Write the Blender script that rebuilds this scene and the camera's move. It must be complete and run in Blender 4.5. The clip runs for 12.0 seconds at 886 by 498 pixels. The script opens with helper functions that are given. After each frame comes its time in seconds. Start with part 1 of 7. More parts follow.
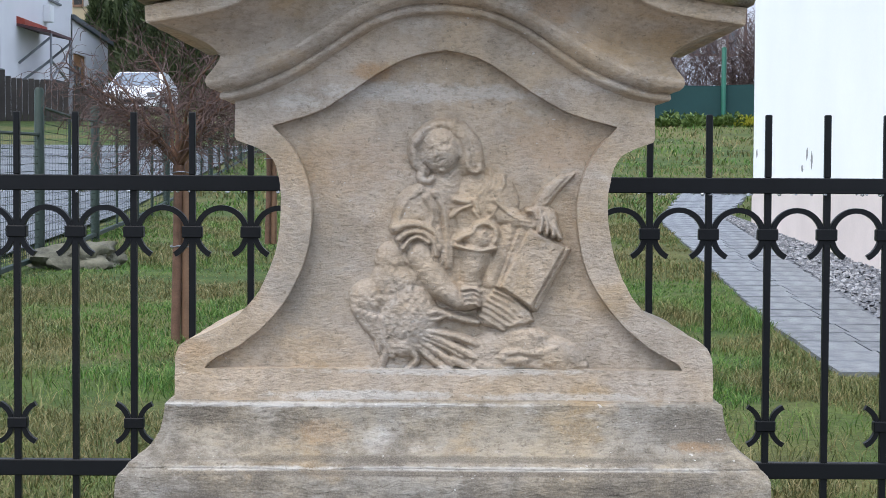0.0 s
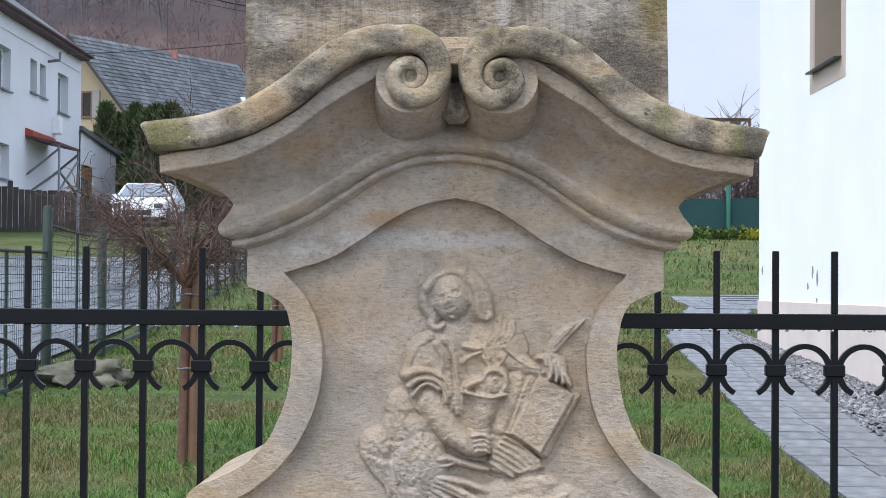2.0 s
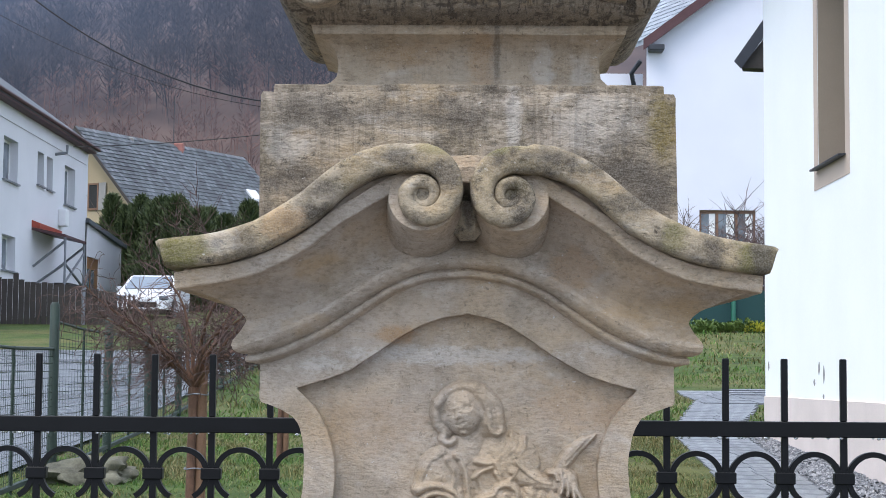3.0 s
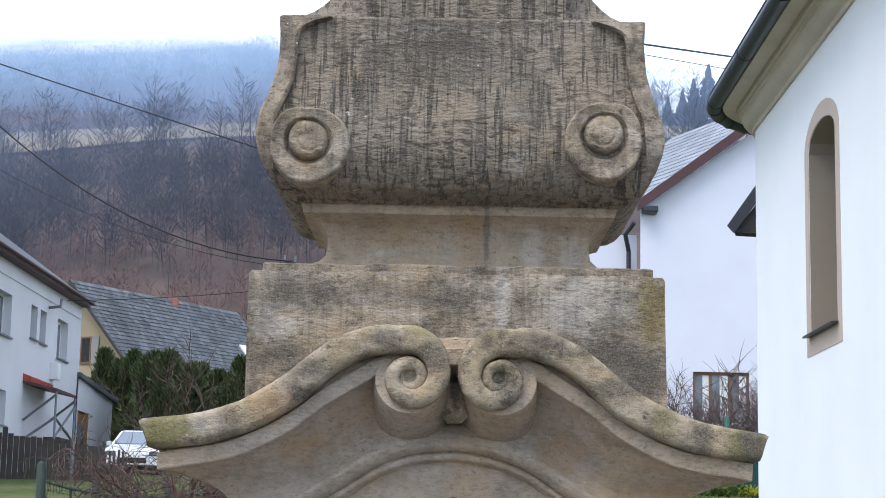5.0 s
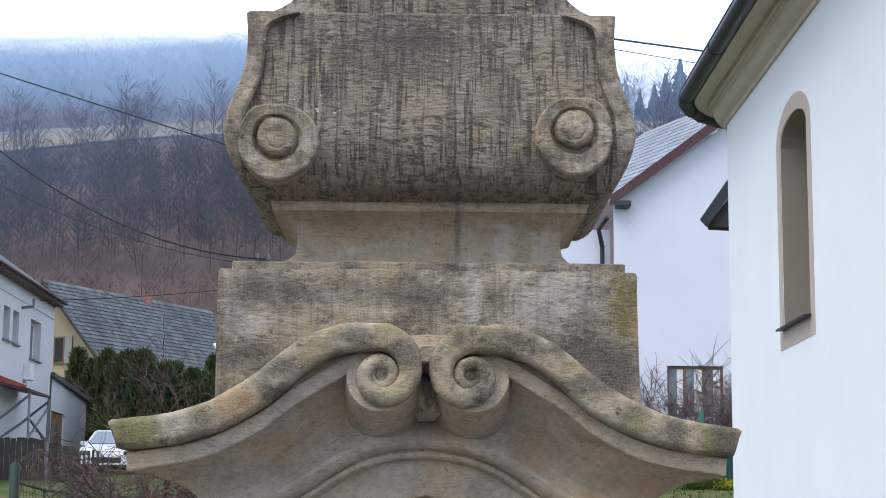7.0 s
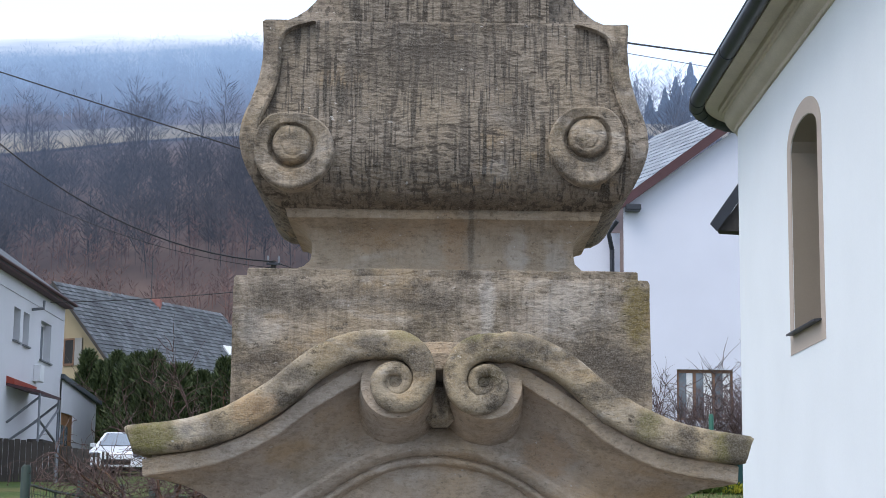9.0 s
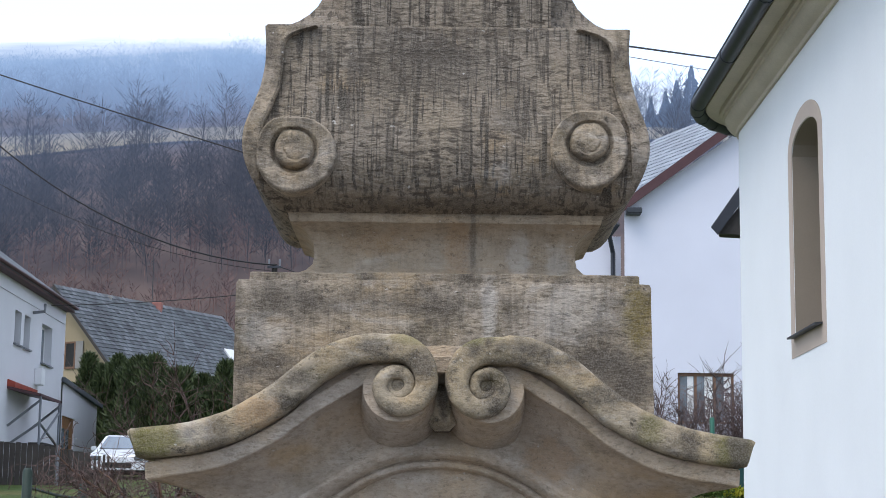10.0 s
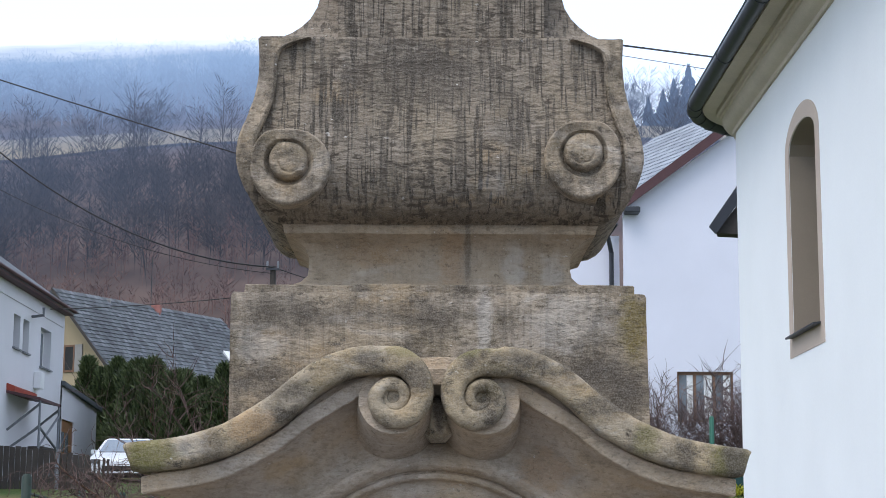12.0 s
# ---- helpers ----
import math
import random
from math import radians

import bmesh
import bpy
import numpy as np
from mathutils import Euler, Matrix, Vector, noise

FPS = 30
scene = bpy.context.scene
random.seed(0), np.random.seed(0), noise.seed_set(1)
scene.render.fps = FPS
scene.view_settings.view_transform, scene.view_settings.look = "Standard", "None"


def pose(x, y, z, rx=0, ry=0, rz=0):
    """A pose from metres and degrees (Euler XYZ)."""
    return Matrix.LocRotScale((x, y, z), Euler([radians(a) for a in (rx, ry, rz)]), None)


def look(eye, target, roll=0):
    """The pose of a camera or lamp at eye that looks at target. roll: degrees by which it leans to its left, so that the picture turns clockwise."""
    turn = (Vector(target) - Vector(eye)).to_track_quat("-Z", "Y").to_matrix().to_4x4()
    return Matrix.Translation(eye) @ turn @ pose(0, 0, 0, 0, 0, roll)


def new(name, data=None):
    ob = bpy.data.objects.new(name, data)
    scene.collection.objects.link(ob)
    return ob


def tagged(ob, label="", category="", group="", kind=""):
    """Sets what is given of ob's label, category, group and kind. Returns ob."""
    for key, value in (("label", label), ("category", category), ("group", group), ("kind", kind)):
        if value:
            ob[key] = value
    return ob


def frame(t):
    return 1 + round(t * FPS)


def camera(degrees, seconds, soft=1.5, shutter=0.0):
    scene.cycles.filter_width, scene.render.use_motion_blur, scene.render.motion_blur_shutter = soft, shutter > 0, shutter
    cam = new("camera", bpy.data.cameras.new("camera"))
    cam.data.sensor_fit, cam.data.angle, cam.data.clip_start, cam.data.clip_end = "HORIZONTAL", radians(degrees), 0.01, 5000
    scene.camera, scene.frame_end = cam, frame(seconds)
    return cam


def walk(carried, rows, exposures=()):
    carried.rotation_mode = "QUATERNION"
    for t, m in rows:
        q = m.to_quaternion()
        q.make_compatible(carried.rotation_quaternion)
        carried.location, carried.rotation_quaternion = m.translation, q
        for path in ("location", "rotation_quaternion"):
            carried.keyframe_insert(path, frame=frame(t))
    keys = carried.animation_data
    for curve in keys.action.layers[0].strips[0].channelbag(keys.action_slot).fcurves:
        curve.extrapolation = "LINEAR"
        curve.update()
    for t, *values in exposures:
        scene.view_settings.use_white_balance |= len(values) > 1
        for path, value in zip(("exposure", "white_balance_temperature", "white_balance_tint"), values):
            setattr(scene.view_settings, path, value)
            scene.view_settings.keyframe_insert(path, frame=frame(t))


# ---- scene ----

def step(x, y, z, pitch, turn, roll):
    """A camera pose: place, degrees up, degrees to the right and roll."""
    return pose(x, y, z, 90 + pitch, 0, -turn) @ pose(0, 0, 0, 0, 0, roll)


cam = camera(28.68, 12.0, soft=0.8)
walk(cam, [
    (0, step(0.0002, -2.6277, 1.5001, -2.378, -0.046, 0.287)),
    (0.5, step(0.0015, -2.6338, 1.5173, -2.209, -0.025, 0.208)),
    (1, step(0.0024, -2.6398, 1.5307, -1.357, -0.055, -0.210)),
    (1.5, step(-0.0019, -2.6418, 1.5431, -0.026, -0.160, 0.115)),
    (2, step(-0.0080, -2.6430, 1.5570, 1.242, -0.235, 0.427)),
    (2.5, step(-0.0122, -2.6546, 1.5738, 2.508, -0.309, 0.331)),
    (3, step(-0.0187, -2.6659, 1.5934, 4.251, -0.415, 0.448)),
    (3.4, step(-0.0254, -2.6696, 1.6050, 6.016, -0.555, 0.587)),
    (3.5, step(-0.0238, -2.6762, 1.6068, 6.352, -0.613, 0.656)),
    (3.7, step(-0.0214, -2.6758, 1.6122, 7.138, -0.735, 0.708)),
    (5.3, step(-0.0085, -2.6514, 1.6322, 9.488, -0.111, 1.325)),
    (5.5, step(-0.0077, -2.6505, 1.6321, 9.474, 0.089, 1.293)),
    (6, step(-0.0068, -2.6473, 1.6345, 9.320, 0.408, 1.036)),
    (6.5, step(-0.0066, -2.6430, 1.6334, 9.339, 0.572, 0.654)),
    (7, step(-0.0056, -2.6375, 1.6350, 9.341, 0.596, 0.519)),
    (9, step(-0.0123, -2.6556, 1.6393, 9.429, 0.272, 0.725)),
    (9.5, step(-0.0134, -2.6595, 1.6393, 9.485, 0.258, 0.744)),
    (10, step(-0.0142, -2.6623, 1.6393, 9.536, 0.242, 0.737)),
    (10.5, step(-0.0170, -2.6711, 1.6395, 9.524, 0.244, 0.823)),
    (11, step(-0.0186, -2.6686, 1.6388, 9.439, 0.234, 0.793)),
    (11.5, step(-0.0142, -2.6659, 1.6400, 9.367, 0.247, 0.750)),
    (12, step(-0.0083, -2.6648, 1.6561, 9.544, 0.290, 0.306)),
], [(0, 0.42), (2.5, 0.44), (3.7, 0.46), (5.3, 0.28), (6.2, 0.19), (7.2, 0.13), (8.8, 0.09), (12, 0.09)])

# ---------------------------------------------------------------- light
world = bpy.data.worlds.new("overcast")
scene.world = world
world.use_nodes = True
wn = world.node_tree
wn.nodes.clear()
sky = wn.nodes.new("ShaderNodeTexSky")
sky.sky_type, sky.sun_disc = "NISHITA", False
sky.sun_elevation, sky.sun_rotation = radians(62), radians(222)
sky_back = wn.nodes.new("ShaderNodeBackground")
sky_back.inputs["Strength"].default_value = 0.05
cloud = wn.nodes.new("ShaderNodeBackground")
cloud.inputs["Color"].default_value = (0.755, 0.872, 1.08, 1)
cloud.inputs["Strength"].default_value = 1.12
both = wn.nodes.new("ShaderNodeAddShader")
wout = wn.nodes.new("ShaderNodeOutputWorld")
wn.links.new(sky.outputs[0], sky_back.inputs["Color"])
wn.links.new(sky_back.outputs[0], both.inputs[0])
wn.links.new(cloud.outputs[0], both.inputs[1])
wn.links.new(both.outputs[0], wout.inputs["Surface"])
sun_data = bpy.data.lights.new("sun", "SUN")
sun_data.energy, sun_data.angle, sun_data.color = 2.2, radians(40), (1.0, 0.95, 0.9)
sun = new("sun", sun_data)
sun.matrix_world = look((-6, -7, 16), (0, 0, 0))


# ---------------------------------------------------------------- node helpers
class Mat:
    """A node material with short calls for the usual nodes."""

    def __init__(self, name, rough=0.8, metal=0.0, spec=0.4):
        self.m = bpy.data.materials.new(name)
        self.m.use_nodes = True
        self.t = self.m.node_tree
        self.b = self.t.nodes["Principled BSDF"]
        self.b.inputs["Roughness"].default_value = rough
        self.b.inputs["Metallic"].default_value = metal
        self.b.inputs["Specular IOR Level"].default_value = spec
        self.co = self.t.nodes.new("ShaderNodeTexCoord").outputs["Object"]

    def put(self, value, socket):
        if hasattr(value, "links"):
            self.t.links.new(value, socket)
        else:
            socket.default_value = value if not isinstance(value, tuple) or len(value) != 3 or socket.type != "RGBA" else (*value, 1)

    def scaled(self, x, y, z, vec=None):
        n = self.t.nodes.new("ShaderNodeMapping")
        self.t.links.new(vec or self.co, n.inputs["Vector"])
        n.inputs["Scale"].default_value = (x, y, z)
        return n.outputs[0]

    def noise(self, scale, detail=4, vec=None, rough=0.55, warp=0.0):
        n = self.t.nodes.new("ShaderNodeTexNoise")
        self.t.links.new(vec or self.co, n.inputs["Vector"])
        n.inputs["Scale"].default_value, n.inputs["Detail"].default_value = scale, detail
        n.inputs["Roughness"].default_value, n.inputs["Distortion"].default_value = rough, warp
        return n.outputs["Fac"]

    def cells(self, scale, vec=None):
        n = self.t.nodes.new("ShaderNodeTexVoronoi")
        self.t.links.new(vec or self.co, n.inputs["Vector"])
        n.inputs["Scale"].default_value = scale
        return n.outputs["Distance"]

    def ramp(self, fac, *stops):
        n = self.t.nodes.new("ShaderNodeValToRGB")
        e = n.color_ramp.elements
        while len(e) < len(stops):
            e.new(0.5)
        for k, (at, col) in enumerate(stops):
            e[k].position = at
            e[k].color = (*col, 1) if isinstance(col, tuple) else (col, col, col, 1)
        self.put(fac, n.inputs[0])
        return n.outputs[0]

    def mix(self, fac, a, b, kind="MIX"):
        n = self.t.nodes.new("ShaderNodeMix")
        n.data_type, n.blend_type = "RGBA", kind
        self.put(fac, n.inputs[0])
        self.put(a, n.inputs[6])
        self.put(b, n.inputs[7])
        return n.outputs[2]

    def math(self, op, a, b=0.5):
        n = self.t.nodes.new("ShaderNodeMath")
        n.operation = op
        self.put(a, n.inputs[0])
        self.put(b, n.inputs[1])
        return n.outputs[0]

    def axis(self, which, vec=None):
        n = self.t.nodes.new("ShaderNodeSeparateXYZ")
        self.t.links.new(vec or self.co, n.inputs[0])
        return n.outputs[which]

    def random(self, island=False):
        if island:
            return self.t.nodes.new("ShaderNodeNewGeometry").outputs["Random Per Island"]
        return self.t.nodes.new("ShaderNodeObjectInfo").outputs["Random"]

    def color(self, value):
        self.put(value, self.b.inputs["Base Color"])
        return self

    def gloss(self, value):
        self.put(value, self.b.inputs["Roughness"])
        return self

    def bump(self, *layers):
        last = None
        for height, strength, dist in layers:
            n = self.t.nodes.new("ShaderNodeBump")
            n.inputs["Strength"].default_value, n.inputs["Distance"].default_value = strength, dist
            self.put(height, n.inputs["Height"])
            if last:
                self.t.links.new(last, n.inputs["Normal"])
            last = n.outputs[0]
        self.t.links.new(last, self.b.inputs["Normal"])
        return self


def plain(name, col, rough=0.7, metal=0.0, vary=0.15, scale=8.0, fine=120.0, depth=0.002, spec=0.4):
    """A plain surface with grain and stains at two scales."""
    m = Mat(name, rough, metal, spec)
    lo, hi = tuple(c * (1 - vary) for c in col), tuple(min(1, c * (1 + vary)) for c in col)
    big, small = m.noise(scale, 5), m.noise(fine, 3)
    base = m.ramp(big, (0.3, lo), (0.7, hi))
    m.color(m.mix(0.35, base, m.ramp(small, (0.3, lo), (0.7, hi))))
    m.bump((small, 0.25, depth))
    return m.m


def sandstone(name, tan, grey, dark, drip=0.0, moss=0.1, stria=0.5, pale=0.35, blotch=1.0, ribs=0.35, rib_scale=58, stains=()):
    """Weathered tooled sandstone: blotches, tool marks, pits, pale lime, run-off.
    stains: (x, z, half width, half height, colour, strength) of single marks on the front."""
    m = Mat(name, 0.88, 0, 0.22)
    big = m.noise(4.5, 6, rough=0.6, warp=0.4)
    mid = m.noise(17, 6, rough=0.68)
    rag = m.noise(38, 6, m.scaled(1, 1, 1.6), 0.72)
    base = m.mix(m.ramp(big, (0.40, 0.0), (0.58, 1.0)), tan, grey)
    base = m.mix(m.ramp(mid, (0.36, 0.85 * blotch), (0.56, 0.0)), base, dark)
    base = m.mix(m.ramp(rag, (0.56, 0.0), (0.70, 0.4)), base, tuple(min(1, c * 1.35) for c in grey))
    base = m.mix(m.ramp(rag, (0.34, 0.85 * blotch), (0.44, 0.0)), base, dark)
    lines = m.noise(12, 6, m.scaled(2.2, 2.2, 9), 0.75, 0.9)
    base = m.mix(m.math("MULTIPLY", m.ramp(lines, (0.36, 0.6 * stria), (0.48, 0.0)), m.ramp(m.noise(7, 4), (0.40, 0.0), (0.6, 1.0))), base, dark)
    limed = m.math("MULTIPLY", m.ramp(m.noise(6.5, 5, m.scaled(1, 1, 3.2), 0.7, 0.6), (0.55, 0.0), (0.68, pale)), m.ramp(mid, (0.4, 0.3), (0.6, 1.0)))
    base = m.mix(limed, base, (0.62, 0.58, 0.53))
    ochre = m.ramp(m.noise(5.2, 4, m.scaled(1.3, 1, 2.1), 0.6), (0.58, 0.0), (0.72, 0.5))
    base = m.mix(ochre, base, (0.37, 0.235, 0.095))
    if moss:
        green = m.ramp(m.noise(8, 6, m.scaled(1, 1, 1.7), 0.7), (0.54, 0.0), (0.66, moss))
        base = m.mix(green, base, (0.13, 0.10, 0.035))
    if drip:
        run = m.noise(88, 2, m.scaled(1.0, 0.3, 0.05), 0.5)
        thin = m.noise(190, 2, m.scaled(1.0, 0.3, 0.04), 0.5)
        patchy = m.ramp(m.noise(7, 5, m.scaled(1, 1, 1.3), 0.7), (0.36, 0.3), (0.54, 1.0))
        base = m.mix(m.math("MULTIPLY", m.ramp(run, (0.57, 0.0), (0.66, drip)), patchy), base, (0.05, 0.042, 0.033))
        base = m.mix(m.math("MULTIPLY", m.ramp(thin, (0.545, 0.0), (0.62, drip * 0.95)), patchy), base, (0.06, 0.05, 0.04))
    for sx, sz, rx, rz, col, amount in stains:
        n = m.t.nodes.new("ShaderNodeMapping")
        n.vector_type = "TEXTURE"
        m.t.links.new(m.co, n.inputs["Vector"])
        n.inputs["Location"].default_value = (sx, 0, sz)
        n.inputs["Scale"].default_value = (rx, 3.0, rz)
        g = m.t.nodes.new("ShaderNodeTexGradient")
        g.gradient_type = "SPHERICAL"
        m.t.links.new(n.outputs[0], g.inputs[0])
        spot = m.math("ADD", g.outputs["Fac"], m.math("MULTIPLY", m.math("SUBTRACT", rag, 0.5), 1.5))
        edge = m.math("MULTIPLY", m.ramp(spot, (0.22, 0.0), (0.6, amount)), m.ramp(g.outputs["Fac"], (0.0, 0.0), (0.15, 1.0)))
        base = m.mix(edge, base, col)
    speck = m.ramp(m.noise(110, 4), (0.30, 0.6), (0.37, 0.0))
    base = m.mix(speck, base, dark)
    grit = m.noise(420, 2)
    base = m.mix(m.ramp(grit, (0.35, 0.18), (0.6, 0.0)), base, (0.52, 0.47, 0.40))
    pits = m.math("MAXIMUM", m.ramp(m.cells(74, m.scaled(1, 1, 2.2)), (0.05, 0.0), (0.20, 1.0)), m.ramp(m.noise(9, 4), (0.42, 1.0), (0.56, 0.0)))
    base = m.mix(m.ramp(pits, (0.0, 0.28), (0.7, 0.0)), base, dark)
    chisel = m.noise(42, 5, m.scaled(1.15 - 0.4 * stria, 1.0, 1.6 + 1.2 * stria), 0.68, 0.3)
    base = m.mix(m.ramp(chisel, (0.34, 0.75 * stria), (0.44, 0.0)), base, dark)
    rib = m.noise(rib_scale, 4, m.scaled(1.05, 1.0, 2.5), 0.66, 0.2)
    rib_patch = m.ramp(m.noise(8, 4, m.scaled(1, 1, 1.5), 0.65), (0.36, 0.25), (0.56, 1.0))
    groove = m.math("MULTIPLY", m.ramp(rib, (0.38, 1.0), (0.50, 0.0)), rib_patch)
    base = m.mix(m.math("MULTIPLY", groove, min(1.0, 0.95 * ribs)), base, dark)
    chips = m.math("MULTIPLY", m.ramp(m.noise(95, 2, m.scaled(1, 1, 1.4)), (0.70, 0.0), (0.74, 0.7)), m.ramp(m.noise(5, 3), (0.45, 0.0), (0.6, 1.0)))
    base = m.mix(chips, base, (0.60, 0.57, 0.53))
    m.color(base)
    tool = m.math("MULTIPLY", chisel, m.ramp(m.noise(6, 3), (0.38, 0.35), (0.6, 1.0)))
    m.bump((mid, 0.6, 0.008), (rag, 0.7, 0.005), (tool, min(1.0, stria + 0.2), 0.004 + 0.007 * stria), (pits, 0.5, 0.004), (rib, min(1.0, 0.25 + 0.75 * ribs), 0.003 + 0.006 * ribs), (grit, 0.25, 0.001))
    return m.m


# ---------------------------------------------------------------- mesh helpers
def thing(name, label, category, group="", kind="", at=(0, 0, 0)):
    ob = new(name)
    ob.location = at
    return tagged(ob, label, category, group, kind)


def shape(name, verts, faces, material, parent=None, label="", smooth=None):
    """A mesh object from vertices and faces; smooth: the angle past which edges stay sharp."""
    me = bpy.data.meshes.new(name)
    me.from_pydata([tuple(v) for v in verts], [], [tuple(f) for f in faces])
    bm = bmesh.new()
    bm.from_mesh(me)
    bmesh.ops.recalc_face_normals(bm, faces=bm.faces)
    bm.to_mesh(me)
    bm.free()
    if smooth:
        me.polygons.foreach_set("use_smooth", [True] * len(me.polygons))
        me.set_sharp_from_angle(angle=radians(smooth))
    me.materials.append(material)
    ob = new(name, me)
    if parent:
        ob.parent = parent
    return tagged(ob, label)


def part(name, bm, material, parent=None, label="", smooth=None):
    me = bpy.data.meshes.new(name)
    bm.to_mesh(me)
    bm.free()
    if smooth:
        me.polygons.foreach_set("use_smooth", [True] * len(me.polygons))
        me.set_sharp_from_angle(angle=radians(smooth))
    me.materials.append(material)
    ob = new(name, me)
    if parent:
        ob.parent = parent
    return tagged(ob, label)


def block(bm, x0, x1, y0, y1, z0, z1, bevel=0.0):
    m = Matrix.LocRotScale(((x0 + x1) / 2, (y0 + y1) / 2, (z0 + z1) / 2), None, (x1 - x0, y1 - y0, z1 - z0))
    made = bmesh.ops.create_cube(bm, size=1, matrix=m)
    if bevel:
        edges = {e for v in made["verts"] for e in v.link_edges}
        bmesh.ops.bevel(bm, geom=list(edges), offset=bevel, segments=1, affect="EDGES")
    return bm


def boxed(x0, x1, y0, y1, z0, z1, bevel=0.0):
    return block(bmesh.new(), x0, x1, y0, y1, z0, z1, bevel)


def tube(bm, pts, radii, sides=8, caps=True):
    """A round bar through points."""
    pts = [Vector(p) for p in pts]
    if not hasattr(radii, "__len__"):
        radii = [radii] * len(pts)
    rings, side = [], None
    for k, p in enumerate(pts):
        d = (pts[min(k + 1, len(pts) - 1)] - pts[max(k - 1, 0)]).normalized()
        if side is None:
            side = d.orthogonal().normalized()
        side = (side - d * side.dot(d)).normalized()
        up = d.cross(side)
        rings.append([bm.verts.new(p + (side * math.cos(a) + up * math.sin(a)) * radii[k]) for a in (2 * math.pi * j / sides for j in range(sides))])
    for a, b in zip(rings, rings[1:]):
        for j in range(sides):
            bm.faces.new((a[j], a[(j + 1) % sides], b[(j + 1) % sides], b[j]))
    if caps:
        bm.faces.new(rings[0][::-1])
        bm.faces.new(rings[-1])
    return bm


def flat_bar(bm, pts, out, half_w, half_d):
    """A bar of rectangular section through points of a plane y = const: out is its half depth along y."""
    pts = [Vector(p) for p in pts]
    rings = []
    for k, p in enumerate(pts):
        d = (pts[min(k + 1, len(pts) - 1)] - pts[max(k - 1, 0)]).normalized()
        n = Vector((-d.z, 0, d.x))
        y = Vector((0, 1, 0))
        rings.append([bm.verts.new(p + n * half_w * a + y * half_d * b) for a, b in ((-1, -1), (1, -1), (1, 1), (-1, 1))])
    for a, b in zip(rings, rings[1:]):
        for j in range(4):
            bm.faces.new((a[j], a[(j + 1) % 4], b[(j + 1) % 4], b[j]))
    bm.faces.new(rings[0][::-1])
    bm.faces.new(rings[-1])
    bmesh.ops.recalc_face_normals(bm, faces=bm.faces)
    return bm


def lerp(x, pts):
    """Straight interpolation through (x, value) pairs."""
    return float(np.interp(x, [p[0] for p in pts], [p[1] for p in pts]))


def curve(x, pts):
    """Smooth interpolation through (x, value) pairs in rising x."""
    xs = [p[0] for p in pts]
    if x <= xs[0]:
        return pts[0][1]
    if x >= xs[-1]:
        return pts[-1][1]
    k = max(i for i in range(len(xs) - 1) if xs[i] <= x)
    slopes = []
    for j in (k, k + 1):
        a, b = max(j - 1, 0), min(j + 1, len(xs) - 1)
        slopes.append((pts[b][1] - pts[a][1]) / (xs[b] - xs[a]))
    h = xs[k + 1] - xs[k]
    t = (x - xs[k]) / h
    return ((2 * t**3 - 3 * t**2 + 1) * pts[k][1] + (t**3 - 2 * t**2 + t) * h * slopes[0] + (3 * t**2 - 2 * t**3) * pts[k + 1][1] + (t**3 - t**2) * h * slopes[1])


def worn(verts, amp=0.0018, scale=9.0):
    """Hand-cut unevenness."""
    out = []
    for v in verts:
        p = Vector(v)
        out.append(p + noise.noise_vector(p * scale) * amp + noise.noise_vector(p * scale * 5) * amp * 0.45)
    return out


def rings_to_mesh(rings, cap=True):
    """Faces that join closed rings of equal length."""
    n = len(rings[0])
    verts = [p for r in rings for p in r]
    faces = []
    for i in range(len(rings) - 1):
        for j in range(n):
            k = (j + 1) % n
            faces.append((i * n + j, i * n + k, (i + 1) * n + k, (i + 1) * n + j))
    if cap:
        faces.append(tuple(range(n))[::-1])
        faces.append(tuple((len(rings) - 1) * n + j for j in range(n)))
    return verts, faces


# ---------------------------------------------------------------- materials
# Darkest tone: soot stains, and dark lines along grooves and joints.
LIME, DARK_MARK, RUST, MOSS = (0.62, 0.60, 0.57), (0.075, 0.062, 0.05), (0.36, 0.20, 0.08), (0.13, 0.12, 0.025)
STONE = sandstone("sandstone", (0.485, 0.366, 0.247), (0.44, 0.367, 0.298), (0.18, 0.145, 0.102), blotch=0.5, stria=0.12, moss=0.04, ribs=0.42, rib_scale=85, stains=(
    (-0.02, 1.628, 0.26, 0.022, LIME, 0.4), (0.24, 1.64, 0.10, 0.02, LIME, 0.3), (-0.22, 1.612, 0.06, 0.02, LIME, 0.3),
    (-0.12, 1.168, 0.22, 0.012, LIME, 0.55), (0.18, 1.165, 0.20, 0.012, LIME, 0.45), (0.02, 1.205, 0.30, 0.010, LIME, 0.45),
    (0.38, 1.12, 0.10, 0.05, DARK_MARK, 0.6), (-0.40, 1.14, 0.05, 0.03, DARK_MARK, 0.6), (-0.18, 1.115, 0.05, 0.03, RUST, 0.35), (0.38, 1.095, 0.06, 0.012, RUST, 0.5),
    (-0.385, 1.235, 0.05, 0.025, RUST, 0.35), (0.17, 1.55, 0.12, 0.06, RUST, 0.3), (-0.15, 1.52, 0.14, 0.07, RUST, 0.25), (-0.11, 1.66, 0.05, 0.02, RUST, 0.6), (0.16, 1.76, 0.06, 0.05, RUST, 0.4),
    (0.0, 1.064, 0.5, 0.008, DARK_MARK, 0.7), (-0.2, 1.35, 0.10, 0.14, (0.27, 0.24, 0.20), 0.5)))
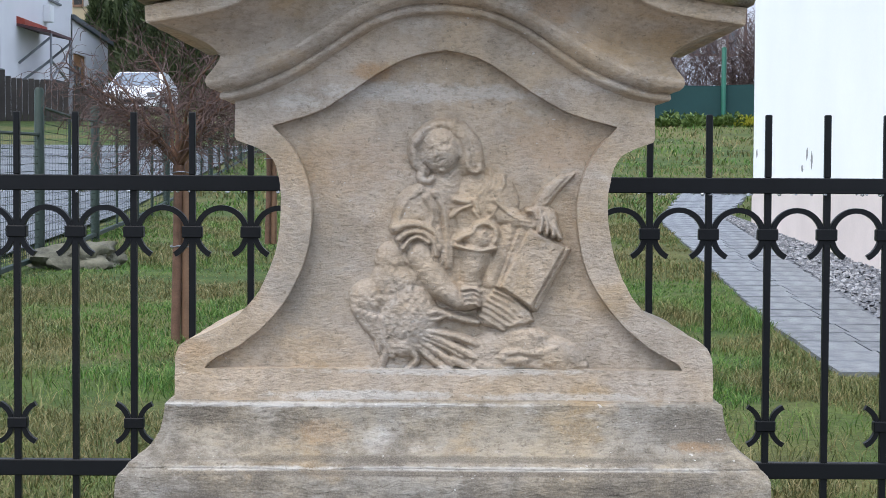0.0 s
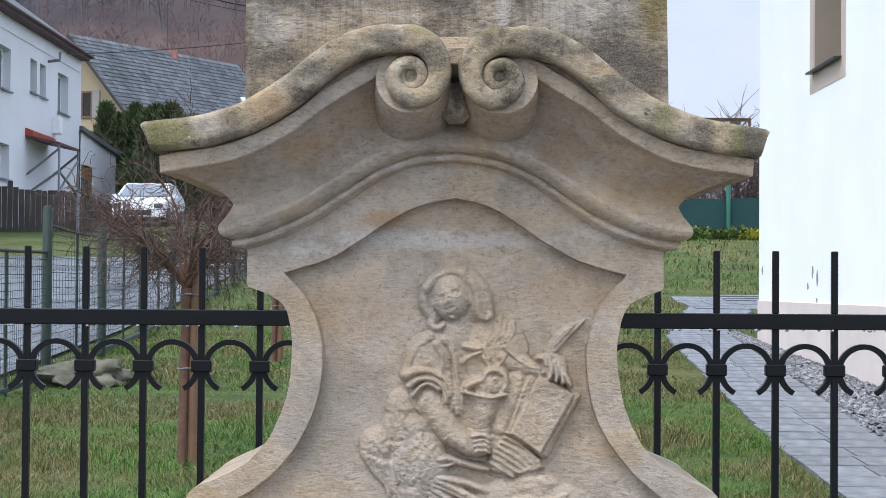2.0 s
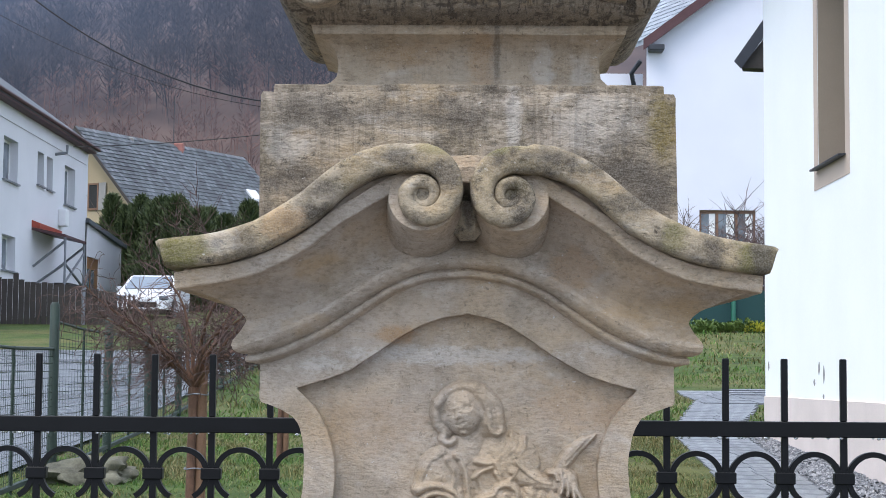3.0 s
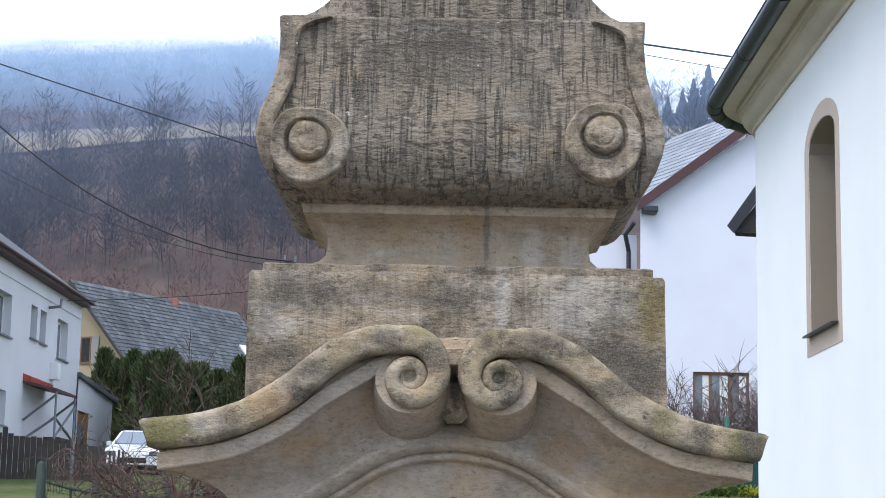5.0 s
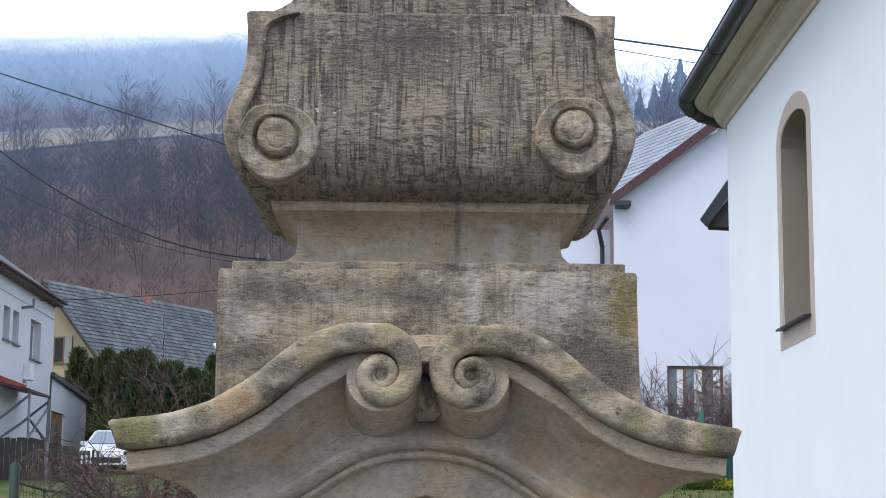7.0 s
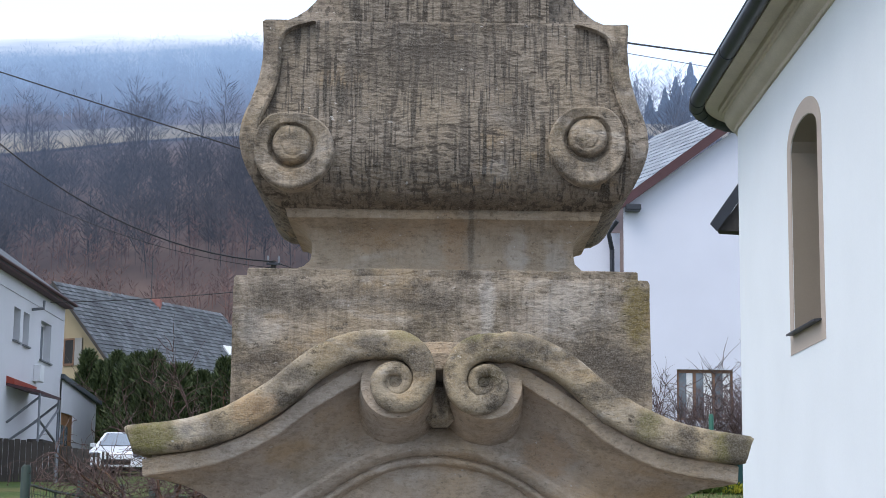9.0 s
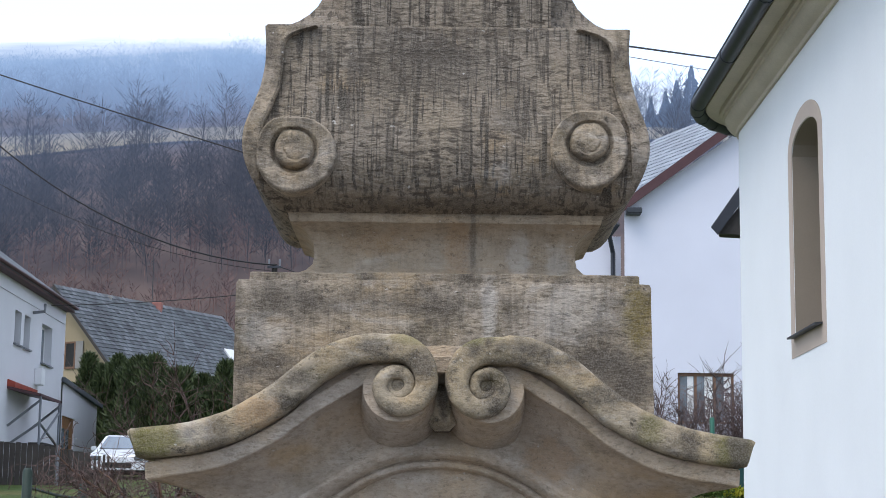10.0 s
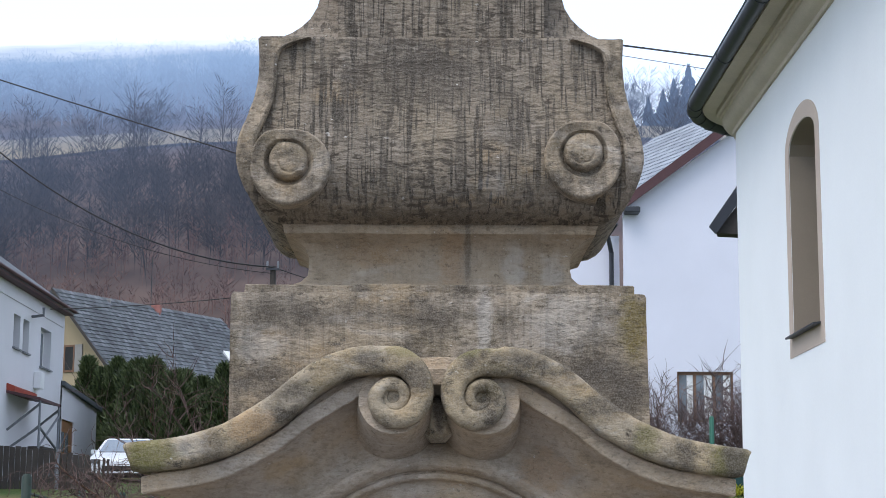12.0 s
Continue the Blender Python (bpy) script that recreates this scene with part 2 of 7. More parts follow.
# Full-width dark and pale lines follow the base's groove and ledge.
STONE_BASE = sandstone("sandstone_base", (0.335, 0.277, 0.197), (0.285, 0.258, 0.218), (0.12, 0.10, 0.078), blotch=1.0, stria=0.45, moss=0.08, pale=0.4, ribs=0.45, stains=(
    (0.38, 1.12, 0.12, 0.05, DARK_MARK, 0.6), (-0.36, 1.14, 0.08, 0.03, DARK_MARK, 0.7), (-0.18, 1.115, 0.06, 0.035, RUST, 0.3), (-0.10, 1.105, 0.03, 0.03, LIME, 0.25), (0.38, 1.095, 0.06, 0.012, RUST, 0.4), (0.30, 1.04, 0.2, 0.03, DARK_MARK, 0.5), (-0.38, 1.03, 0.10, 0.05, DARK_MARK, 0.5),
    (0.0, 1.078, 0.7, 0.007, DARK_MARK, 0.6), (0.1, 1.066, 0.5, 0.006, LIME, 0.4), (-0.3, 1.066, 0.2, 0.006, LIME, 0.4), (0.0, 1.060, 0.7, 0.006, DARK_MARK, 0.7), (-0.2, 1.155, 0.5, 0.006, LIME, 0.5)))
# A narrow dark line at x 0 runs down between the volutes.
STONE_CAP = sandstone("sandstone_cornice", (0.345, 0.268, 0.165), (0.33, 0.277, 0.207), (0.075, 0.06, 0.042), moss=0.4, stria=0.1, pale=0.5, blotch=1.2, ribs=0.2, stains=(
    (-0.42, 1.775, 0.06, 0.05, MOSS, 0.7), (0.42, 1.77, 0.05, 0.05, MOSS, 0.6), (0.43, 1.77, 0.03, 0.06, DARK_MARK, 0.8), (-0.33, 1.79, 0.03, 0.05, DARK_MARK, 0.6), (-0.22, 1.87, 0.05, 0.02, DARK_MARK, 0.6), (-0.10, 1.915, 0.05, 0.02, DARK_MARK, 0.6), (0.12, 1.92, 0.06, 0.02, DARK_MARK, 0.5), (0.24, 1.85, 0.06, 0.02, DARK_MARK, 0.5), (-0.03, 1.89, 0.03, 0.04, DARK_MARK, 0.7), (0.0, 1.85, 0.012, 0.06, DARK_MARK, 0.8),
    (-0.36, 1.79, 0.04, 0.03, LIME, 0.2), (0.36, 1.775, 0.02, 0.05, DARK_MARK, 0.6), (0.30, 1.80, 0.03, 0.04, MOSS, 0.5), (-0.27, 1.82, 0.05, 0.04, RUST, 0.4), (0.0, 1.93, 0.12, 0.02, MOSS, 0.5)))
STONE_TOP = sandstone("sandstone_weathered", (0.335, 0.262, 0.178), (0.31, 0.258, 0.202), (0.075, 0.06, 0.044), drip=0.25, moss=0.3, stria=0.12, ribs=0.5, pale=0.4, blotch=1.15, stains=(
    (0.07, 1.98, 0.02, 0.10, LIME, 0.3), (0.20, 1.99, 0.10, 0.07, LIME, 0.2), (0.19, 1.90, 0.05, 0.03, DARK_MARK, 0.6), (0.29, 1.87, 0.05, 0.06, DARK_MARK, 0.8), (0.24, 1.96, 0.05, 0.02, DARK_MARK, 0.5), (0.30, 1.98, 0.035, 0.09, (0.16, 0.12, 0.04), 0.85), (0.26, 1.90, 0.08, 0.06, DARK_MARK, 0.75),
    (-0.28, 1.95, 0.06, 0.05, LIME, 0.2), (-0.10, 2.00, 0.24, 0.03, DARK_MARK, 0.5), (-0.24, 2.01, 0.08, 0.03, DARK_MARK, 0.5), (0.02, 2.10, 0.05, 0.07, RUST, 0.35), (-0.10, 2.11, 0.10, 0.03, RUST, 0.25), (0.12, 2.09, 0.03, 0.06, LIME, 0.25), (-0.26, 1.90, 0.05, 0.05, DARK_MARK, 0.4),
    (-0.28, 2.40, 0.03, 0.05, DARK_MARK, 0.6), (-0.18, 2.47, 0.05, 0.03, MOSS, 0.7)))
# One dark band crosses the neck's fillet, besides single stains.
STONE_NECK = sandstone("sandstone_neck", (0.43, 0.33, 0.225), (0.37, 0.305, 0.23), (0.13, 0.095, 0.06), drip=0.12, moss=0.1, stria=0.15, pale=0.3, blotch=0.4, ribs=0.4, stains=(
    (0.02, 2.10, 0.03, 0.09, RUST, 0.35), (-0.10, 2.11, 0.10, 0.03, RUST, 0.25), (0.12, 2.09, 0.03, 0.06, LIME, 0.25), (0.18, 2.08, 0.03, 0.05, LIME, 0.2), (0.0, 2.155, 0.3, 0.012, DARK_MARK, 0.5), (0.045, 2.12, 0.008, 0.09, DARK_MARK, 0.6)))
# Dark bands cross the console's top edge and foot, besides stains and streaks.
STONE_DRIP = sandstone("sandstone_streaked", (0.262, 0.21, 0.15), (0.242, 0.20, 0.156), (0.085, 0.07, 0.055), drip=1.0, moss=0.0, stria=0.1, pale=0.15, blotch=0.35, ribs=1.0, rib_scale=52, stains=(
    (-0.04, 2.375, 0.20, 0.09, DARK_MARK, 0.6), (-0.02, 2.40, 0.10, 0.03, DARK_MARK, 0.7), (0.11, 2.31, 0.05, 0.10, DARK_MARK, 0.4), (-0.15, 2.36, 0.012, 0.12, DARK_MARK, 0.6), (0.03, 2.25, 0.010, 0.14, DARK_MARK, 0.6), (-0.09, 2.24, 0.008, 0.14, DARK_MARK, 0.6), (0.08, 2.20, 0.03, 0.03, LIME, 0.2), (0.0, 2.435, 0.3, 0.02, DARK_MARK, 0.6), (0.0, 2.16, 0.26, 0.015, DARK_MARK, 0.5)))
IRON = plain("black_painted_iron", (0.0045, 0.005, 0.0062), 0.5, 0.0, 0.3, 14, 260, 0.0006, 0.2)
RENDER_WHITE = plain("white_lime_render", (0.86, 0.865, 0.87), 0.9, 0, 0.03, 1.2, 60, 0.003)
SOCLE = plain("pink_socle_render", (0.66, 0.57, 0.52), 0.9, 0, 0.09, 2.2, 70, 0.004)
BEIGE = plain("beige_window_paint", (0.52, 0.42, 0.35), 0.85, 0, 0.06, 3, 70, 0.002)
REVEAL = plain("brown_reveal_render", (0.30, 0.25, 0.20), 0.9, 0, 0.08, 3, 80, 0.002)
CORNICE = plain("cream_cornice_render", (0.56, 0.48, 0.38), 0.85, 0, 0.16, 2, 60, 0.003)
GUTTER = plain("dark_gutter_sheet", (0.030, 0.033, 0.042), 0.45, 0.0, 0.25, 6, 90, 0.001)
HOUSE_WALL = plain("grey_white_house_render", (0.62, 0.61, 0.64), 0.9, 0, 0.06, 0.6, 25, 0.006)
HOUSE_WALL_B = plain("bluish_white_house_render", (0.66, 0.67, 0.76), 0.9, 0, 0.05, 0.5, 25, 0.006)
YELLOW_WALL = plain("ochre_gable_render", (0.34, 0.275, 0.18), 0.9, 0, 0.12, 0.6, 25, 0.006)
RED_TIN = plain("red_tin", (0.30, 0.05, 0.03), 0.5, 0, 0.2, 2, 30, 0.002)
BROWN_TRIM = plain("red_brown_trim", (0.075, 0.032, 0.036), 0.6, 0, 0.2, 2, 30, 0.002)
DARK_WOOD = plain("dark_board", (0.045, 0.038, 0.034), 0.8, 0, 0.35, 3, 40, 0.004)
DOOR_WOOD = plain("brown_door_wood", (0.26, 0.13, 0.06), 0.6, 0, 0.25, 3, 40, 0.003)
WINDOW_WOOD = plain("brown_window_wood", (0.16, 0.085, 0.05), 0.6, 0, 0.2, 3, 40, 0.003)
WHITE_FRAME = plain("white_window_frame", (0.72, 0.72, 0.73), 0.5, 0, 0.05, 3, 40, 0.001)
PIPE_GREY = plain("grey_steel_pipe", (0.20, 0.21, 0.23), 0.5, 0.5, 0.2, 3, 40, 0.001)
GREEN_POST = plain("green_painted_post", (0.018, 0.033, 0.025), 0.6, 0, 0.3, 6, 90, 0.001)
GREEN_NET = plain("green_screen_net", (0.01, 0.045, 0.045), 0.8, 0, 0.15, 1.5, 60, 0.004)
BARK = plain("sapling_bark", (0.13, 0.07, 0.045), 0.85, 0, 0.35, 25, 160, 0.003)
TWIG = plain("twig_bark", (0.085, 0.05, 0.042), 0.7, 0, 0.35, 20, 160, 0.001)
STAKE = plain("stake_wood", (0.17, 0.095, 0.055), 0.8, 0, 0.25, 12, 140, 0.002)
BOULDER = plain("mossy_boulder", (0.12, 0.115, 0.085), 0.95, 0, 0.55, 9, 60, 0.02)
CAR_PAINT = plain("white_car_paint", (0.72, 0.74, 0.78), 0.25, 0, 0.03, 2, 50, 0.0, 0.6)
RUBBER = plain("black_rubber", (0.02, 0.02, 0.02), 0.8, 0, 0.2, 8, 80, 0.001)
CABLE = plain("black_cable", (0.015, 0.015, 0.018), 0.6, 0, 0.2, 2, 50, 0.0)
CONCRETE = plain("grey_concrete", (0.26, 0.25, 0.24), 0.9, 0, 0.2, 2, 40, 0.005)
BRICK_RED = plain("chimney_brick", (0.30, 0.13, 0.11), 0.9, 0, 0.2, 3, 40, 0.004)


def glass_mat():
    m = Mat("window_glass", 0.06, 0, 0.6)
    m.color(m.ramp(m.noise(1.3, 3), (0.35, (0.07, 0.085, 0.10)), (0.7, (0.18, 0.21, 0.25))))
    return m.m


GLASS = glass_mat()


CAR_GLASS = plain("sky_mirroring_car_glass", (0.30, 0.33, 0.36), 0.04, 0.7, 0.05, 2, 50, 0.0, 0.8)


def asphalt_mat():
    m = Mat("wet_asphalt", 0.4, 0, 0.5)
    grit = m.noise(90, 3)
    m.color(m.mix(m.ramp(m.noise(0.5, 5), (0.35, 0.0), (0.65, 1.0)), (0.065, 0.069, 0.078), (0.10, 0.106, 0.118)))
    m.gloss(m.ramp(m.noise(0.8, 5), (0.3, 0.15), (0.7, 0.4)))
    m.bump((grit, 0.3, 0.004))
    return m.m


ASPHALT = asphalt_mat()


def soil_mat():
    m = Mat("lawn_soil", 0.95, 0, 0.2)
    big, mid, fine = m.noise(0.55, 5, warp=0.5), m.noise(3.5, 6), m.noise(45, 5)
    green = m.mix(m.ramp(mid, (0.35, 0.0), (0.65, 1.0)), (0.035, 0.065, 0.013), (0.075, 0.11, 0.024))
    straw = m.mix(m.ramp(big, (0.45, 0.0), (0.66, 0.7)), green, (0.15, 0.125, 0.05))
    dirt = m.ramp(m.noise(1.7, 5, warp=0.8), (0.62, 0.0), (0.72, 0.75))
    base = m.mix(dirt, straw, (0.05, 0.038, 0.026))
    turf = m.mix(m.ramp(fine, (0.35, 0.55), (0.6, 0.0)), base, (0.02, 0.028, 0.01))
    # Unseen near ground: neutral grey, added to set the light bounced onto the stone.
    grit = m.mix(m.ramp(fine, (0.35, 0.0), (0.65, 1.0)), (0.09, 0.085, 0.08), (0.17, 0.16, 0.15))
    m.color(m.mix(m.ramp(m.math("ADD", m.axis(1), m.math("MULTIPLY", mid, 0.2)), (0.95, 0.0), (1.0, 1.0)), grit, turf))
    m.bump((mid, 0.4, 0.03), (fine, 0.6, 0.012))
    return m.m


SOIL = soil_mat()


def blade_mat():
    m = Mat("grass_blades", 0.6, 0, 0.35)
    r = m.random(True)
    fresh = m.ramp(r, (0.0, (0.028, 0.06, 0.012)), (0.5, (0.068, 0.165, 0.022)), (0.85, (0.12, 0.20, 0.038)), (1.0, (0.22, 0.19, 0.085)))
    dry = m.ramp(r, (0.0, (0.05, 0.065, 0.018)), (0.5, (0.115, 0.112, 0.036)), (1.0, (0.25, 0.20, 0.09)))
    m.color(m.mix(m.ramp(m.noise(0.9, 5, warp=0.7), (0.44, 0.0), (0.56, 1.0)), fresh, dry))
    m.b.inputs["Transmission Weight"].default_value = 0.0
    return m.m


BLADES = blade_mat()


def paver_mat():
    m = Mat("concrete_paver", 0.5, 0, 0.45)
    tone = m.ramp(m.random(), (0.0, (0.10, 0.107, 0.12)), (1.0, (0.17, 0.18, 0.198)))
    m.color(m.mix(m.ramp(m.noise(9, 5), (0.35, 0.5), (0.65, 0.0)), tone, (0.12, 0.125, 0.135)))
    m.gloss(m.ramp(m.noise(3, 4), (0.35, 0.3), (0.65, 0.62)))
    m.bump((m.noise(140, 3), 0.3, 0.002), (m.noise(9, 4), 0.2, 0.004))
    return m.m


PAVER = paver_mat()


def gravel_mat():
    m = Mat("grey_gravel", 0.6, 0, 0.4)
    m.color(m.ramp(m.random(True), (0.0, (0.07, 0.075, 0.085)), (0.6, (0.17, 0.175, 0.19)), (1.0, (0.36, 0.36, 0.37))))
    return m.m


GRAVEL = gravel_mat()


def roof_mat(name, a, b):
    m = Mat(name, 0.75, 0, 0.3)
    tone = m.ramp(m.random(True), (0.0, a), (1.0, b))
    m.color(m.mix(m.ramp(m.noise(0.7, 5), (0.45, 0.0), (0.68, 0.5)), tone, tuple(c * 0.5 for c in a)))
    return m.m


SLATE = roof_mat("fibre_cement_slate", (0.075, 0.083, 0.092), (0.17, 0.185, 0.205))
SLATE_LIGHT = roof_mat("light_grey_slate", (0.26, 0.29, 0.33), (0.40, 0.44, 0.50))


def leaf_mat(name, a, b):
    m = Mat(name, 0.6, 0, 0.35)
    m.color(m.ramp(m.random(True), (0.0, a), (1.0, b)))
    return m.m


THUJA = leaf_mat("dark_conifer_leaves", (0.022, 0.036, 0.013), (0.085, 0.11, 0.042))
SHRUB_LEAF = leaf_mat("shrub_leaves", (0.05, 0.09, 0.02), (0.14, 0.20, 0.05))
YELLOW_LEAF = leaf_mat("yellow_leaves", (0.35, 0.36, 0.04), (0.55, 0.5, 0.08))
DRY_LEAF = leaf_mat("dry_reddish_twigs", (0.05, 0.035, 0.035), (0.12, 0.075, 0.07))


def far_haze_mat(name, near_col, near_col2, z0, z1, scale):
    """Distance with haze painted in as glow, growing with height where the cloud lies."""
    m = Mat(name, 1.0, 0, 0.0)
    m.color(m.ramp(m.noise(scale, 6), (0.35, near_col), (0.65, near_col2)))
    haze_glow = m.t.nodes.new("ShaderNodeEmission")
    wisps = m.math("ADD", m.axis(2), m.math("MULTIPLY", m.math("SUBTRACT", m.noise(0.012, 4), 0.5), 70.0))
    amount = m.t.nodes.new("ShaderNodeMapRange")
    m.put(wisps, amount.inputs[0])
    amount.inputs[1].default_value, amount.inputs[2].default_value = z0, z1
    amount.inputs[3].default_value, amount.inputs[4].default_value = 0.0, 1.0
    m.put(m.ramp(amount.outputs[0], (0.0, (0.10, 0.115, 0.16)), (0.25, (0.125, 0.17, 0.275)), (0.5, (0.185, 0.27, 0.46)), (0.8, (0.31, 0.46, 0.74)), (1.0, (1.02, 1.12, 1.3))), haze_glow.inputs["Color"])
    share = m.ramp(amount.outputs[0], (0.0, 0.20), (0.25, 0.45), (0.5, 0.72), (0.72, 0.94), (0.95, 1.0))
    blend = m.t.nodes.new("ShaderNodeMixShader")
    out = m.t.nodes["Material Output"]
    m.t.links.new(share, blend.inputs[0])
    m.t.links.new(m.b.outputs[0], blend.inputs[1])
    m.t.links.new(haze_glow.outputs[0], blend.inputs[2])
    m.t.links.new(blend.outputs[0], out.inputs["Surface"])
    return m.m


# ---------------------------------------------------------------- ground
def ground_z(x, y):
    """Height of the ground: a bank up to the garden, the lawn, then the rising valley side."""
    d = y + 2.65
    if d < 3.9:
        t = max(0.0, min(1.0, (d - 1.2) / 2.6))
        return 0.646 * t * t * (3 - 2 * t)
    lawn = 0.50 + 0.0378 * d
    left = 1.105 + 0.06 * (d - 16) if d > 16 else lawn
    right = 1.37 + 0.085 * (d - 23) if d > 23 else lawn
    w = max(0.0, min(1.0, (x + 3.0) / 4.0))
    z = left * (1 - w) + right * w
    if d > 75:
        z -= 0.07 * (d - 75) * max(0.0, min(1.0, (d - 75) / 60))
    return z


def build_ground():
    xs = [-900, -400, -200, -120, -80, -60, -45, -35, -28] + [-22 + 1.0 * k for k in range(45)] + [25, 30, 38, 50, 70, 100, 150, 250, 500, 900]
    ys = [-900, -300, -100, -40, -20, -10, -6, -4] + [-3 + 0.35 * k for k in range(75)] + [24 + 2 * k for k in range(40)] + [115, 130, 150, 200, 300, 420]
    verts = [(x, y, ground_z(x, y) + (0.025 * noise.noise(Vector((x, y, 0)) * 0.8) if -4 < x < 5 and 1 < y < 25 else 0)) for y in ys for x in xs]
    n = len(xs)
    faces = [(j * n + i, j * n + i + 1, (j + 1) * n + i + 1, (j + 1) * n + i) for j in range(len(ys) - 1) for i in range(n - 1)]
    ob = shape("ground", verts, faces, SOIL, smooth=60)
    tagged(ob, "wet winter lawn and rising valley ground with straw patches", "ground", kind="structure")


build_ground()


# ---------------------------------------------------------------- monument
BACK = 0.44


def rect_ring(half, front, back, zf, nf=49, ns=9):
    """A closed ring round the stone: zf gives the height from the place along the front, -1 to 1."""
    ring = []
    for k in range(nf):
        s = -1 + 2 * k / (nf - 1)
        ring.append((half * s, front, zf(s)))
    for k in range(1, ns):
        ring.append((half, front + (back - front) * k / ns, zf(1)))
    for k in range(nf):
        s = 1 - 2 * k / (nf - 1)
        ring.append((half * s, back, zf(s)))
    for k in range(1, ns):
        ring.append((-half, back + (front - back) * k / ns, zf(-1)))
    return ring


monument = thing("stone_pedestal", "tall carved baroque sandstone pedestal with scrolls, stained and weathered", "pedestal")


def build_base():
    rows = [(0.484, 0.10), (0.484, 0.6), (0.485, 1.03), (0.4845, 1.050), (0.481, 1.058), (0.475, 1.0615), (0.4735, 1.0625), (0.471, 1.0645), (0.471, 1.0670), (0.467, 1.073), (0.455, 1.079), (0.443, 1.088), (0.434, 1.101), (0.427, 1.116), (0.4235, 1.132), (0.4215, 1.147), (0.4215, 1.1545), (0.419, 1.158), (0.408, 1.1605)]
    # the offset from the die is the same in front and at the sides
    rings = []
    for h, z in rows:
        o = h - 0.408
        rings.append(rect_ring(h, -o - 0.004, BACK + o, lambda s, z=z: z, 61, 13))
    v, f = rings_to_mesh(rings)
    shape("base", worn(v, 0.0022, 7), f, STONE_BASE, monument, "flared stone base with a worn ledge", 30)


OUTER = ((1.10, 0.408), (1.20, 0.409), (1.225, 0.408), (1.243, 0.400), (1.252, 0.385), (1.262, 0.362), (1.275, 0.335), (1.290, 0.312), (1.327, 0.281), (1.383, 0.2575), (1.451, 0.247), (1.502, 0.2525), (1.530, 0.266), (1.541, 0.283), (1.5475, 0.299), (1.552, 0.313), (1.556, 0.318), (1.70, 0.318), (1.80, 0.318))
INNER = ((1.190, 0.3635), (1.215, 0.360), (1.245, 0.309), (1.282, 0.267), (1.334, 0.229), (1.392, 0.208), (1.450, 0.2015), (1.495, 0.208), (1.540, 0.229), (1.576, 0.262))
ARCH = ((1.576, 0.262), (1.590, 0.215), (1.604, 0.180), (1.632, 0.137), (1.657, 0.101), (1.675, 0.068), (1.685, 0.042), (1.6905, 0.004))
RECESS = 0.022


def build_die():
    zs = sorted(set([1.158, 1.170, 1.182, 1.1895, 1.190, 1.196, 1.202, 1.2075, 1.208] + [1.21 + 0.0052 * k for k in range(71)] + [1.5765 + 0.0052 * k for k in range(22)] + [1.6905, 1.692, 1.71, 1.74, 1.77, 1.79]))
    rings = []
    for z in zs:
        out = curve(z, OUTER) if z < 1.6 else 0.318
        if z < 1.2078:
            inn, rec = 0.3635, 0.0
        elif z <= 1.576:
            inn, rec = curve(z, INNER), RECESS
        elif z <= 1.6905:
            inn, rec = lerp(z, ARCH), RECESS
        else:
            inn, rec = 0.004, 0.0
        inr = inn
        if z > 1.576:
            inr = lerp(z + 0.007 * math.sin(math.pi * (z - 1.576) / 0.1145), ARCH) if z <= 1.6905 else 0.004
        low = 0.0035 * max(0, min(1, (1.2 - z) / 0.03))
        ring, nb, ni = [], 8, 44
        for k in range(nb):
            ring.append((-out + (out - inn) * k / (nb - 1), -low, z))
        for k in range(ni):
            ring.append((-inn + 0.0015 + (inn + inr - 0.003) * k / (ni - 1), rec - low, z))
        for k in range(nb):
            ring.append((inr + (out - inr) * k / (nb - 1), -low, z))
        for k in range(1, 9):
            ring.append((out, BACK * k / 8, z))
        for k in range(1, 9):
            ring.append((out - 2 * out * k / 8, BACK, z))
        for k in range(1, 8):
            ring.append((-out, BACK - BACK * k / 8, z))
        rings.append(ring)
    v, f = rings_to_mesh(rings)
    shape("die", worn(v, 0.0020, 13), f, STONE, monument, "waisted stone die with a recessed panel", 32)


LOW = ((0, 1.747), (0.18, 1.742), (0.34, 1.723), (0.50, 1.689), (0.66, 1.655), (0.83, 1.628), (0.93, 1.617), (1.0, 1.614))


def top_line(s):
    """Foot of the fillet under the cornice band, from the middle (0) to the tip (1)."""
    return curve(s, ((0, 1.888), (0.10, 1.886), (0.25, 1.874), (0.35, 1.850), (0.463, 1.820), (0.565, 1.786), (0.734, 1.750), (0.85, 1.7375), (0.93, 1.7325), (1.0, 1.727)))


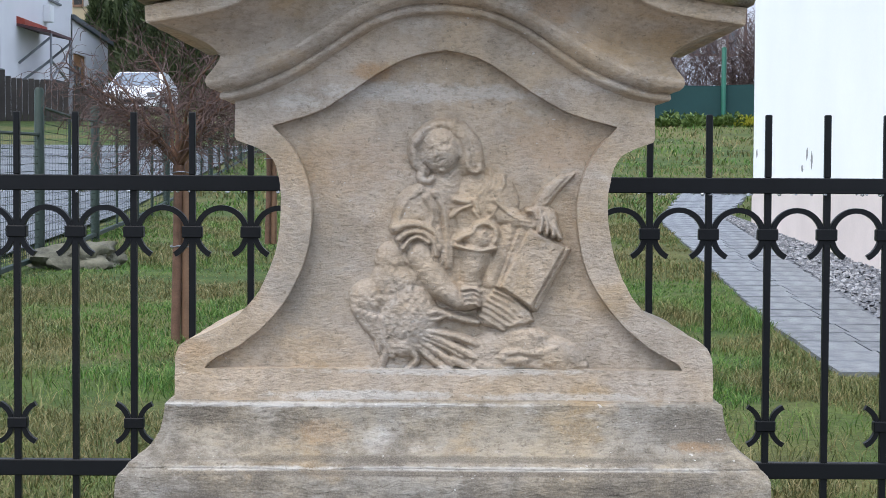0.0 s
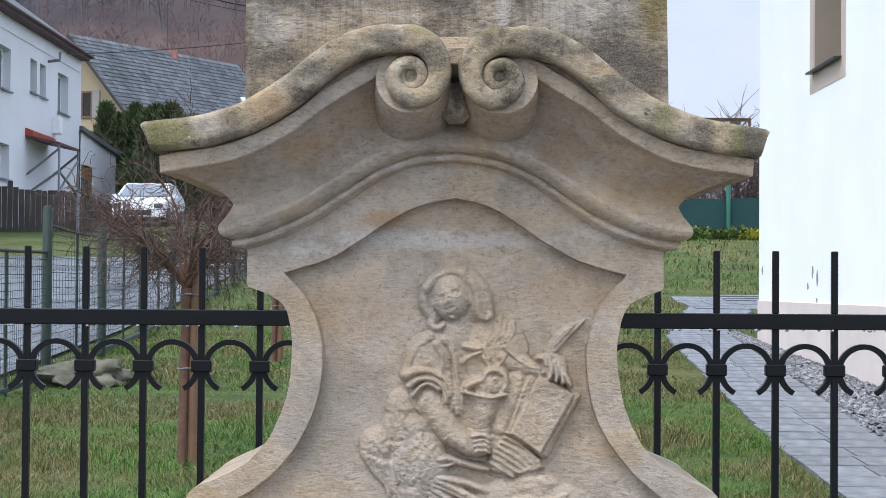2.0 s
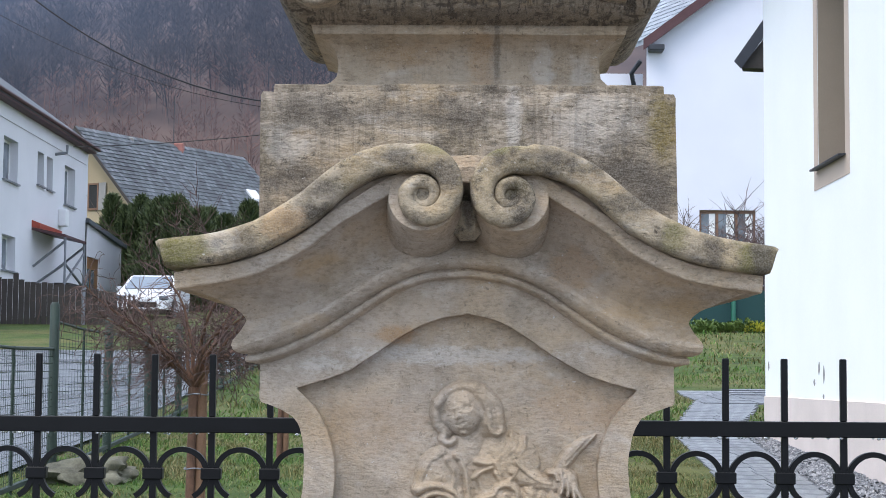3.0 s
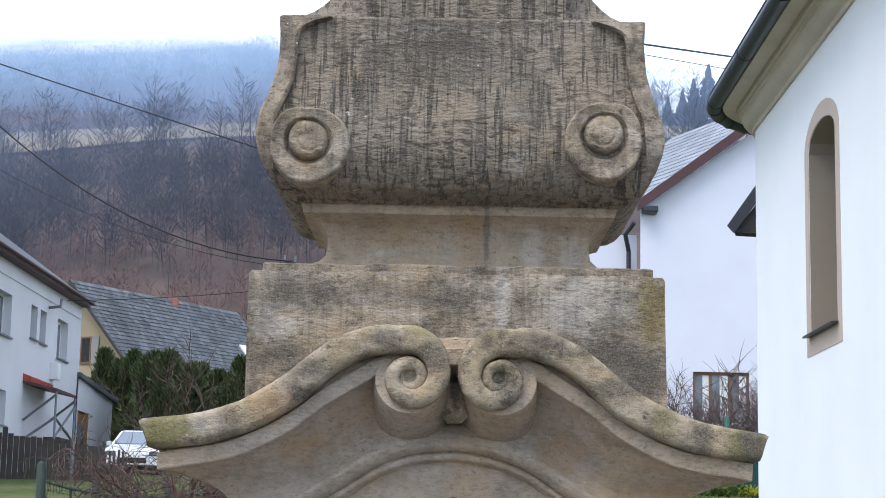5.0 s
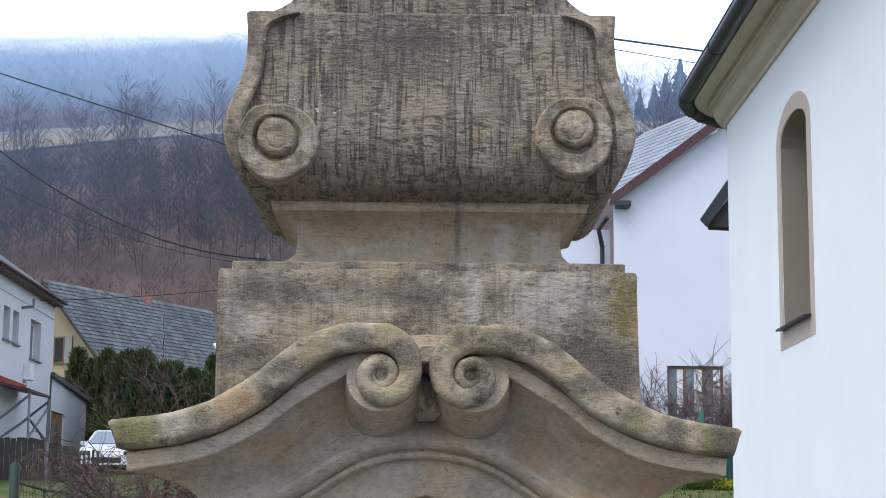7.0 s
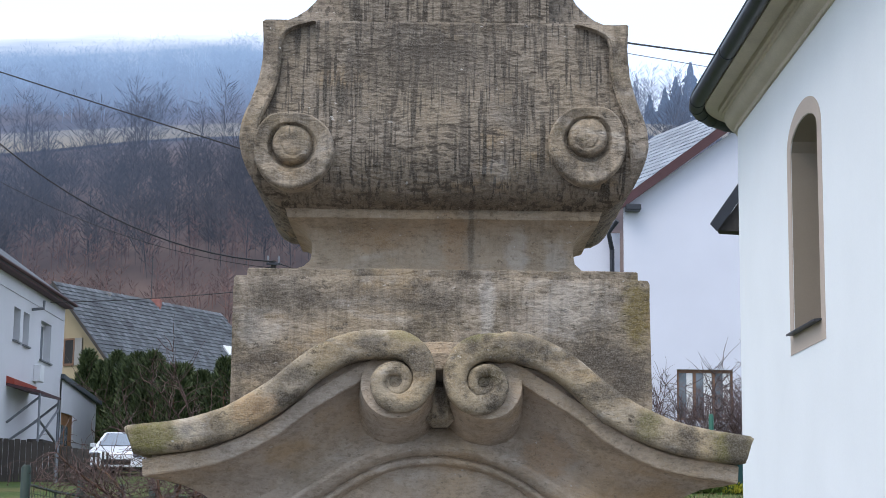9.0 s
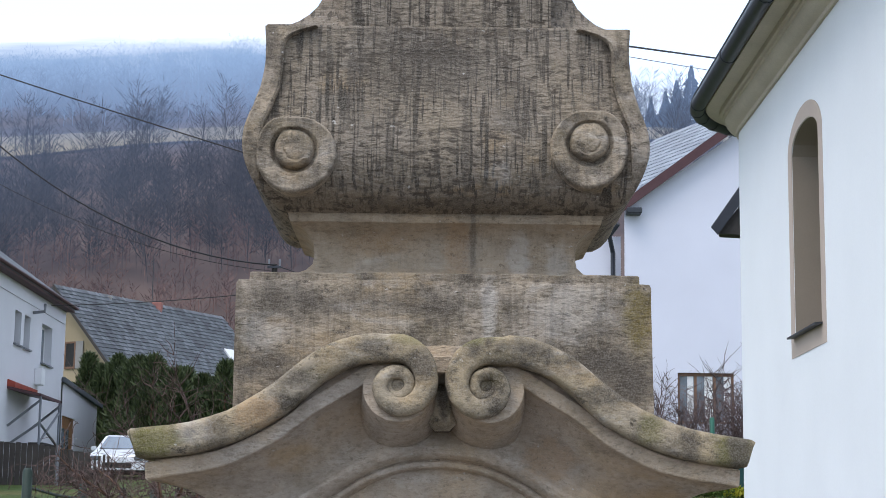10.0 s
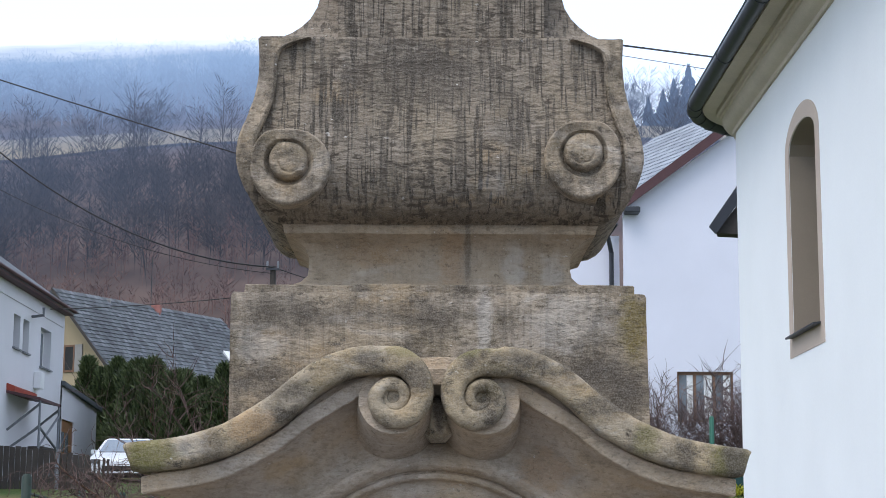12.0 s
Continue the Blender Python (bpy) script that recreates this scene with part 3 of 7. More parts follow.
def build_entablature():
    # offset, share of the way from the lower to the upper curve, lift
    rows = [(-0.02, 0, -0.004), (0.010, 0, 0.0), (0.0185, 0, 0.0015), (0.0205, 0, 0.004), (0.0200, 0, 0.0095), (0.0170, 0, 0.0115), (0.0165, 0, 0.0135), (0.0250, 0, 0.0140), (0.0325, 0, 0.0165), (0.0375, 0, 0.021), (0.0395, 0, 0.027), (0.0380, 0, 0.034), (0.0330, 0, 0.041), (0.0265, 0.03, 0.047), (0.0215, 0.09, 0.050), (0.0195, 0.17, 0.047), (0.0210, 0.28, 0.039), (0.026, 0.42, 0.030), (0.035, 0.56, 0.022), (0.049, 0.70, 0.014), (0.068, 0.83, 0.008), (0.086, 0.93, 0.003), (0.098, 0.985, 0.0005), (0.1035, 1.0, -0.0025), (0.1135, 1.0, -0.0025), (0.1150, 1.0, -0.0005), (0.1160, 1.0, 0.0215), (0.1150, 1.0, 0.0228), (0.104, 1.0, 0.0235), (0.103, 1.0, 0.040), (0.02, 1.0, 0.045)]
    rings = []
    for o, k, lift in rows:
        def zf(s, k=k, lift=lift):
            dip = 0.007 * math.sin(math.pi * min(1.0, max(0.0, s)))
            a, b = curve(abs(s), LOW) - dip, top_line(abs(s)) - 0.35 * dip - 0.004
            return a + (b - a) * k + lift
        rings.append(rect_ring(0.318 + o * (1.0 if o > 0 else 0.2), -o, BACK + max(o, 0), zf, 121, 11))
    v, f = rings_to_mesh(rings)
    shape("entablature", worn(v, 0.0011, 10), f, STONE, monument, "arched stone entablature with a torus moulding", 27)


def scroll_path(side):
    """The cornice edge from its tip up to the top, then wound into the volute. side: -1 or 1."""
    spine = [(0.462, 1.790), (0.456, 1.7935), (0.430, 1.7965), (0.400, 1.800), (0.370, 1.805), (0.343, 1.812), (0.317, 1.822), (0.293, 1.834), (0.268, 1.849), (0.244, 1.866), (0.226, 1.882), (0.208, 1.898), (0.186, 1.912), (0.162, 1.924), (0.130, 1.935), (0.100, 1.9385)]
    cx, cz = 0.066, 1.862
    start = math.atan2(1.9385 - cz, 0.090 - cx)
    pts, thick = list(spine), []
    for k in range(64):
        a = start + k * radians(11)
        r = 0.078 * math.exp(-0.155 * k * radians(11)) if k < 34 else 0.078 * math.exp(-0.155 * 34 * radians(11)) * (1 - 0.012 * (k - 34))
        pts.append((cx + r * math.cos(a), cz + r * math.sin(a)))
    for k in range(len(pts)):
        if k < len(spine):
            thick.append(lerp(k, ((0, 0.034), (1, 0.042), (2, 0.046), (8, 0.047), (15, 0.043))))
        else:
            j = k - len(spine)
            thick.append(lerp(j, ((0, 0.043), (14, 0.030), (34, 0.020), (64, 0.010))))
    return [(side * x, z) for x, z in pts], thick


def build_cornice():
    for side in (-1, 1):
        path, thick = scroll_path(side)
        if side > 0:
            path = [(x - 0.004, z - 0.002) for x, z in path]
        v, f = ribbon_two(path, thick, side)
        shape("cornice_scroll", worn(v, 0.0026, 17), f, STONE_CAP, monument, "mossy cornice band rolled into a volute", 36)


def ribbon_two(path, thick, side):
    """The cornice band; the thickness lies towards the inside of the roll."""
    n, rows = len(path), []
    y1 = BACK + 0.10
    for k, (x, z) in enumerate(path):
        ax, az = path[max(k - 1, 0)]
        bx, bz = path[min(k + 1, n - 1)]
        dx, dz = bx - ax, bz - az
        l = math.hypot(dx, dz) or 1e-9
        nx, nz = (dz / l, -dx / l) if side < 0 else (-dz / l, dx / l)
        t, r = thick[k], min(0.011, thick[k] * 0.42)
        y0 = lerp(k, ((0, -0.125), (2, -0.138), (8, -0.140), (16, -0.150), (30, -0.158), (46, -0.152), (80, -0.146)))
        deep = y1 if k < 36 else 0.0
        ring = [(0, deep), (0, y0 + r)] + [(r * (1 - math.cos(radians(a))), y0 + r * (1 - math.sin(radians(a)))) for a in (22, 45, 68)] + [(r, y0), (t - r, y0)]
        ring += [(t - r * (1 - math.cos(radians(a))), y0 + r * (1 - math.sin(radians(a)))) for a in (68, 45, 22)] + [(t, y0 + r), (t, deep)]
        rows.append([(x + nx * q, y, z + nz * q) for q, y in ring])
    return rings_to_mesh(rows)


def build_volute_eyes():
    for side in (-1, 1):
        bm = bmesh.new()
        cx, cz = side * 0.066 - (0.004 if side > 0 else 0), 1.862
        tube(bm, [(cx, 0.0, cz), (cx, -0.128, cz), (cx, -0.138, cz), (cx, -0.1415, cz)], [0.031, 0.029, 0.023, 0.018], 28)
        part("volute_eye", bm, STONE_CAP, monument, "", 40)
    # the roll's body behind the two volutes
    for side in (-1, 1):
        bm = bmesh.new()
        cx, cz = side * 0.066, 1.861
        tube(bm, [(cx, 0.0, cz - 0.030), (cx, -0.06, cz - 0.016), (cx, -0.125, cz - 0.002)], [0.064, 0.058, 0.052], 28)
        part("volute_body", bm, STONE, monument, "", 40)
    part("volute_bridge", boxed(-0.022, 0.020, -0.085, 0.0, 1.80, 1.868, 0.010), STONE_CAP, monument)


def build_upper_blocks():
    rows = [(0.3215, 0.0, 1.815), (0.3215, 0.0, 1.84), (0.3205, 0.0, 2.00), (0.3195, 0.0, 2.028), (0.3165, 0.002, 2.0335), (0.302, 0.012, 2.0345), (0.3015, 0.012, 2.046), (0.299, 0.014, 2.0475)]
    v, f = rings_to_mesh([rect_ring(h, y - 0.012, BACK - y, lambda s, z=z: z, 57, 13) for h, y, z in rows])
    shape("attic_block", worn(v, 0.0028, 12), f, STONE_TOP, monument, "stained squared stone block above the cornice", 34)
    neck = [(0.290, 2.046), (0.262, 2.0485), (0.238, 2.0535), (0.222, 2.0615), (0.2125, 2.073), (0.2095, 2.090), (0.2105, 2.106), (0.2155, 2.117), (0.225, 2.126), (0.238, 2.1335), (0.2475, 2.137), (0.249, 2.144), (0.2515, 2.151), (0.250, 2.158), (0.246, 2.1605), (0.246, 2.18)]
    v, f = rings_to_mesh([rect_ring(h, 0.302 - h - 0.004, BACK - 0.302 + h, lambda s, z=z: z, 45, 13) for h, z in neck])
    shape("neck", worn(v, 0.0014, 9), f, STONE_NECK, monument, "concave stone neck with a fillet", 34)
    body = [(0.252, 0.050, 2.150), (0.268, 0.022, 2.156), (0.285, -0.004, 2.168), (0.297, -0.018, 2.182), (0.3055, -0.027, 2.200), (0.3125, -0.032, 2.220), (0.3155, -0.033, 2.243), (0.311, -0.029, 2.275), (0.300, -0.022, 2.308), (0.289, -0.014, 2.350), (0.2855, -0.008, 2.395), (0.2865, -0.004, 2.425), (0.2885, -0.002, 2.441), (0.286, 0.002, 2.4455), (0.270, 0.012, 2.4475)]
    v, f = rings_to_mesh([rect_ring(h, y, BACK - y, lambda s, z=z: z, 73, 15) for h, y, z in body])
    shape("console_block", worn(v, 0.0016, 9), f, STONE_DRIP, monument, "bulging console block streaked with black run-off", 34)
    top = [(0.270, 2.444), (0.2545, 2.4545), (0.240, 2.466), (0.226, 2.482), (0.213, 2.500), (0.203, 2.522), (0.197, 2.55), (0.194, 2.60), (0.196, 2.66), (0.205, 2.70)]
    v, f = rings_to_mesh([rect_ring(h, 0.288 - h, BACK - 0.288 + h, lambda s, z=z: z, 45, 13) for h, z in top])
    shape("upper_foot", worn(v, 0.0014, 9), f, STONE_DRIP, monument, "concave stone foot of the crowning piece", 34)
    shape("upper_panel", *slab(-0.165, 0.165, 0.015, 0.12, 2.446, 2.69), STONE_DRIP, monument)


def slab(x0, x1, y0, y1, z0, z1):
    v = [(x, y, z) for z in (z0, z1) for y in (y0, y1) for x in (x0, x1)]
    return v, [(0, 1, 3, 2), (4, 6, 7, 5), (0, 4, 5, 1), (2, 3, 7, 6), (0, 2, 6, 4), (1, 5, 7, 3)]


def spiral_disc(cx, cz, side, low, high, inner):
    """A carved volute: a dished whorl, wide below and narrow above, winding to a raised eye."""
    na, nr = 84, 28
    rings = []
    for j in range(nr + 1):
        ring = []
        for k in range(na):
            a = 2 * math.pi * k / na
            # a runs from the top over the inner side, the bottom and the outer side
            R = lerp(k / na, ((0.0, high), (0.25, inner), (0.5, low), (0.75, 0.056), (0.9, 0.058), (1.0, high)))
            turn = 1.0 - k / na
            eye = 0.0285 + 0.0035 * math.cos(a - 0.6)
            r = R + (eye * 1.04 - R) * j / 18 if j < 18 else eye * (1 - (j - 18) / (nr - 18))
            deep = 0.45 + 0.55 * (0.5 - 0.5 * math.cos(a))
            if r > eye:
                t = (r - eye) / (R - eye)
                h = 0.0125 + 0.006 * min(1.0, t * 1.15)
                if t < 0.26:
                    h -= 0.015 * deep * math.cos(t / 0.26 * math.pi / 2) ** 0.5
                if t > 0.9:
                    h -= 0.005 * ((t - 0.9) / 0.1) ** 2
                # the band rolls over into the eye at the top of its outer side
                roll = max(0.0, 1 - abs(k / na - 0.93) / 0.07)
                h += 0.009 * roll * (1 - t)
            else:
                q = r / eye
                h = 0.0215 - 0.005 * q ** 8 - 0.004 * turn * q ** 2
                wind = (q * 1.6 + k / na) % 1.0
                h -= 0.0035 * max(0.0, 1 - abs(wind - 0.5) / 0.16) * min(1.0, max(0.0, q - 0.25) * 4) * (1 - q ** 4)
            ang = math.pi / 2 - (-side) * a
            ring.append((cx + r * math.cos(ang), -0.029 - h, cz + r * math.sin(ang)))
        rings.append(ring)
    rings.insert(0, [(x, -0.005, z) for x, y, z in rings[0]])
    return rings_to_mesh(rings, False)


def build_front_scrolls():
    for side in (-1, 1):
        v, f = spiral_disc(-0.238, 2.232, side, 0.068, 0.051, 0.069) if side < 0 else spiral_disc(0.224, 2.249, side, 0.074, 0.050, 0.062)
        shape("front_scroll", worn(v, 0.0008, 14), f, STONE_TOP, monument, "carved spiral volute", 40)
        # the band that runs down the corner into the scroll
        edge = [(0.2055, 2.440), (0.236, 2.431), (0.2535, 2.420), (0.259, 2.400), (0.258, 2.370), (0.262, 2.335), (0.272, 2.305), (0.284, 2.275), (0.286, 2.25), (0.290, 2.19)]
        rows = []
        for k in range(33):
            z = 2.440 - (2.440 - 2.190) * k / 32
            proud = min(1.0, (z - 2.188) / 0.05)
            inner = lerp(-z, [(-b, a) for a, b in edge])
            outer = curve(z, ((2.182, 0.297), (2.200, 0.3055), (2.220, 0.3125), (2.243, 0.3155), (2.275, 0.311), (2.308, 0.300), (2.350, 0.289), (2.395, 0.2855), (2.441, 0.2885)))
            front = curve(z, ((2.182, -0.018), (2.200, -0.027), (2.220, -0.032), (2.243, -0.033), (2.275, -0.029), (2.308, -0.022), (2.350, -0.014), (2.395, -0.008), (2.441, -0.002)))
            rows.append([(side * inner, front + 0.01, z), (side * inner, front - 0.011 * proud, z), (side * (inner + 0.004), front - 0.014 * proud, z), (side * (outer + inner) / 2, front - 0.0095 * proud, z), (side * (outer - 0.003), front - 0.012 * proud, z), (side * (outer + 0.001), front - 0.008 * proud, z), (side * (outer + 0.001), front + 0.01, z)])
        v, f = rings_to_mesh(rows)
        shape("scroll_band", worn(v, 0.0012, 10), f, STONE_TOP, monument, "", 40)


build_base()
build_die()
build_entablature()
build_cornice()
build_volute_eyes()
build_upper_blocks()
build_front_scrolls()


# ---------------------------------------------------------------- iron fence
FENCE_Y = 1.24


def build_fence():
    fence = thing("iron_fence", "black painted iron picket fence with rings and raindrops", "fence")
    lx = [-0.432 - 0.1305 * k for k in range(-2, 16)]
    rx = [0.4575 + 0.1318 * k for k in range(-1, 16)]
    for x0, x1 in ((-2.6, -0.12), (0.12, 2.6)):
        part("top_rail", boxed(x0, x1, FENCE_Y - 0.013, FENCE_Y + 0.013, 1.4665, 1.5015, 0.002), IRON, fence)
        part("bottom_rail", boxed(x0, x1, FENCE_Y - 0.013, FENCE_Y + 0.013, 0.828, 0.864, 0.002), IRON, fence)
    for side, xs in ((-1, lx), (1, rx)):
        for n, x in enumerate(xs):
            bm = bmesh.new()
            r = 0.0072
            block(bm, x - r, x + r, FENCE_Y - r, FENCE_Y + r, 0.655, 1.4665)
            block(bm, x - r, x + r, FENCE_Y - r, FENCE_Y + r, 1.5015, 1.642, 0.002)
            picket = part("picket", bm, IRON, fence)
            part("collar", boxed(x - 0.0225, x + 0.0225, FENCE_Y - 0.012, FENCE_Y + 0.012, 1.362, 1.388, 0.002), IRON, picket)
            if n + 1 < len(xs):
                cx, cz, r = (x + xs[n + 1]) / 2, 1.3735, 0.0555
                pts = [(cx + r * math.sin(radians(a)), FENCE_Y, cz + r * math.cos(radians(a))) for a in range(-152, 153, 8)]
                part("ring", flat_bar(bmesh.new(), pts, 0, 0.006, 0.008), IRON, fence, "", 50)
            if (n % 2 == 0) == (side < 0):
                part("lower_collar", boxed(x - 0.022, x + 0.022, FENCE_Y - 0.012, FENCE_Y + 0.012, 0.934, 0.958, 0.002), IRON, picket)
                for e in (-1, 1):
                    r = 0.046
                    pts = [(x + e * (0.0125 + r - r * math.cos(radians(a))), FENCE_Y, 0.946 + r * math.sin(radians(a)) * 1.02) for a in range(-66, 67, 12)]
                    part("crescent", flat_bar(bmesh.new(), pts, 0, 0.0055, 0.008), IRON, picket, "", 50)


build_fence()


# ---------------------------------------------------------------- carved relief
class Relief:
    """A carved field on the panel: heights in metres over a grid, raised by simple rounded forms."""

    def __init__(self, x0, x1, z0, z1, cell):
        self.xs, self.zs = np.arange(x0, x1, cell), np.arange(z0, z1, cell)
        self.x, self.z = np.meshgrid(self.xs, self.zs)
        self.h = np.zeros_like(self.x)

    def raise_to(self, form):
        a, b, k = self.h, form, 0.0012
        t = np.clip(0.5 + 0.5 * (a - b) / k, 0, 1)
        self.h = np.where(form > 0.0002, b * (1 - t) + a * t + k * t * (1 - t), self.h)

    def turned(self, cx, cz, ang):
        c, s = math.cos(radians(ang)), math.sin(radians(ang))
        u, v = self.x - cx, self.z - cz
        return u * c + v * s, -u * s + v * c

    def lump(self, cx, cz, rx, rz, h, ang=0, ridge=0, waves=0.0):
        u, v = self.turned(cx, cz, ang)
        q = 1 - (u / rx) ** 2 - (v / rz) ** 2
        f = h * np.sqrt(np.clip(q, 0, 1))
        if ridge:
            f = f + np.where(q > 0, waves * np.sin(u * ridge + 2.2 * np.sin(v * 60)) * np.clip(q * 3, 0, 1), 0)
        self.raise_to(f)

    def limb(self, x0, z0, x1, z1, r0, r1, h0, h1=None, ridge=0, waves=0.0):
        h1 = h0 if h1 is None else h1
        dx, dz = x1 - x0, z1 - z0
        ll = dx * dx + dz * dz
        t = np.clip(((self.x - x0) * dx + (self.z - z0) * dz) / ll, 0, 1)
        side = ((self.x - x0) * dz - (self.z - z0) * dx) / math.sqrt(ll)
        d = np.hypot(self.x - x0 - t * dx, self.z - z0 - t * dz) / (r0 + (r1 - r0) * t)
        f = (h0 + (h1 - h0) * t) * np.sqrt(np.clip(1 - d * d, 0, 1))
        if ridge:
            f = f + np.where(d < 1, waves * np.sin(side * ridge) * np.clip((1 - d) * 4, 0, 1), 0)
        self.raise_to(f)

    def dent(self, cx, cz, rx, rz, d):
        q = 1 - ((self.x - cx) / rx) ** 2 - ((self.z - cz) / rz) ** 2
        self.h = self.h - d * np.clip(q, 0, 1)

    def reach(self, pts):
        """Distance to a line through points, and the share of the way along it."""
        best, along = np.full_like(self.h, 9.0), np.zeros_like(self.h)
        for i, ((x0, z0), (x1, z1)) in enumerate(zip(pts, pts[1:])):
            dx, dz = x1 - x0, z1 - z0
            t = np.clip(((self.x - x0) * dx + (self.z - z0) * dz) / (dx * dx + dz * dz), 0, 1)
            d = np.hypot(self.x - x0 - t * dx, self.z - z0 - t * dz)
            along = np.where(d < best, (i + t) / (len(pts) - 1), along)
            best = np.minimum(d, best)
        return best, along

    def ridge(self, pts, r0, r1, h0, h1=None):
        """A rounded fold along a line."""
        h1 = h0 if h1 is None else h1
        d, t = self.reach(pts)
        q = d / (r0 + (r1 - r0) * t)
        self.raise_to((h0 + (h1 - h0) * t) * np.sqrt(np.clip(1 - q * q, 0, 1)))

    def groove(self, pts, r, depth):
        d, t = self.reach(pts)
        self.h = np.where(self.h > 0.001, np.maximum(self.h - 0.6 * depth * np.clip(1 - d / r, 0, 1), 0.001), self.h)

    def add(self, cx, cz, rx, rz, h, ang=0):
        """A small tuft upon what is there."""
        u, v = self.turned(cx, cz, ang)
        self.h = self.h + np.where(self.h > 0.002, h * np.clip(1 - (u / rx) ** 2 - (v / rz) ** 2, 0, 1), 0)

    def plate(self, pts, h, bevel):
        """A flat raised face inside a convex outline."""
        area = sum(a[0] * b[1] - b[0] * a[1] for a, b in zip(pts, pts[1:] + pts[:1]))
        inside = np.full_like(self.h, 9.0)
        for (x0, z0), (x1, z1) in zip(pts, pts[1:] + pts[:1]):
            ll = math.hypot(x1 - x0, z1 - z0)
            inside = np.minimum(inside, ((x1 - x0) * (self.z - z0) - (z1 - z0) * (self.x - x0)) / ll * math.copysign(1, area))
        self.raise_to(h * np.clip(inside / bevel, 0, 1) ** 0.5)


def build_relief():
    r = Relief(-0.165, 0.235, 1.203, 1.605, 0.00105)

    def X(a):
        return -0.0740 + (a - 700) * 0.000860

    def Z(b):
        return 1.5110 + (300 - b) * 0.000853

    k = 0.000863
    def P(*pts):
        """Points of the carving, their corners cut round."""
        pts = [(X(a), Z(b)) for a, b in pts]
        for _ in range(2 if 2 < len(pts) < 9 else 0):
            cut = [pts[0]]
            for (a, b), (c, d) in zip(pts, pts[1:]):
                cut += [(0.75 * a + 0.25 * c, 0.75 * b + 0.25 * d), (0.25 * a + 0.75 * c, 0.25 * b + 0.75 * d)]
            pts = cut + [pts[-1]]
        return pts

    def flat(*pts):
        return [(X(a), Z(b)) for a, b in pts]

    # torso and shoulders under a loose tunic
    r.lump(X(805), Z(420), 108 * k, 112 * k, 0.015)
    r.lump(X(745), Z(378), 52 * k, 52 * k, 0.022, 25)
    r.lump(X(862), Z(352), 58 * k, 50 * k, 0.019, -25)
    r.ridge(P((742, 338), (722, 352), (706, 378), (702, 398)), 13 * k, 10 * k, 0.021)
    r.ridge(P((768, 342), (782, 365), (790, 395), (792, 470)), 8 * k, 9 * k, 0.025, 0.021)
    r.ridge(P((752, 350), (768, 378), (762, 400)), 9 * k, 6 * k, 0.027, 0.024)
    r.ridge(P((805, 352), (825, 358), (838, 352), (846, 376)), 8 * k, 6 * k, 0.025, 0.023)
    r.ridge(P((800, 382), (812, 370), (832, 363)), 7 * k, 5 * k, 0.024)
    r.ridge(P((846, 345), (868, 330), (866, 302)), 7 * k, 6 * k, 0.021, 0.014)
    r.ridge(P((872, 345), (892, 332), (890, 312)), 7 * k, 5 * k, 0.020, 0.013)
    r.ridge(P((838, 372), (850, 392), (846, 402)), 7 * k, 5 * k, 0.022)
    r.groove(P((772, 352), (780, 372), (780, 400)), 7 * k, 0.006)
    r.groove(P((798, 372), (806, 400), (803, 425)), 6 * k, 0.006)
    r.groove(P((856, 300), (858, 325), (848, 338)), 4 * k, 0.004)
    r.groove(P((880, 308), (880, 330), (862, 345)), 4 * k, 0.004)
    # neck, hair and head
    r.limb(X(788), Z(345), X(792), Z(305), 26 * k, 26 * k, 0.017)
    r.lump(X(783), Z(262), 56 * k, 46 * k, 0.021, -12)
    r.lump(X(820), Z(268), 34 * k, 44 * k, 0.018, 10)
    r.ridge(P((735, 248), (730, 268), (736, 290), (752, 302)), 12 * k, 9 * k, 0.019, 0.013)
    r.ridge(P((748, 300), (742, 316), (756, 322), (766, 314)), 9 * k, 7 * k, 0.015, 0.017)
    r.ridge(P((800, 222), (818, 240), (824, 265), (826, 285)), 15 * k, 11 * k, 0.024, 0.021)
    r.ridge(P((815, 225), (840, 250), (846, 285), (848, 300)), 12 * k, 9 * k, 0.018, 0.014)
    r.ridge(P((824, 285), (830, 300), (842, 305), (849, 297)), 8 * k, 6 * k, 0.022, 0.019)
    r.ridge(P((736, 250), (752, 228), (779, 217), (806, 224)), 11 * k, 11 * k, 0.0235, 0.0235)
    for n in range(4):
        r.groove(P((740 + 5 * n, 246 + 2 * n), (757 + 4 * n, 229 + 3 * n), (780, 219 + 4 * n)), 1.8 * k, 0.0022)
        r.groove(P((800 + 7 * n, 226 + 4 * n), (815 + 8 * n, 250 + 3 * n), (819 + 8 * n, 282 + 2 * n)), 1.8 * k, 0.0024)
    r.lump(X(779), Z(264), 35 * k, 46 * k, 0.036, 12)
    r.dent(X(764), Z(267), 10 * k, 7 * k, 0.005)
    r.dent(X(787), Z(257), 10 * k, 7 * k, 0.005)
    r.ridge(P((768, 252), (769, 263), (770, 275)), 3.5 * k, 5.5 * k, 0.033, 0.0395)
    r.lump(X(763), Z(268), 6 * k, 3.5 * k, 0.0305)
    r.lump(X(787), Z(258), 6.5 * k, 3.5 * k, 0.0325)
    r.groove(P((765, 288), (774, 286), (784, 282)), 2.6 * k, 0.006)
    r.lump(X(777), Z(292), 7 * k, 3 * k, 0.0325, 10)
    r.lump(X(781), Z(301), 10 * k, 7 * k, 0.029)
    r.groove(P((752, 290), (764, 305), (785, 311), (802, 300), (812, 280)), 5 * k, 0.009)
    # far sleeve and forearm, reaching to the book
    r.limb(X(868), Z(372), X(938), Z(398), 25 * k, 15 * k, 0.021, 0.024)
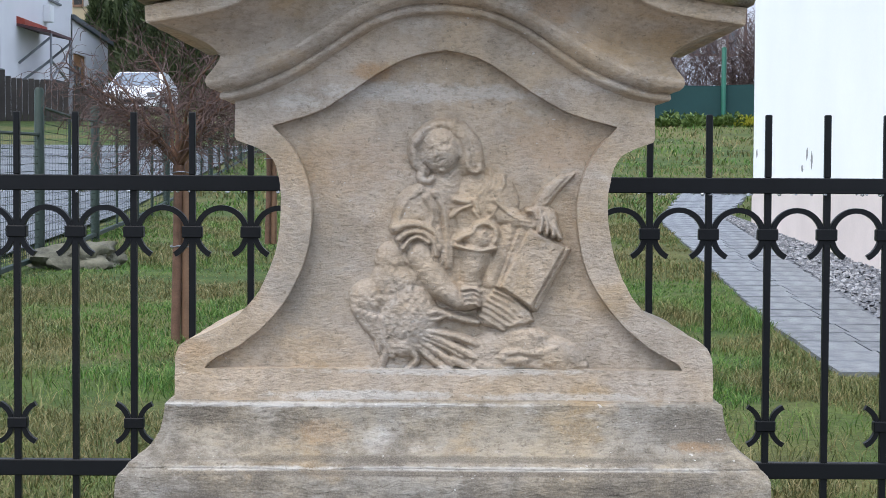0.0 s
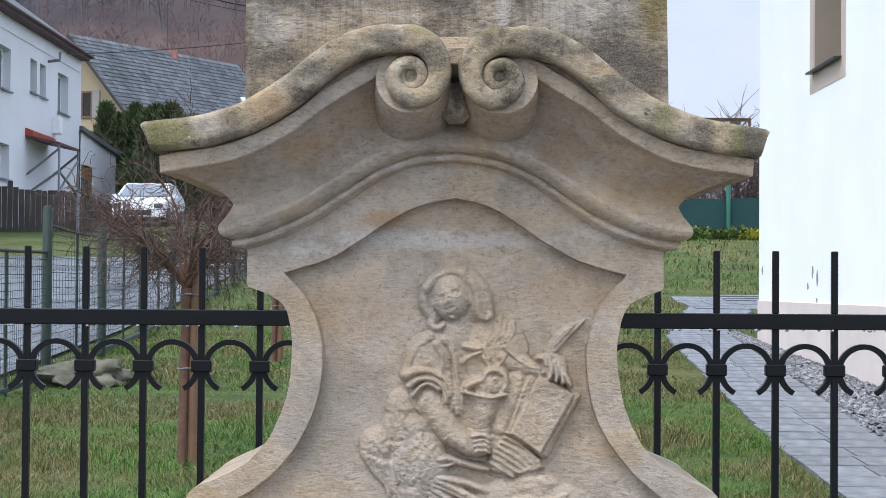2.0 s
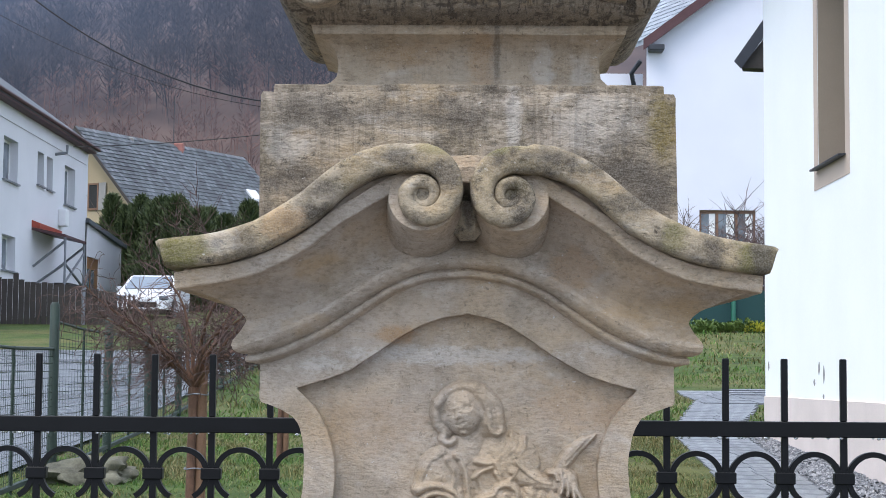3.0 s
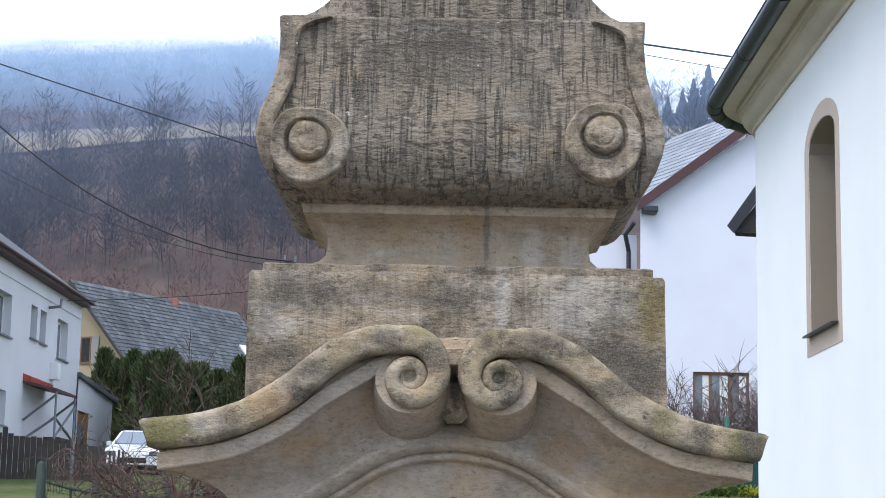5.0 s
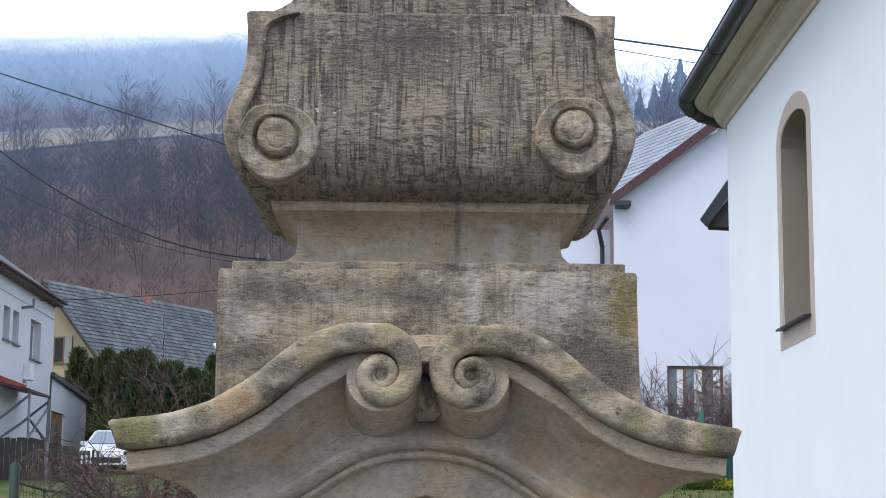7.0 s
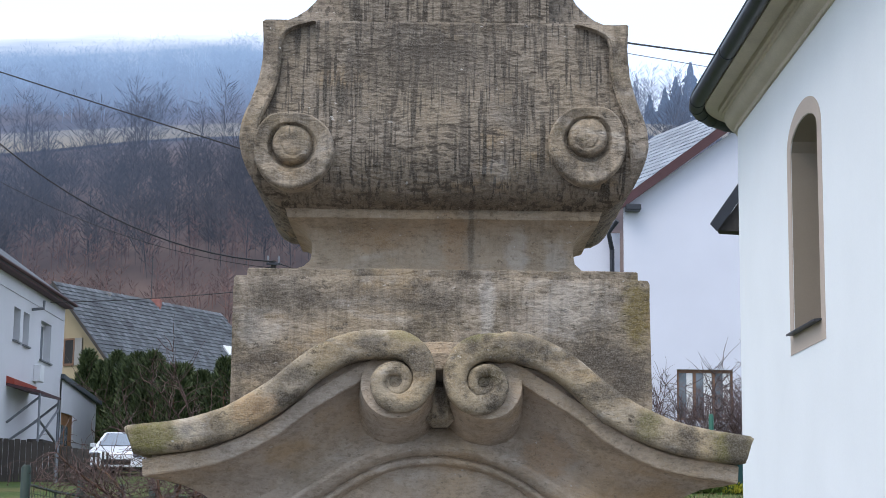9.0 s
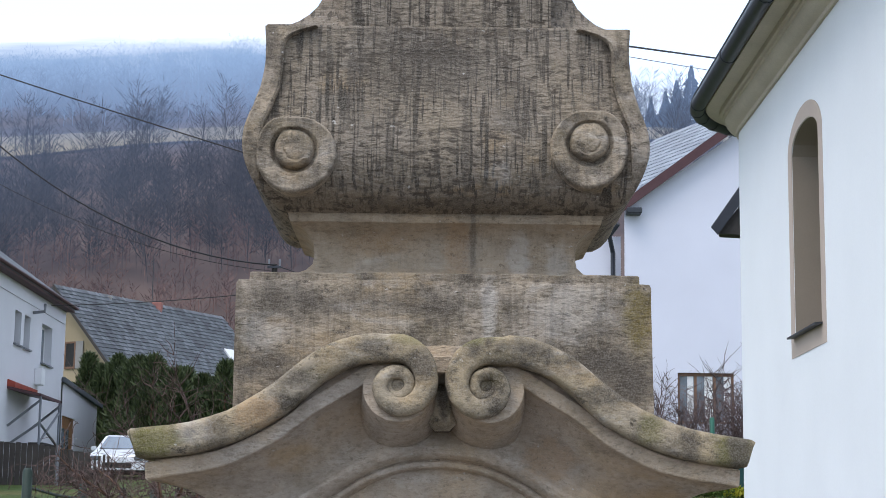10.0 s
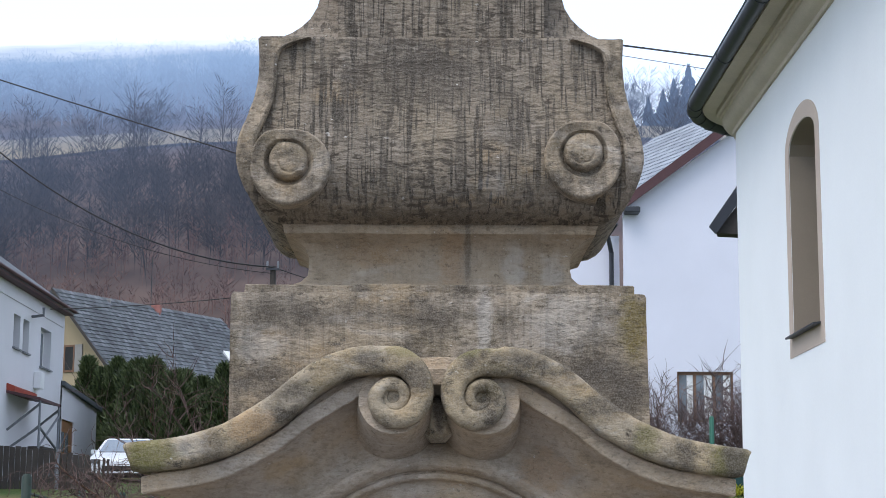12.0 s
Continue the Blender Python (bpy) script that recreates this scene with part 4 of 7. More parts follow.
    r.ridge(P((874, 354), (892, 372), (915, 388), (938, 392)), 5 * k, 4 * k, 0.027, 0.027)
    r.ridge(P((852, 395), (872, 380), (880, 362)), 7 * k, 5 * k, 0.022, 0.024)
    r.groove(P((858, 372), (880, 395), (900, 402)), 6 * k, 0.005)
    # rolled sleeve and the near arm
    r.ridge(P((700, 404), (722, 396), (748, 398), (772, 412), (778, 440)), 12 * k, 9 * k, 0.029, 0.026)
    r.ridge(P((706, 424), (722, 410), (748, 410), (766, 424), (772, 452)), 8 * k, 7 * k, 0.034, 0.028)
    r.ridge(P((714, 440), (724, 424), (742, 418), (758, 430)), 6 * k, 5 * k, 0.035, 0.032)
    r.ridge(P((708, 430), (714, 456), (728, 474)), 7 * k, 5 * k, 0.028, 0.020)
    r.ridge(P((776, 405), (782, 432), (784, 462), (778, 470)), 8 * k, 6 * k, 0.024, 0.019)
    r.ridge(P((798, 430), (800, 458), (798, 476)), 8 * k, 6 * k, 0.021, 0.017)
    r.groove(P((706, 412), (726, 403), (750, 405), (769, 418)), 2.5 * k, 0.005)
    r.groove(P((722, 392), (740, 388), (748, 396)), 4 * k, 0.006)
    r.limb(X(740), Z(450), X(778), Z(506), 29 * k, 24 * k, 0.031, 0.032)
    r.limb(X(778), Z(506), X(812), Z(534), 24 * k, 17 * k, 0.032, 0.033)
    r.lump(X(828), Z(530), 27 * k, 22 * k, 0.036, 15)
    for n in range(4):
        r.ridge(P((818 + 2 * n, 512 + 9 * n), (838 + n, 508 + 9 * n), (849 - n, 517 + 8 * n)), 5 * k, 4.5 * k, 0.039, 0.033)
    r.groove(P((826, 531), (838, 536), (850, 526)), 2.5 * k, 0.006)
    # goblet with a coiled snake
    r.limb(X(840), Z(452), X(832), Z(488), 33 * k, 20 * k, 0.029, 0.028)
    r.ridge(P((806, 434), (826, 440), (852, 444), (876, 438)), 6 * k, 5 * k, 0.035, 0.033)
    r.limb(X(832), Z(490), X(832), Z(502), 17 * k, 22 * k, 0.028)
    r.groove(P((812, 498), (832, 501), (850, 497)), 2.5 * k, 0.006)
    r.groove(P((822, 504), (840, 508)), 3 * k, 0.009)
    r.lump(X(850), Z(420), 36 * k, 26 * k, 0.030)
    r.ridge(P((808, 424), (822, 416), (838, 412), (842, 398), (860, 392), (876, 402), (880, 422), (868, 436)), 9 * k, 8 * k, 0.031, 0.028)
    r.groove(P((848, 416), (852, 404), (864, 404), (868, 416), (858, 420)), 2.6 * k, 0.0045)
    r.lump(X(857), Z(410), 6 * k, 5 * k, 0.033)
    # cloth between goblet and book
    r.limb(X(900), Z(410), X(868), Z(500), 20 * k, 18 * k, 0.023, 0.022)
    r.limb(X(922), Z(412), X(888), Z(502), 17 * k, 14 * k, 0.021, 0.019)
    r.ridge(P((918, 412), (902, 450), (886, 500)), 6 * k, 5 * k, 0.024, 0.021)
    # book, its edge, the writing arm's fingers, quill
    r.plate(flat((942, 398), (1012, 440), (952, 553), (880, 512)), 0.017, 3 * k)
    r.plate(flat((936, 402), (1001, 436), (940, 545), (884, 508)), 0.026, 2 * k)
    r.ridge(P((1003, 440), (978, 486), (946, 544)), 3 * k, 3 * k, 0.022, 0.021)
    r.groove(P((1006, 446), (981, 490), (951, 545)), 2.2 * k, 0.006)
    r.ridge(P((925, 405), (950, 372), (985, 332), (1016, 305)), 15 * k, 3 * k, 0.017, 0.010)
    r.plate(flat((938, 372), (958, 330), (992, 308), (1018, 303), (992, 330), (960, 372)), 0.015, 5 * k)
    r.groove(P((950, 375), (975, 342), (1010, 308)), 2.5 * k, 0.003)
    r.lump(X(962), Z(390), 26 * k, 26 * k, 0.030, -40)
    r.ridge(P((934, 372), (944, 372), (948, 384)), 6 * k, 6 * k, 0.031, 0.033)
    for n in range(4):
        r.ridge(P((954 + 8 * n, 372 + 7 * n), (958 + 9 * n, 392 + 6 * n), (954 + 12 * n, 408 + 4 * n)), 7 * k, 5.5 * k, 0.034, 0.037)
    for n in range(3):
        r.groove(P((962 + 8 * n, 380 + 6 * n), (964 + 11 * n, 404 + 4 * n)), 1.8 * k, 0.005)
    # eagle: neck, breast, folded wing and legs
    r.lump(X(700), Z(466), 36 * k, 40 * k, 0.018, 25)
    r.lump(X(705), Z(500), 50 * k, 46 * k, 0.022, 20)
    r.lump(X(722), Z(556), 54 * k, 68 * k, 0.026, 14)
    r.lump(X(652), Z(530), 36 * k, 34 * k, 0.020, 20)
    rs = np.random.RandomState(5)
    for _ in range(420):
        u, w = rs.uniform(-1, 1), rs.uniform(-1, 1)
        if u * u + w * w < 1:
            a, b = (712 + 44 * u, 540 + 85 * w) if rs.rand() < 0.78 else (655 + 28 * u, 528 + 26 * w)
            r.add(X(a), Z(b), 4.2 * k, 6.5 * k, 0.0011, 15)
    for n in range(5):
        r.ridge(P((628 + 9 * n, 548 + 4 * n), (642 + 8 * n, 575 + 5 * n), (664 + 7 * n, 600 + 8 * n)), 9 * k, 5 * k, 0.016 + 0.002 * n, 0.011)
    for n in range(3):
        r.ridge(P((660 + 16 * n, 560 + 6 * n), (668 + 15 * n, 596 + 5 * n), (672 + 12 * n, 628 + 3 * n)), 9 * k, 5 * k, 0.019 + 0.002 * n, 0.011)
    r.ridge(P((690, 610), (678, 640), (672, 665)), 10 * k, 7 * k, 0.015, 0.007)
    r.lump(X(716), Z(614), 32 * k, 22 * k, 0.020, 0)
    r.ridge(P((728, 622), (741, 640), (728, 652), (716, 664)), 8 * k, 5 * k, 0.019, 0.012)
    r.ridge(P((728, 652), (734, 666)), 5 * k, 4 * k, 0.015, 0.009)
    # long wing and tail feathers towards the ledge
    feathers = (((748, 588), (800, 594), (846, 612)), ((750, 592), (790, 608), (842, 636)), ((748, 600), (785, 612), (818, 632)), ((742, 604), (772, 624), (802, 646)), ((740, 616), (768, 642), (806, 668)), ((802, 640), (830, 652), (856, 668)), ((792, 606), (820, 624), (846, 630)))
    for n, q in enumerate(feathers):
        r.ridge(P(*q), 8 * k, 8 * k, 0.0215 - 0.0012 * n, 0.016 - 0.001 * n)
        r.groove(P(*q), 1.2 * k, 0.0015)
    for q in (((745, 620), (780, 648), (806, 670)), ((750, 598), (786, 614), (824, 634)), ((770, 594), (806, 604), (846, 618))):
        r.groove(P(*q), 2.4 * k, 0.006)
    # fan of feathers under the book
    r.plate(flat((846, 505), (868, 508), (940, 552), (948, 570), (930, 578), (895, 586), (850, 578)), 0.017, 6 * k)
    for n in range(7):
        r.ridge(P((850 + 5 * n, 560 - 9 * n), (872 + 7 * n, 574 - 9 * n), (892 + 9 * n, 586 - 6 * n)), 5.5 * k, 4 * k, 0.021, 0.017)
    for n in range(6):
        r.groove(P((854 + 5 * n, 552 - 8 * n), (878 + 7 * n, 570 - 8 * n), (898 + 8 * n, 581 - 5 * n)), 1.6 * k, 0.0045)
    r.ridge(P((760, 556), (775, 552), (800, 562), (845, 572)), 9 * k, 7 * k, 0.023, 0.021)
    r.ridge(P((758, 568), (775, 566), (790, 560)), 6 * k, 5 * k, 0.020, 0.020)
    r.groove(P((792, 572), (820, 577), (850, 581), (895, 590)), 3 * k, 0.007)
    # cloud bank on the ledge
    r.lump(X(880), Z(628), 60 * k, 42 * k, 0.015, 8)
    r.lump(X(935), Z(612), 56 * k, 34 * k, 0.018, -10)
    r.lump(X(985), Z(632), 56 * k, 34 * k, 0.017, -18)
    r.ridge(P((852, 648), (890, 655), (930, 645), (975, 652), (1036, 650)), 12 * k, 9 * k, 0.017, 0.010)
    r.ridge(P((890, 632), (915, 622), (950, 628), (985, 618)), 12 * k, 10 * k, 0.021, 0.018)
    r.lump(X(948), Z(596), 26 * k, 16 * k, 0.019, -15)
    r.lump(X(915), Z(640), 34 * k, 13 * k, 0.021, 5)
    r.groove(P((880, 628), (905, 634), (935, 634), (960, 640)), 3.5 * k, 0.004)
    for _ in range(3):
        r.h = (2 * r.h + np.roll(r.h, 1, 0) + np.roll(r.h, -1, 0) + np.roll(r.h, 1, 1) + np.roll(r.h, -1, 1)) / 6
    for edge in (r.h[:3], r.h[-3:], r.h[:, :3], r.h[:, -3:]):
        edge[:] = 0
    # weathering of the carved ground
    nz, nx = r.h.shape
    verts, index, faces = [], -np.ones((nz, nx), int), []
    keep = r.h > 0.0009
    grow = keep.copy()
    for dz, dx in ((1, 0), (-1, 0), (0, 1), (0, -1)):
        grow |= np.roll(np.roll(keep, dz, 0), dx, 1)
    for i in range(nz):
        for j in range(nx):
            if grow[i, j]:
                p = Vector((r.x[i, j], 0, r.z[i, j]))
                soft = noise.noise(p * 60) * 0.0013 + noise.noise(p * 150) * 0.0011 + noise.noise(p * 330) * 0.0006
                index[i, j] = len(verts)
                y = RECESS - r.h[i, j] * 1.0 - (soft if keep[i, j] else -0.003)
                verts.append((r.x[i, j], y, r.z[i, j]))
    for i in range(nz - 1):
        for j in range(nx - 1):
            q = (index[i, j], index[i, j + 1], index[i + 1, j + 1], index[i + 1, j])
            if min(q) >= 0:
                faces.append(q)
    shape("carved_relief", verts, faces, STONE, monument, "shallow carved stone relief of a seated draped figure", 75)


build_relief()


# ---------------------------------------------------------------- walls with openings
def holed(bm, u0, u1, z0, z1, d0, d1, holes, place):
    """A wall of boxes round rectangular openings. place maps (u, depth, z) to the world."""
    us = sorted({u0, u1, *[h[0] for h in holes], *[h[1] for h in holes]})
    zs = sorted({z0, z1, *[h[2] for h in holes], *[h[3] for h in holes]})
    for a, b in zip(us, us[1:]):
        for c, d in zip(zs, zs[1:]):
            mu, mz = (a + b) / 2, (c + d) / 2
            if any(h[0] < mu < h[1] and h[2] < mz < h[3] for h in holes):
                continue
            solid(bm, [(a, d0, c), (b, d0, c), (b, d1, c), (a, d1, c), (a, d0, d), (b, d0, d), (b, d1, d), (a, d1, d)], place)
    bmesh.ops.remove_doubles(bm, verts=bm.verts, dist=1e-4)
    return bm


def solid(bm, eight, place=None):
    vs = [bm.verts.new(place(*p) if place else p) for p in eight]
    for f in ((0, 3, 2, 1), (4, 5, 6, 7), (0, 1, 5, 4), (1, 2, 6, 5), (2, 3, 7, 6), (3, 0, 4, 7)):
        bm.faces.new([vs[k] for k in f])
    bmesh.ops.recalc_face_normals(bm, faces=bm.faces)
    return bm


def window_part(parent, place, u0, u1, z0, z1, d, frame_mat, bars=1, rail=None, width=0.07):
    """A window in an opening: frame, glazing bars and panes."""
    w = part("window", holed(bmesh.new(), u0, u1, z0, z1, d, d + 0.06, [(u0 + width, u1 - width, z0 + width, z1 - width)], place), frame_mat, parent)
    step_u = (u1 - u0) / (bars + 1)
    for k in range(bars):
        c = u0 + step_u * (k + 1)
        part("glazing_bar", solid(bmesh.new(), [(a, b, e) for e in (z0 + width, z1 - width) for a, b in ((c - 0.03, d + 0.005), (c + 0.03, d + 0.005), (c + 0.03, d + 0.05), (c - 0.03, d + 0.05))], place), frame_mat, w)
    part("pane", solid(bmesh.new(), [(a, b, e) for e in (z0 + width, z1 - width) for a, b in ((u0 + width, d + 0.02), (u1 - width, d + 0.02), (u1 - width, d + 0.03), (u0 + width, d + 0.03))], place), GLASS, w, "dark reflecting glass")
    return w


# ---------------------------------------------------------------- church
CH_X = 2.73


def along_church(o, z, start=3.0, stop=9.0):
    """The line at a distance o outside the church wall, with the rounded corner."""
    cx, cy, r = CH_X + 0.85, 12.65, 0.85 + o
    pts = [(CH_X - o, start + (cy - start) * k / 12, z) for k in range(12)]
    pts += [(cx - r * math.cos(radians(a)), cy + r * math.sin(radians(a)), z) for a in range(0, 91, 6)]
    return pts + [(stop, cy + r, z)]


def build_church():
    church = thing("church", "white rendered church with a rounded corner and beige window surround", "church")
    n0, n1, sill, spring, rise = 9.50, 10.43, 3.19, 4.60, 0.17

    def place(u, d, z):
        return (CH_X + d, u, z)

    bm = bmesh.new()
    holed(bm, 3.0, 12.65, 0.5, 5.45, 0.0, 0.5, [(n0, n1, sill, spring + rise)], place)
    cols = 16
    for k in range(cols):
        a, b = n0 + (n1 - n0) * k / cols, n0 + (n1 - n0) * (k + 1) / cols
        fa, fb = [spring + rise * math.sqrt(max(0, 1 - (2 * (q - n0) / (n1 - n0) - 1) ** 2)) - 0.001 for q in (a, b)]
        t = spring + rise
        solid(bm, [(a, 0, fa), (b, 0, fb), (b, 0.5, fb), (a, 0.5, fa), (a, 0, t), (b, 0, t), (b, 0.5, t), (a, 0.5, t)], place)
    # the rounded corner and the far side
    lo, hi = along_church(0, 0.5)[12:], along_church(0, 5.45)[12:]
    inner = along_church(-0.5, 0.5)[12:], along_church(-0.5, 5.45)[12:]
    for k in range(len(lo) - 1):
        solid(bm, [lo[k], lo[k + 1], inner[0][k + 1], inner[0][k], hi[k], hi[k + 1], inner[1][k + 1], inner[1][k]])
    solid(bm, [(CH_X + 0.5, 3.0, 0.5), (9, 3.0, 0.5), (9, 3.5, 0.5), (CH_X + 0.5, 3.5, 0.5), (CH_X + 0.5, 3.0, 5.45), (9, 3.0, 5.45), (9, 3.5, 5.45), (CH_X + 0.5, 3.5, 5.45)])
    bmesh.ops.remove_doubles(bm, verts=bm.verts, dist=1e-4)
    part("wall", bm, RENDER_WHITE, church, "white lime render, chipped near the ground")
    # socle
    v, f = sweep_profile([(0.0, 0.55), (0.012, 0.55), (0.012, 1.452), (0.0, 1.458)])
    shape("socle", v, f, SOCLE, church, "pale pink rendered socle")
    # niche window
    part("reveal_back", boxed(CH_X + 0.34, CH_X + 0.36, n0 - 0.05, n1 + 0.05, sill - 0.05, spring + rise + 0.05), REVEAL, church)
    bm = bmesh.new()
    solid(bm, [(n1 - 0.003, 0.004, sill), (n1 + 0.001, 0.004, sill), (n1 + 0.001, 0.34, sill), (n1 - 0.003, 0.34, sill), (n1 - 0.003, 0.004, spring), (n1 + 0.001, 0.004, spring), (n1 + 0.001, 0.34, spring), (n1 - 0.003, 0.34, spring)], place)
    for k in range(cols):
        a, b = n0 + (n1 - n0) * k / cols, n0 + (n1 - n0) * (k + 1) / cols
        fa, fb = [spring + rise * math.sqrt(max(0, 1 - (2 * (q - n0) / (n1 - n0) - 1) ** 2)) - 0.0045 for q in (a, b)]
        solid(bm, [(a, 0.004, fa), (b, 0.004, fb), (b, 0.34, fb), (a, 0.34, fa), (a, 0.004, fa + 0.003), (b, 0.004, fb + 0.003), (b, 0.34, fb + 0.003), (a, 0.34, fa + 0.003)], place)
    bmesh.ops.remove_doubles(bm, verts=bm.verts, dist=1e-4)
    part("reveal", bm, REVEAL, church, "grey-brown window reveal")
    bm = bmesh.new()
    e = 0.13
    for a, b in ((n0 - e, n0), (n1, n1 + e)):
        holed(bm, a, b, sill - 0.15, spring, -0.004, 0.0, [], place)
    holed(bm, n0, n1, sill - 0.15, sill, -0.004, 0.0, [], place)
    w = (n1 - n0) / 2
    mid = (n0 + n1) / 2
    for k in range(24):
        a0, a1 = math.pi * k / 24, math.pi * (k + 1) / 24
        q = [(mid - (w + x) * math.cos(t), spring + (rise + x) * math.sin(t)) for t, x in ((a0, 0), (a1, 0), (a1, e), (a0, e))]
        solid(bm, [(q[0][0], -0.004, q[0][1]), (q[1][0], -0.004, q[1][1]), (q[1][0], 0, q[1][1]), (q[0][0], 0, q[0][1]), (q[3][0], -0.004, q[3][1]), (q[2][0], -0.004, q[2][1]), (q[2][0], 0, q[2][1]), (q[3][0], 0, q[3][1])], place)
    part("window_surround", bm, BEIGE, church, "painted pinkish beige window surround")
    bm = bmesh.new()
    solid(bm, [(n0 - 0.02, -0.06, sill - 0.012), (n1 + 0.03, -0.06, sill - 0.012), (n1 + 0.03, 0.3, sill + 0.02), (n0 - 0.02, 0.3, sill + 0.02), (n0 - 0.02, -0.06, sill + 0.002), (n1 + 0.03, -0.06, sill + 0.002), (n1 + 0.03, 0.3, sill + 0.035), (n0 - 0.02, 0.3, sill + 0.035)], place)
    part("window_sill", bm, GUTTER, church, "dark sheet-metal sill")
    # cornice, gutter and roof
    v, f = sweep_profile([(-0.02, 5.33), (0.022, 5.33), (0.026, 5.362), (0.040, 5.372), (0.062, 5.380), (0.088, 5.396), (0.108, 5.420), (0.118, 5.448), (0.120, 5.470), (0.138, 5.476), (0.142, 5.500), (0.165, 5.508), (0.17, 5.545), (0.29, 5.565), (0.30, 5.60), (-0.02, 5.62)])
    shape("cornice", v, f, CORNICE, church, "stepped cream cornice", 30)
    bm = bmesh.new()
    tube(bm, along_church(0.37, 5.585), 0.068, 14)
    part("gutter", bm, GUTTER, church, "dark half-round gutter", 50)
    for k in range(2, 26, 2):
        p = along_church(0.37, 5.585)
        if k + 1 < len(p):
            a, b = Vector(p[k]), Vector(p[k + 1])
            bm = bmesh.new()
            tube(bm, [a, a + (b - a).normalized() * 0.03], 0.074, 14)
            part("gutter_bracket", bm, GUTTER, church)
    v, f = sweep_profile([(0.40, 5.64), (0.42, 5.66), (-2.2, 7.9), (-2.2, 7.85)])
    shape("roof", v, f, SLATE, church)
    # flaked render low on the wall
    rng = random.Random(4)
    for y, z, h in ((10.45, 1.69, 0.10), (10.28, 1.64, 0.13), (10.62, 1.58, 0.06), (12.55, 1.72, 0.09), (11.9, 1.50, 0.04), (10.3, 1.475, 0.05)):
        v = [(CH_X - 0.0025, y + 0.03 * math.cos(t) * rng.uniform(0.6, 1.2), z + h / 2 * math.sin(t) * rng.uniform(0.7, 1.1)) for t in (2 * math.pi * k / 9 for k in range(9))]
        shape("flaked_patch", v + [(CH_X + 0.01, q[1], q[2]) for q in v], [tuple(range(9)), tuple(range(17, 8, -1))] + [(k, (k + 1) % 9, 9 + (k + 1) % 9, 9 + k) for k in range(9)], CONCRETE, church, "grey patch of flaked render")
    # low annex eave behind the corner
    ann = thing("annex_eave", "dark eave and gutter of a low church annex", "eave")
    bm = bmesh.new()
    solid(bm, [(3.32, 18.0, 5.42), (3.40, 18.0, 5.33), (4.62, 18.0, 7.0), (4.5, 18.0, 7.12), (3.38, 18.35, 5.50), (3.46, 18.35, 5.41), (4.68, 18.35, 7.08), (4.56, 18.35, 7.20)])
    part("roof_slab", bm, GUTTER, ann)
    part("soffit", solid(bmesh.new(), [(3.42, 18.08, 5.36), (5, 18.08, 5.30), (5, 18.08, 6.6), (4.36, 18.08, 6.6), (3.48, 18.34, 5.36), (5, 18.34, 5.30), (5, 18.34, 6.6), (4.42, 18.34, 6.6)]), DARK_WOOD, ann)


def sweep_profile(profile):
    """A profile of (offset, height) run along the church wall."""
    rows = []
    for o, z in profile:
        rows.append(along_church(o, z))
    n = len(rows[0])
    verts = [p for r in rows for p in r]
    m = len(rows)
    faces = [(i * n + j, i * n + j + 1, ((i + 1) % m) * n + j + 1, ((i + 1) % m) * n + j) for i in range(m) for j in range(n - 1)]
    faces += [tuple(i * n for i in range(m)), tuple(i * n + n - 1 for i in range(m))[::-1]]
    return verts, faces


build_church()


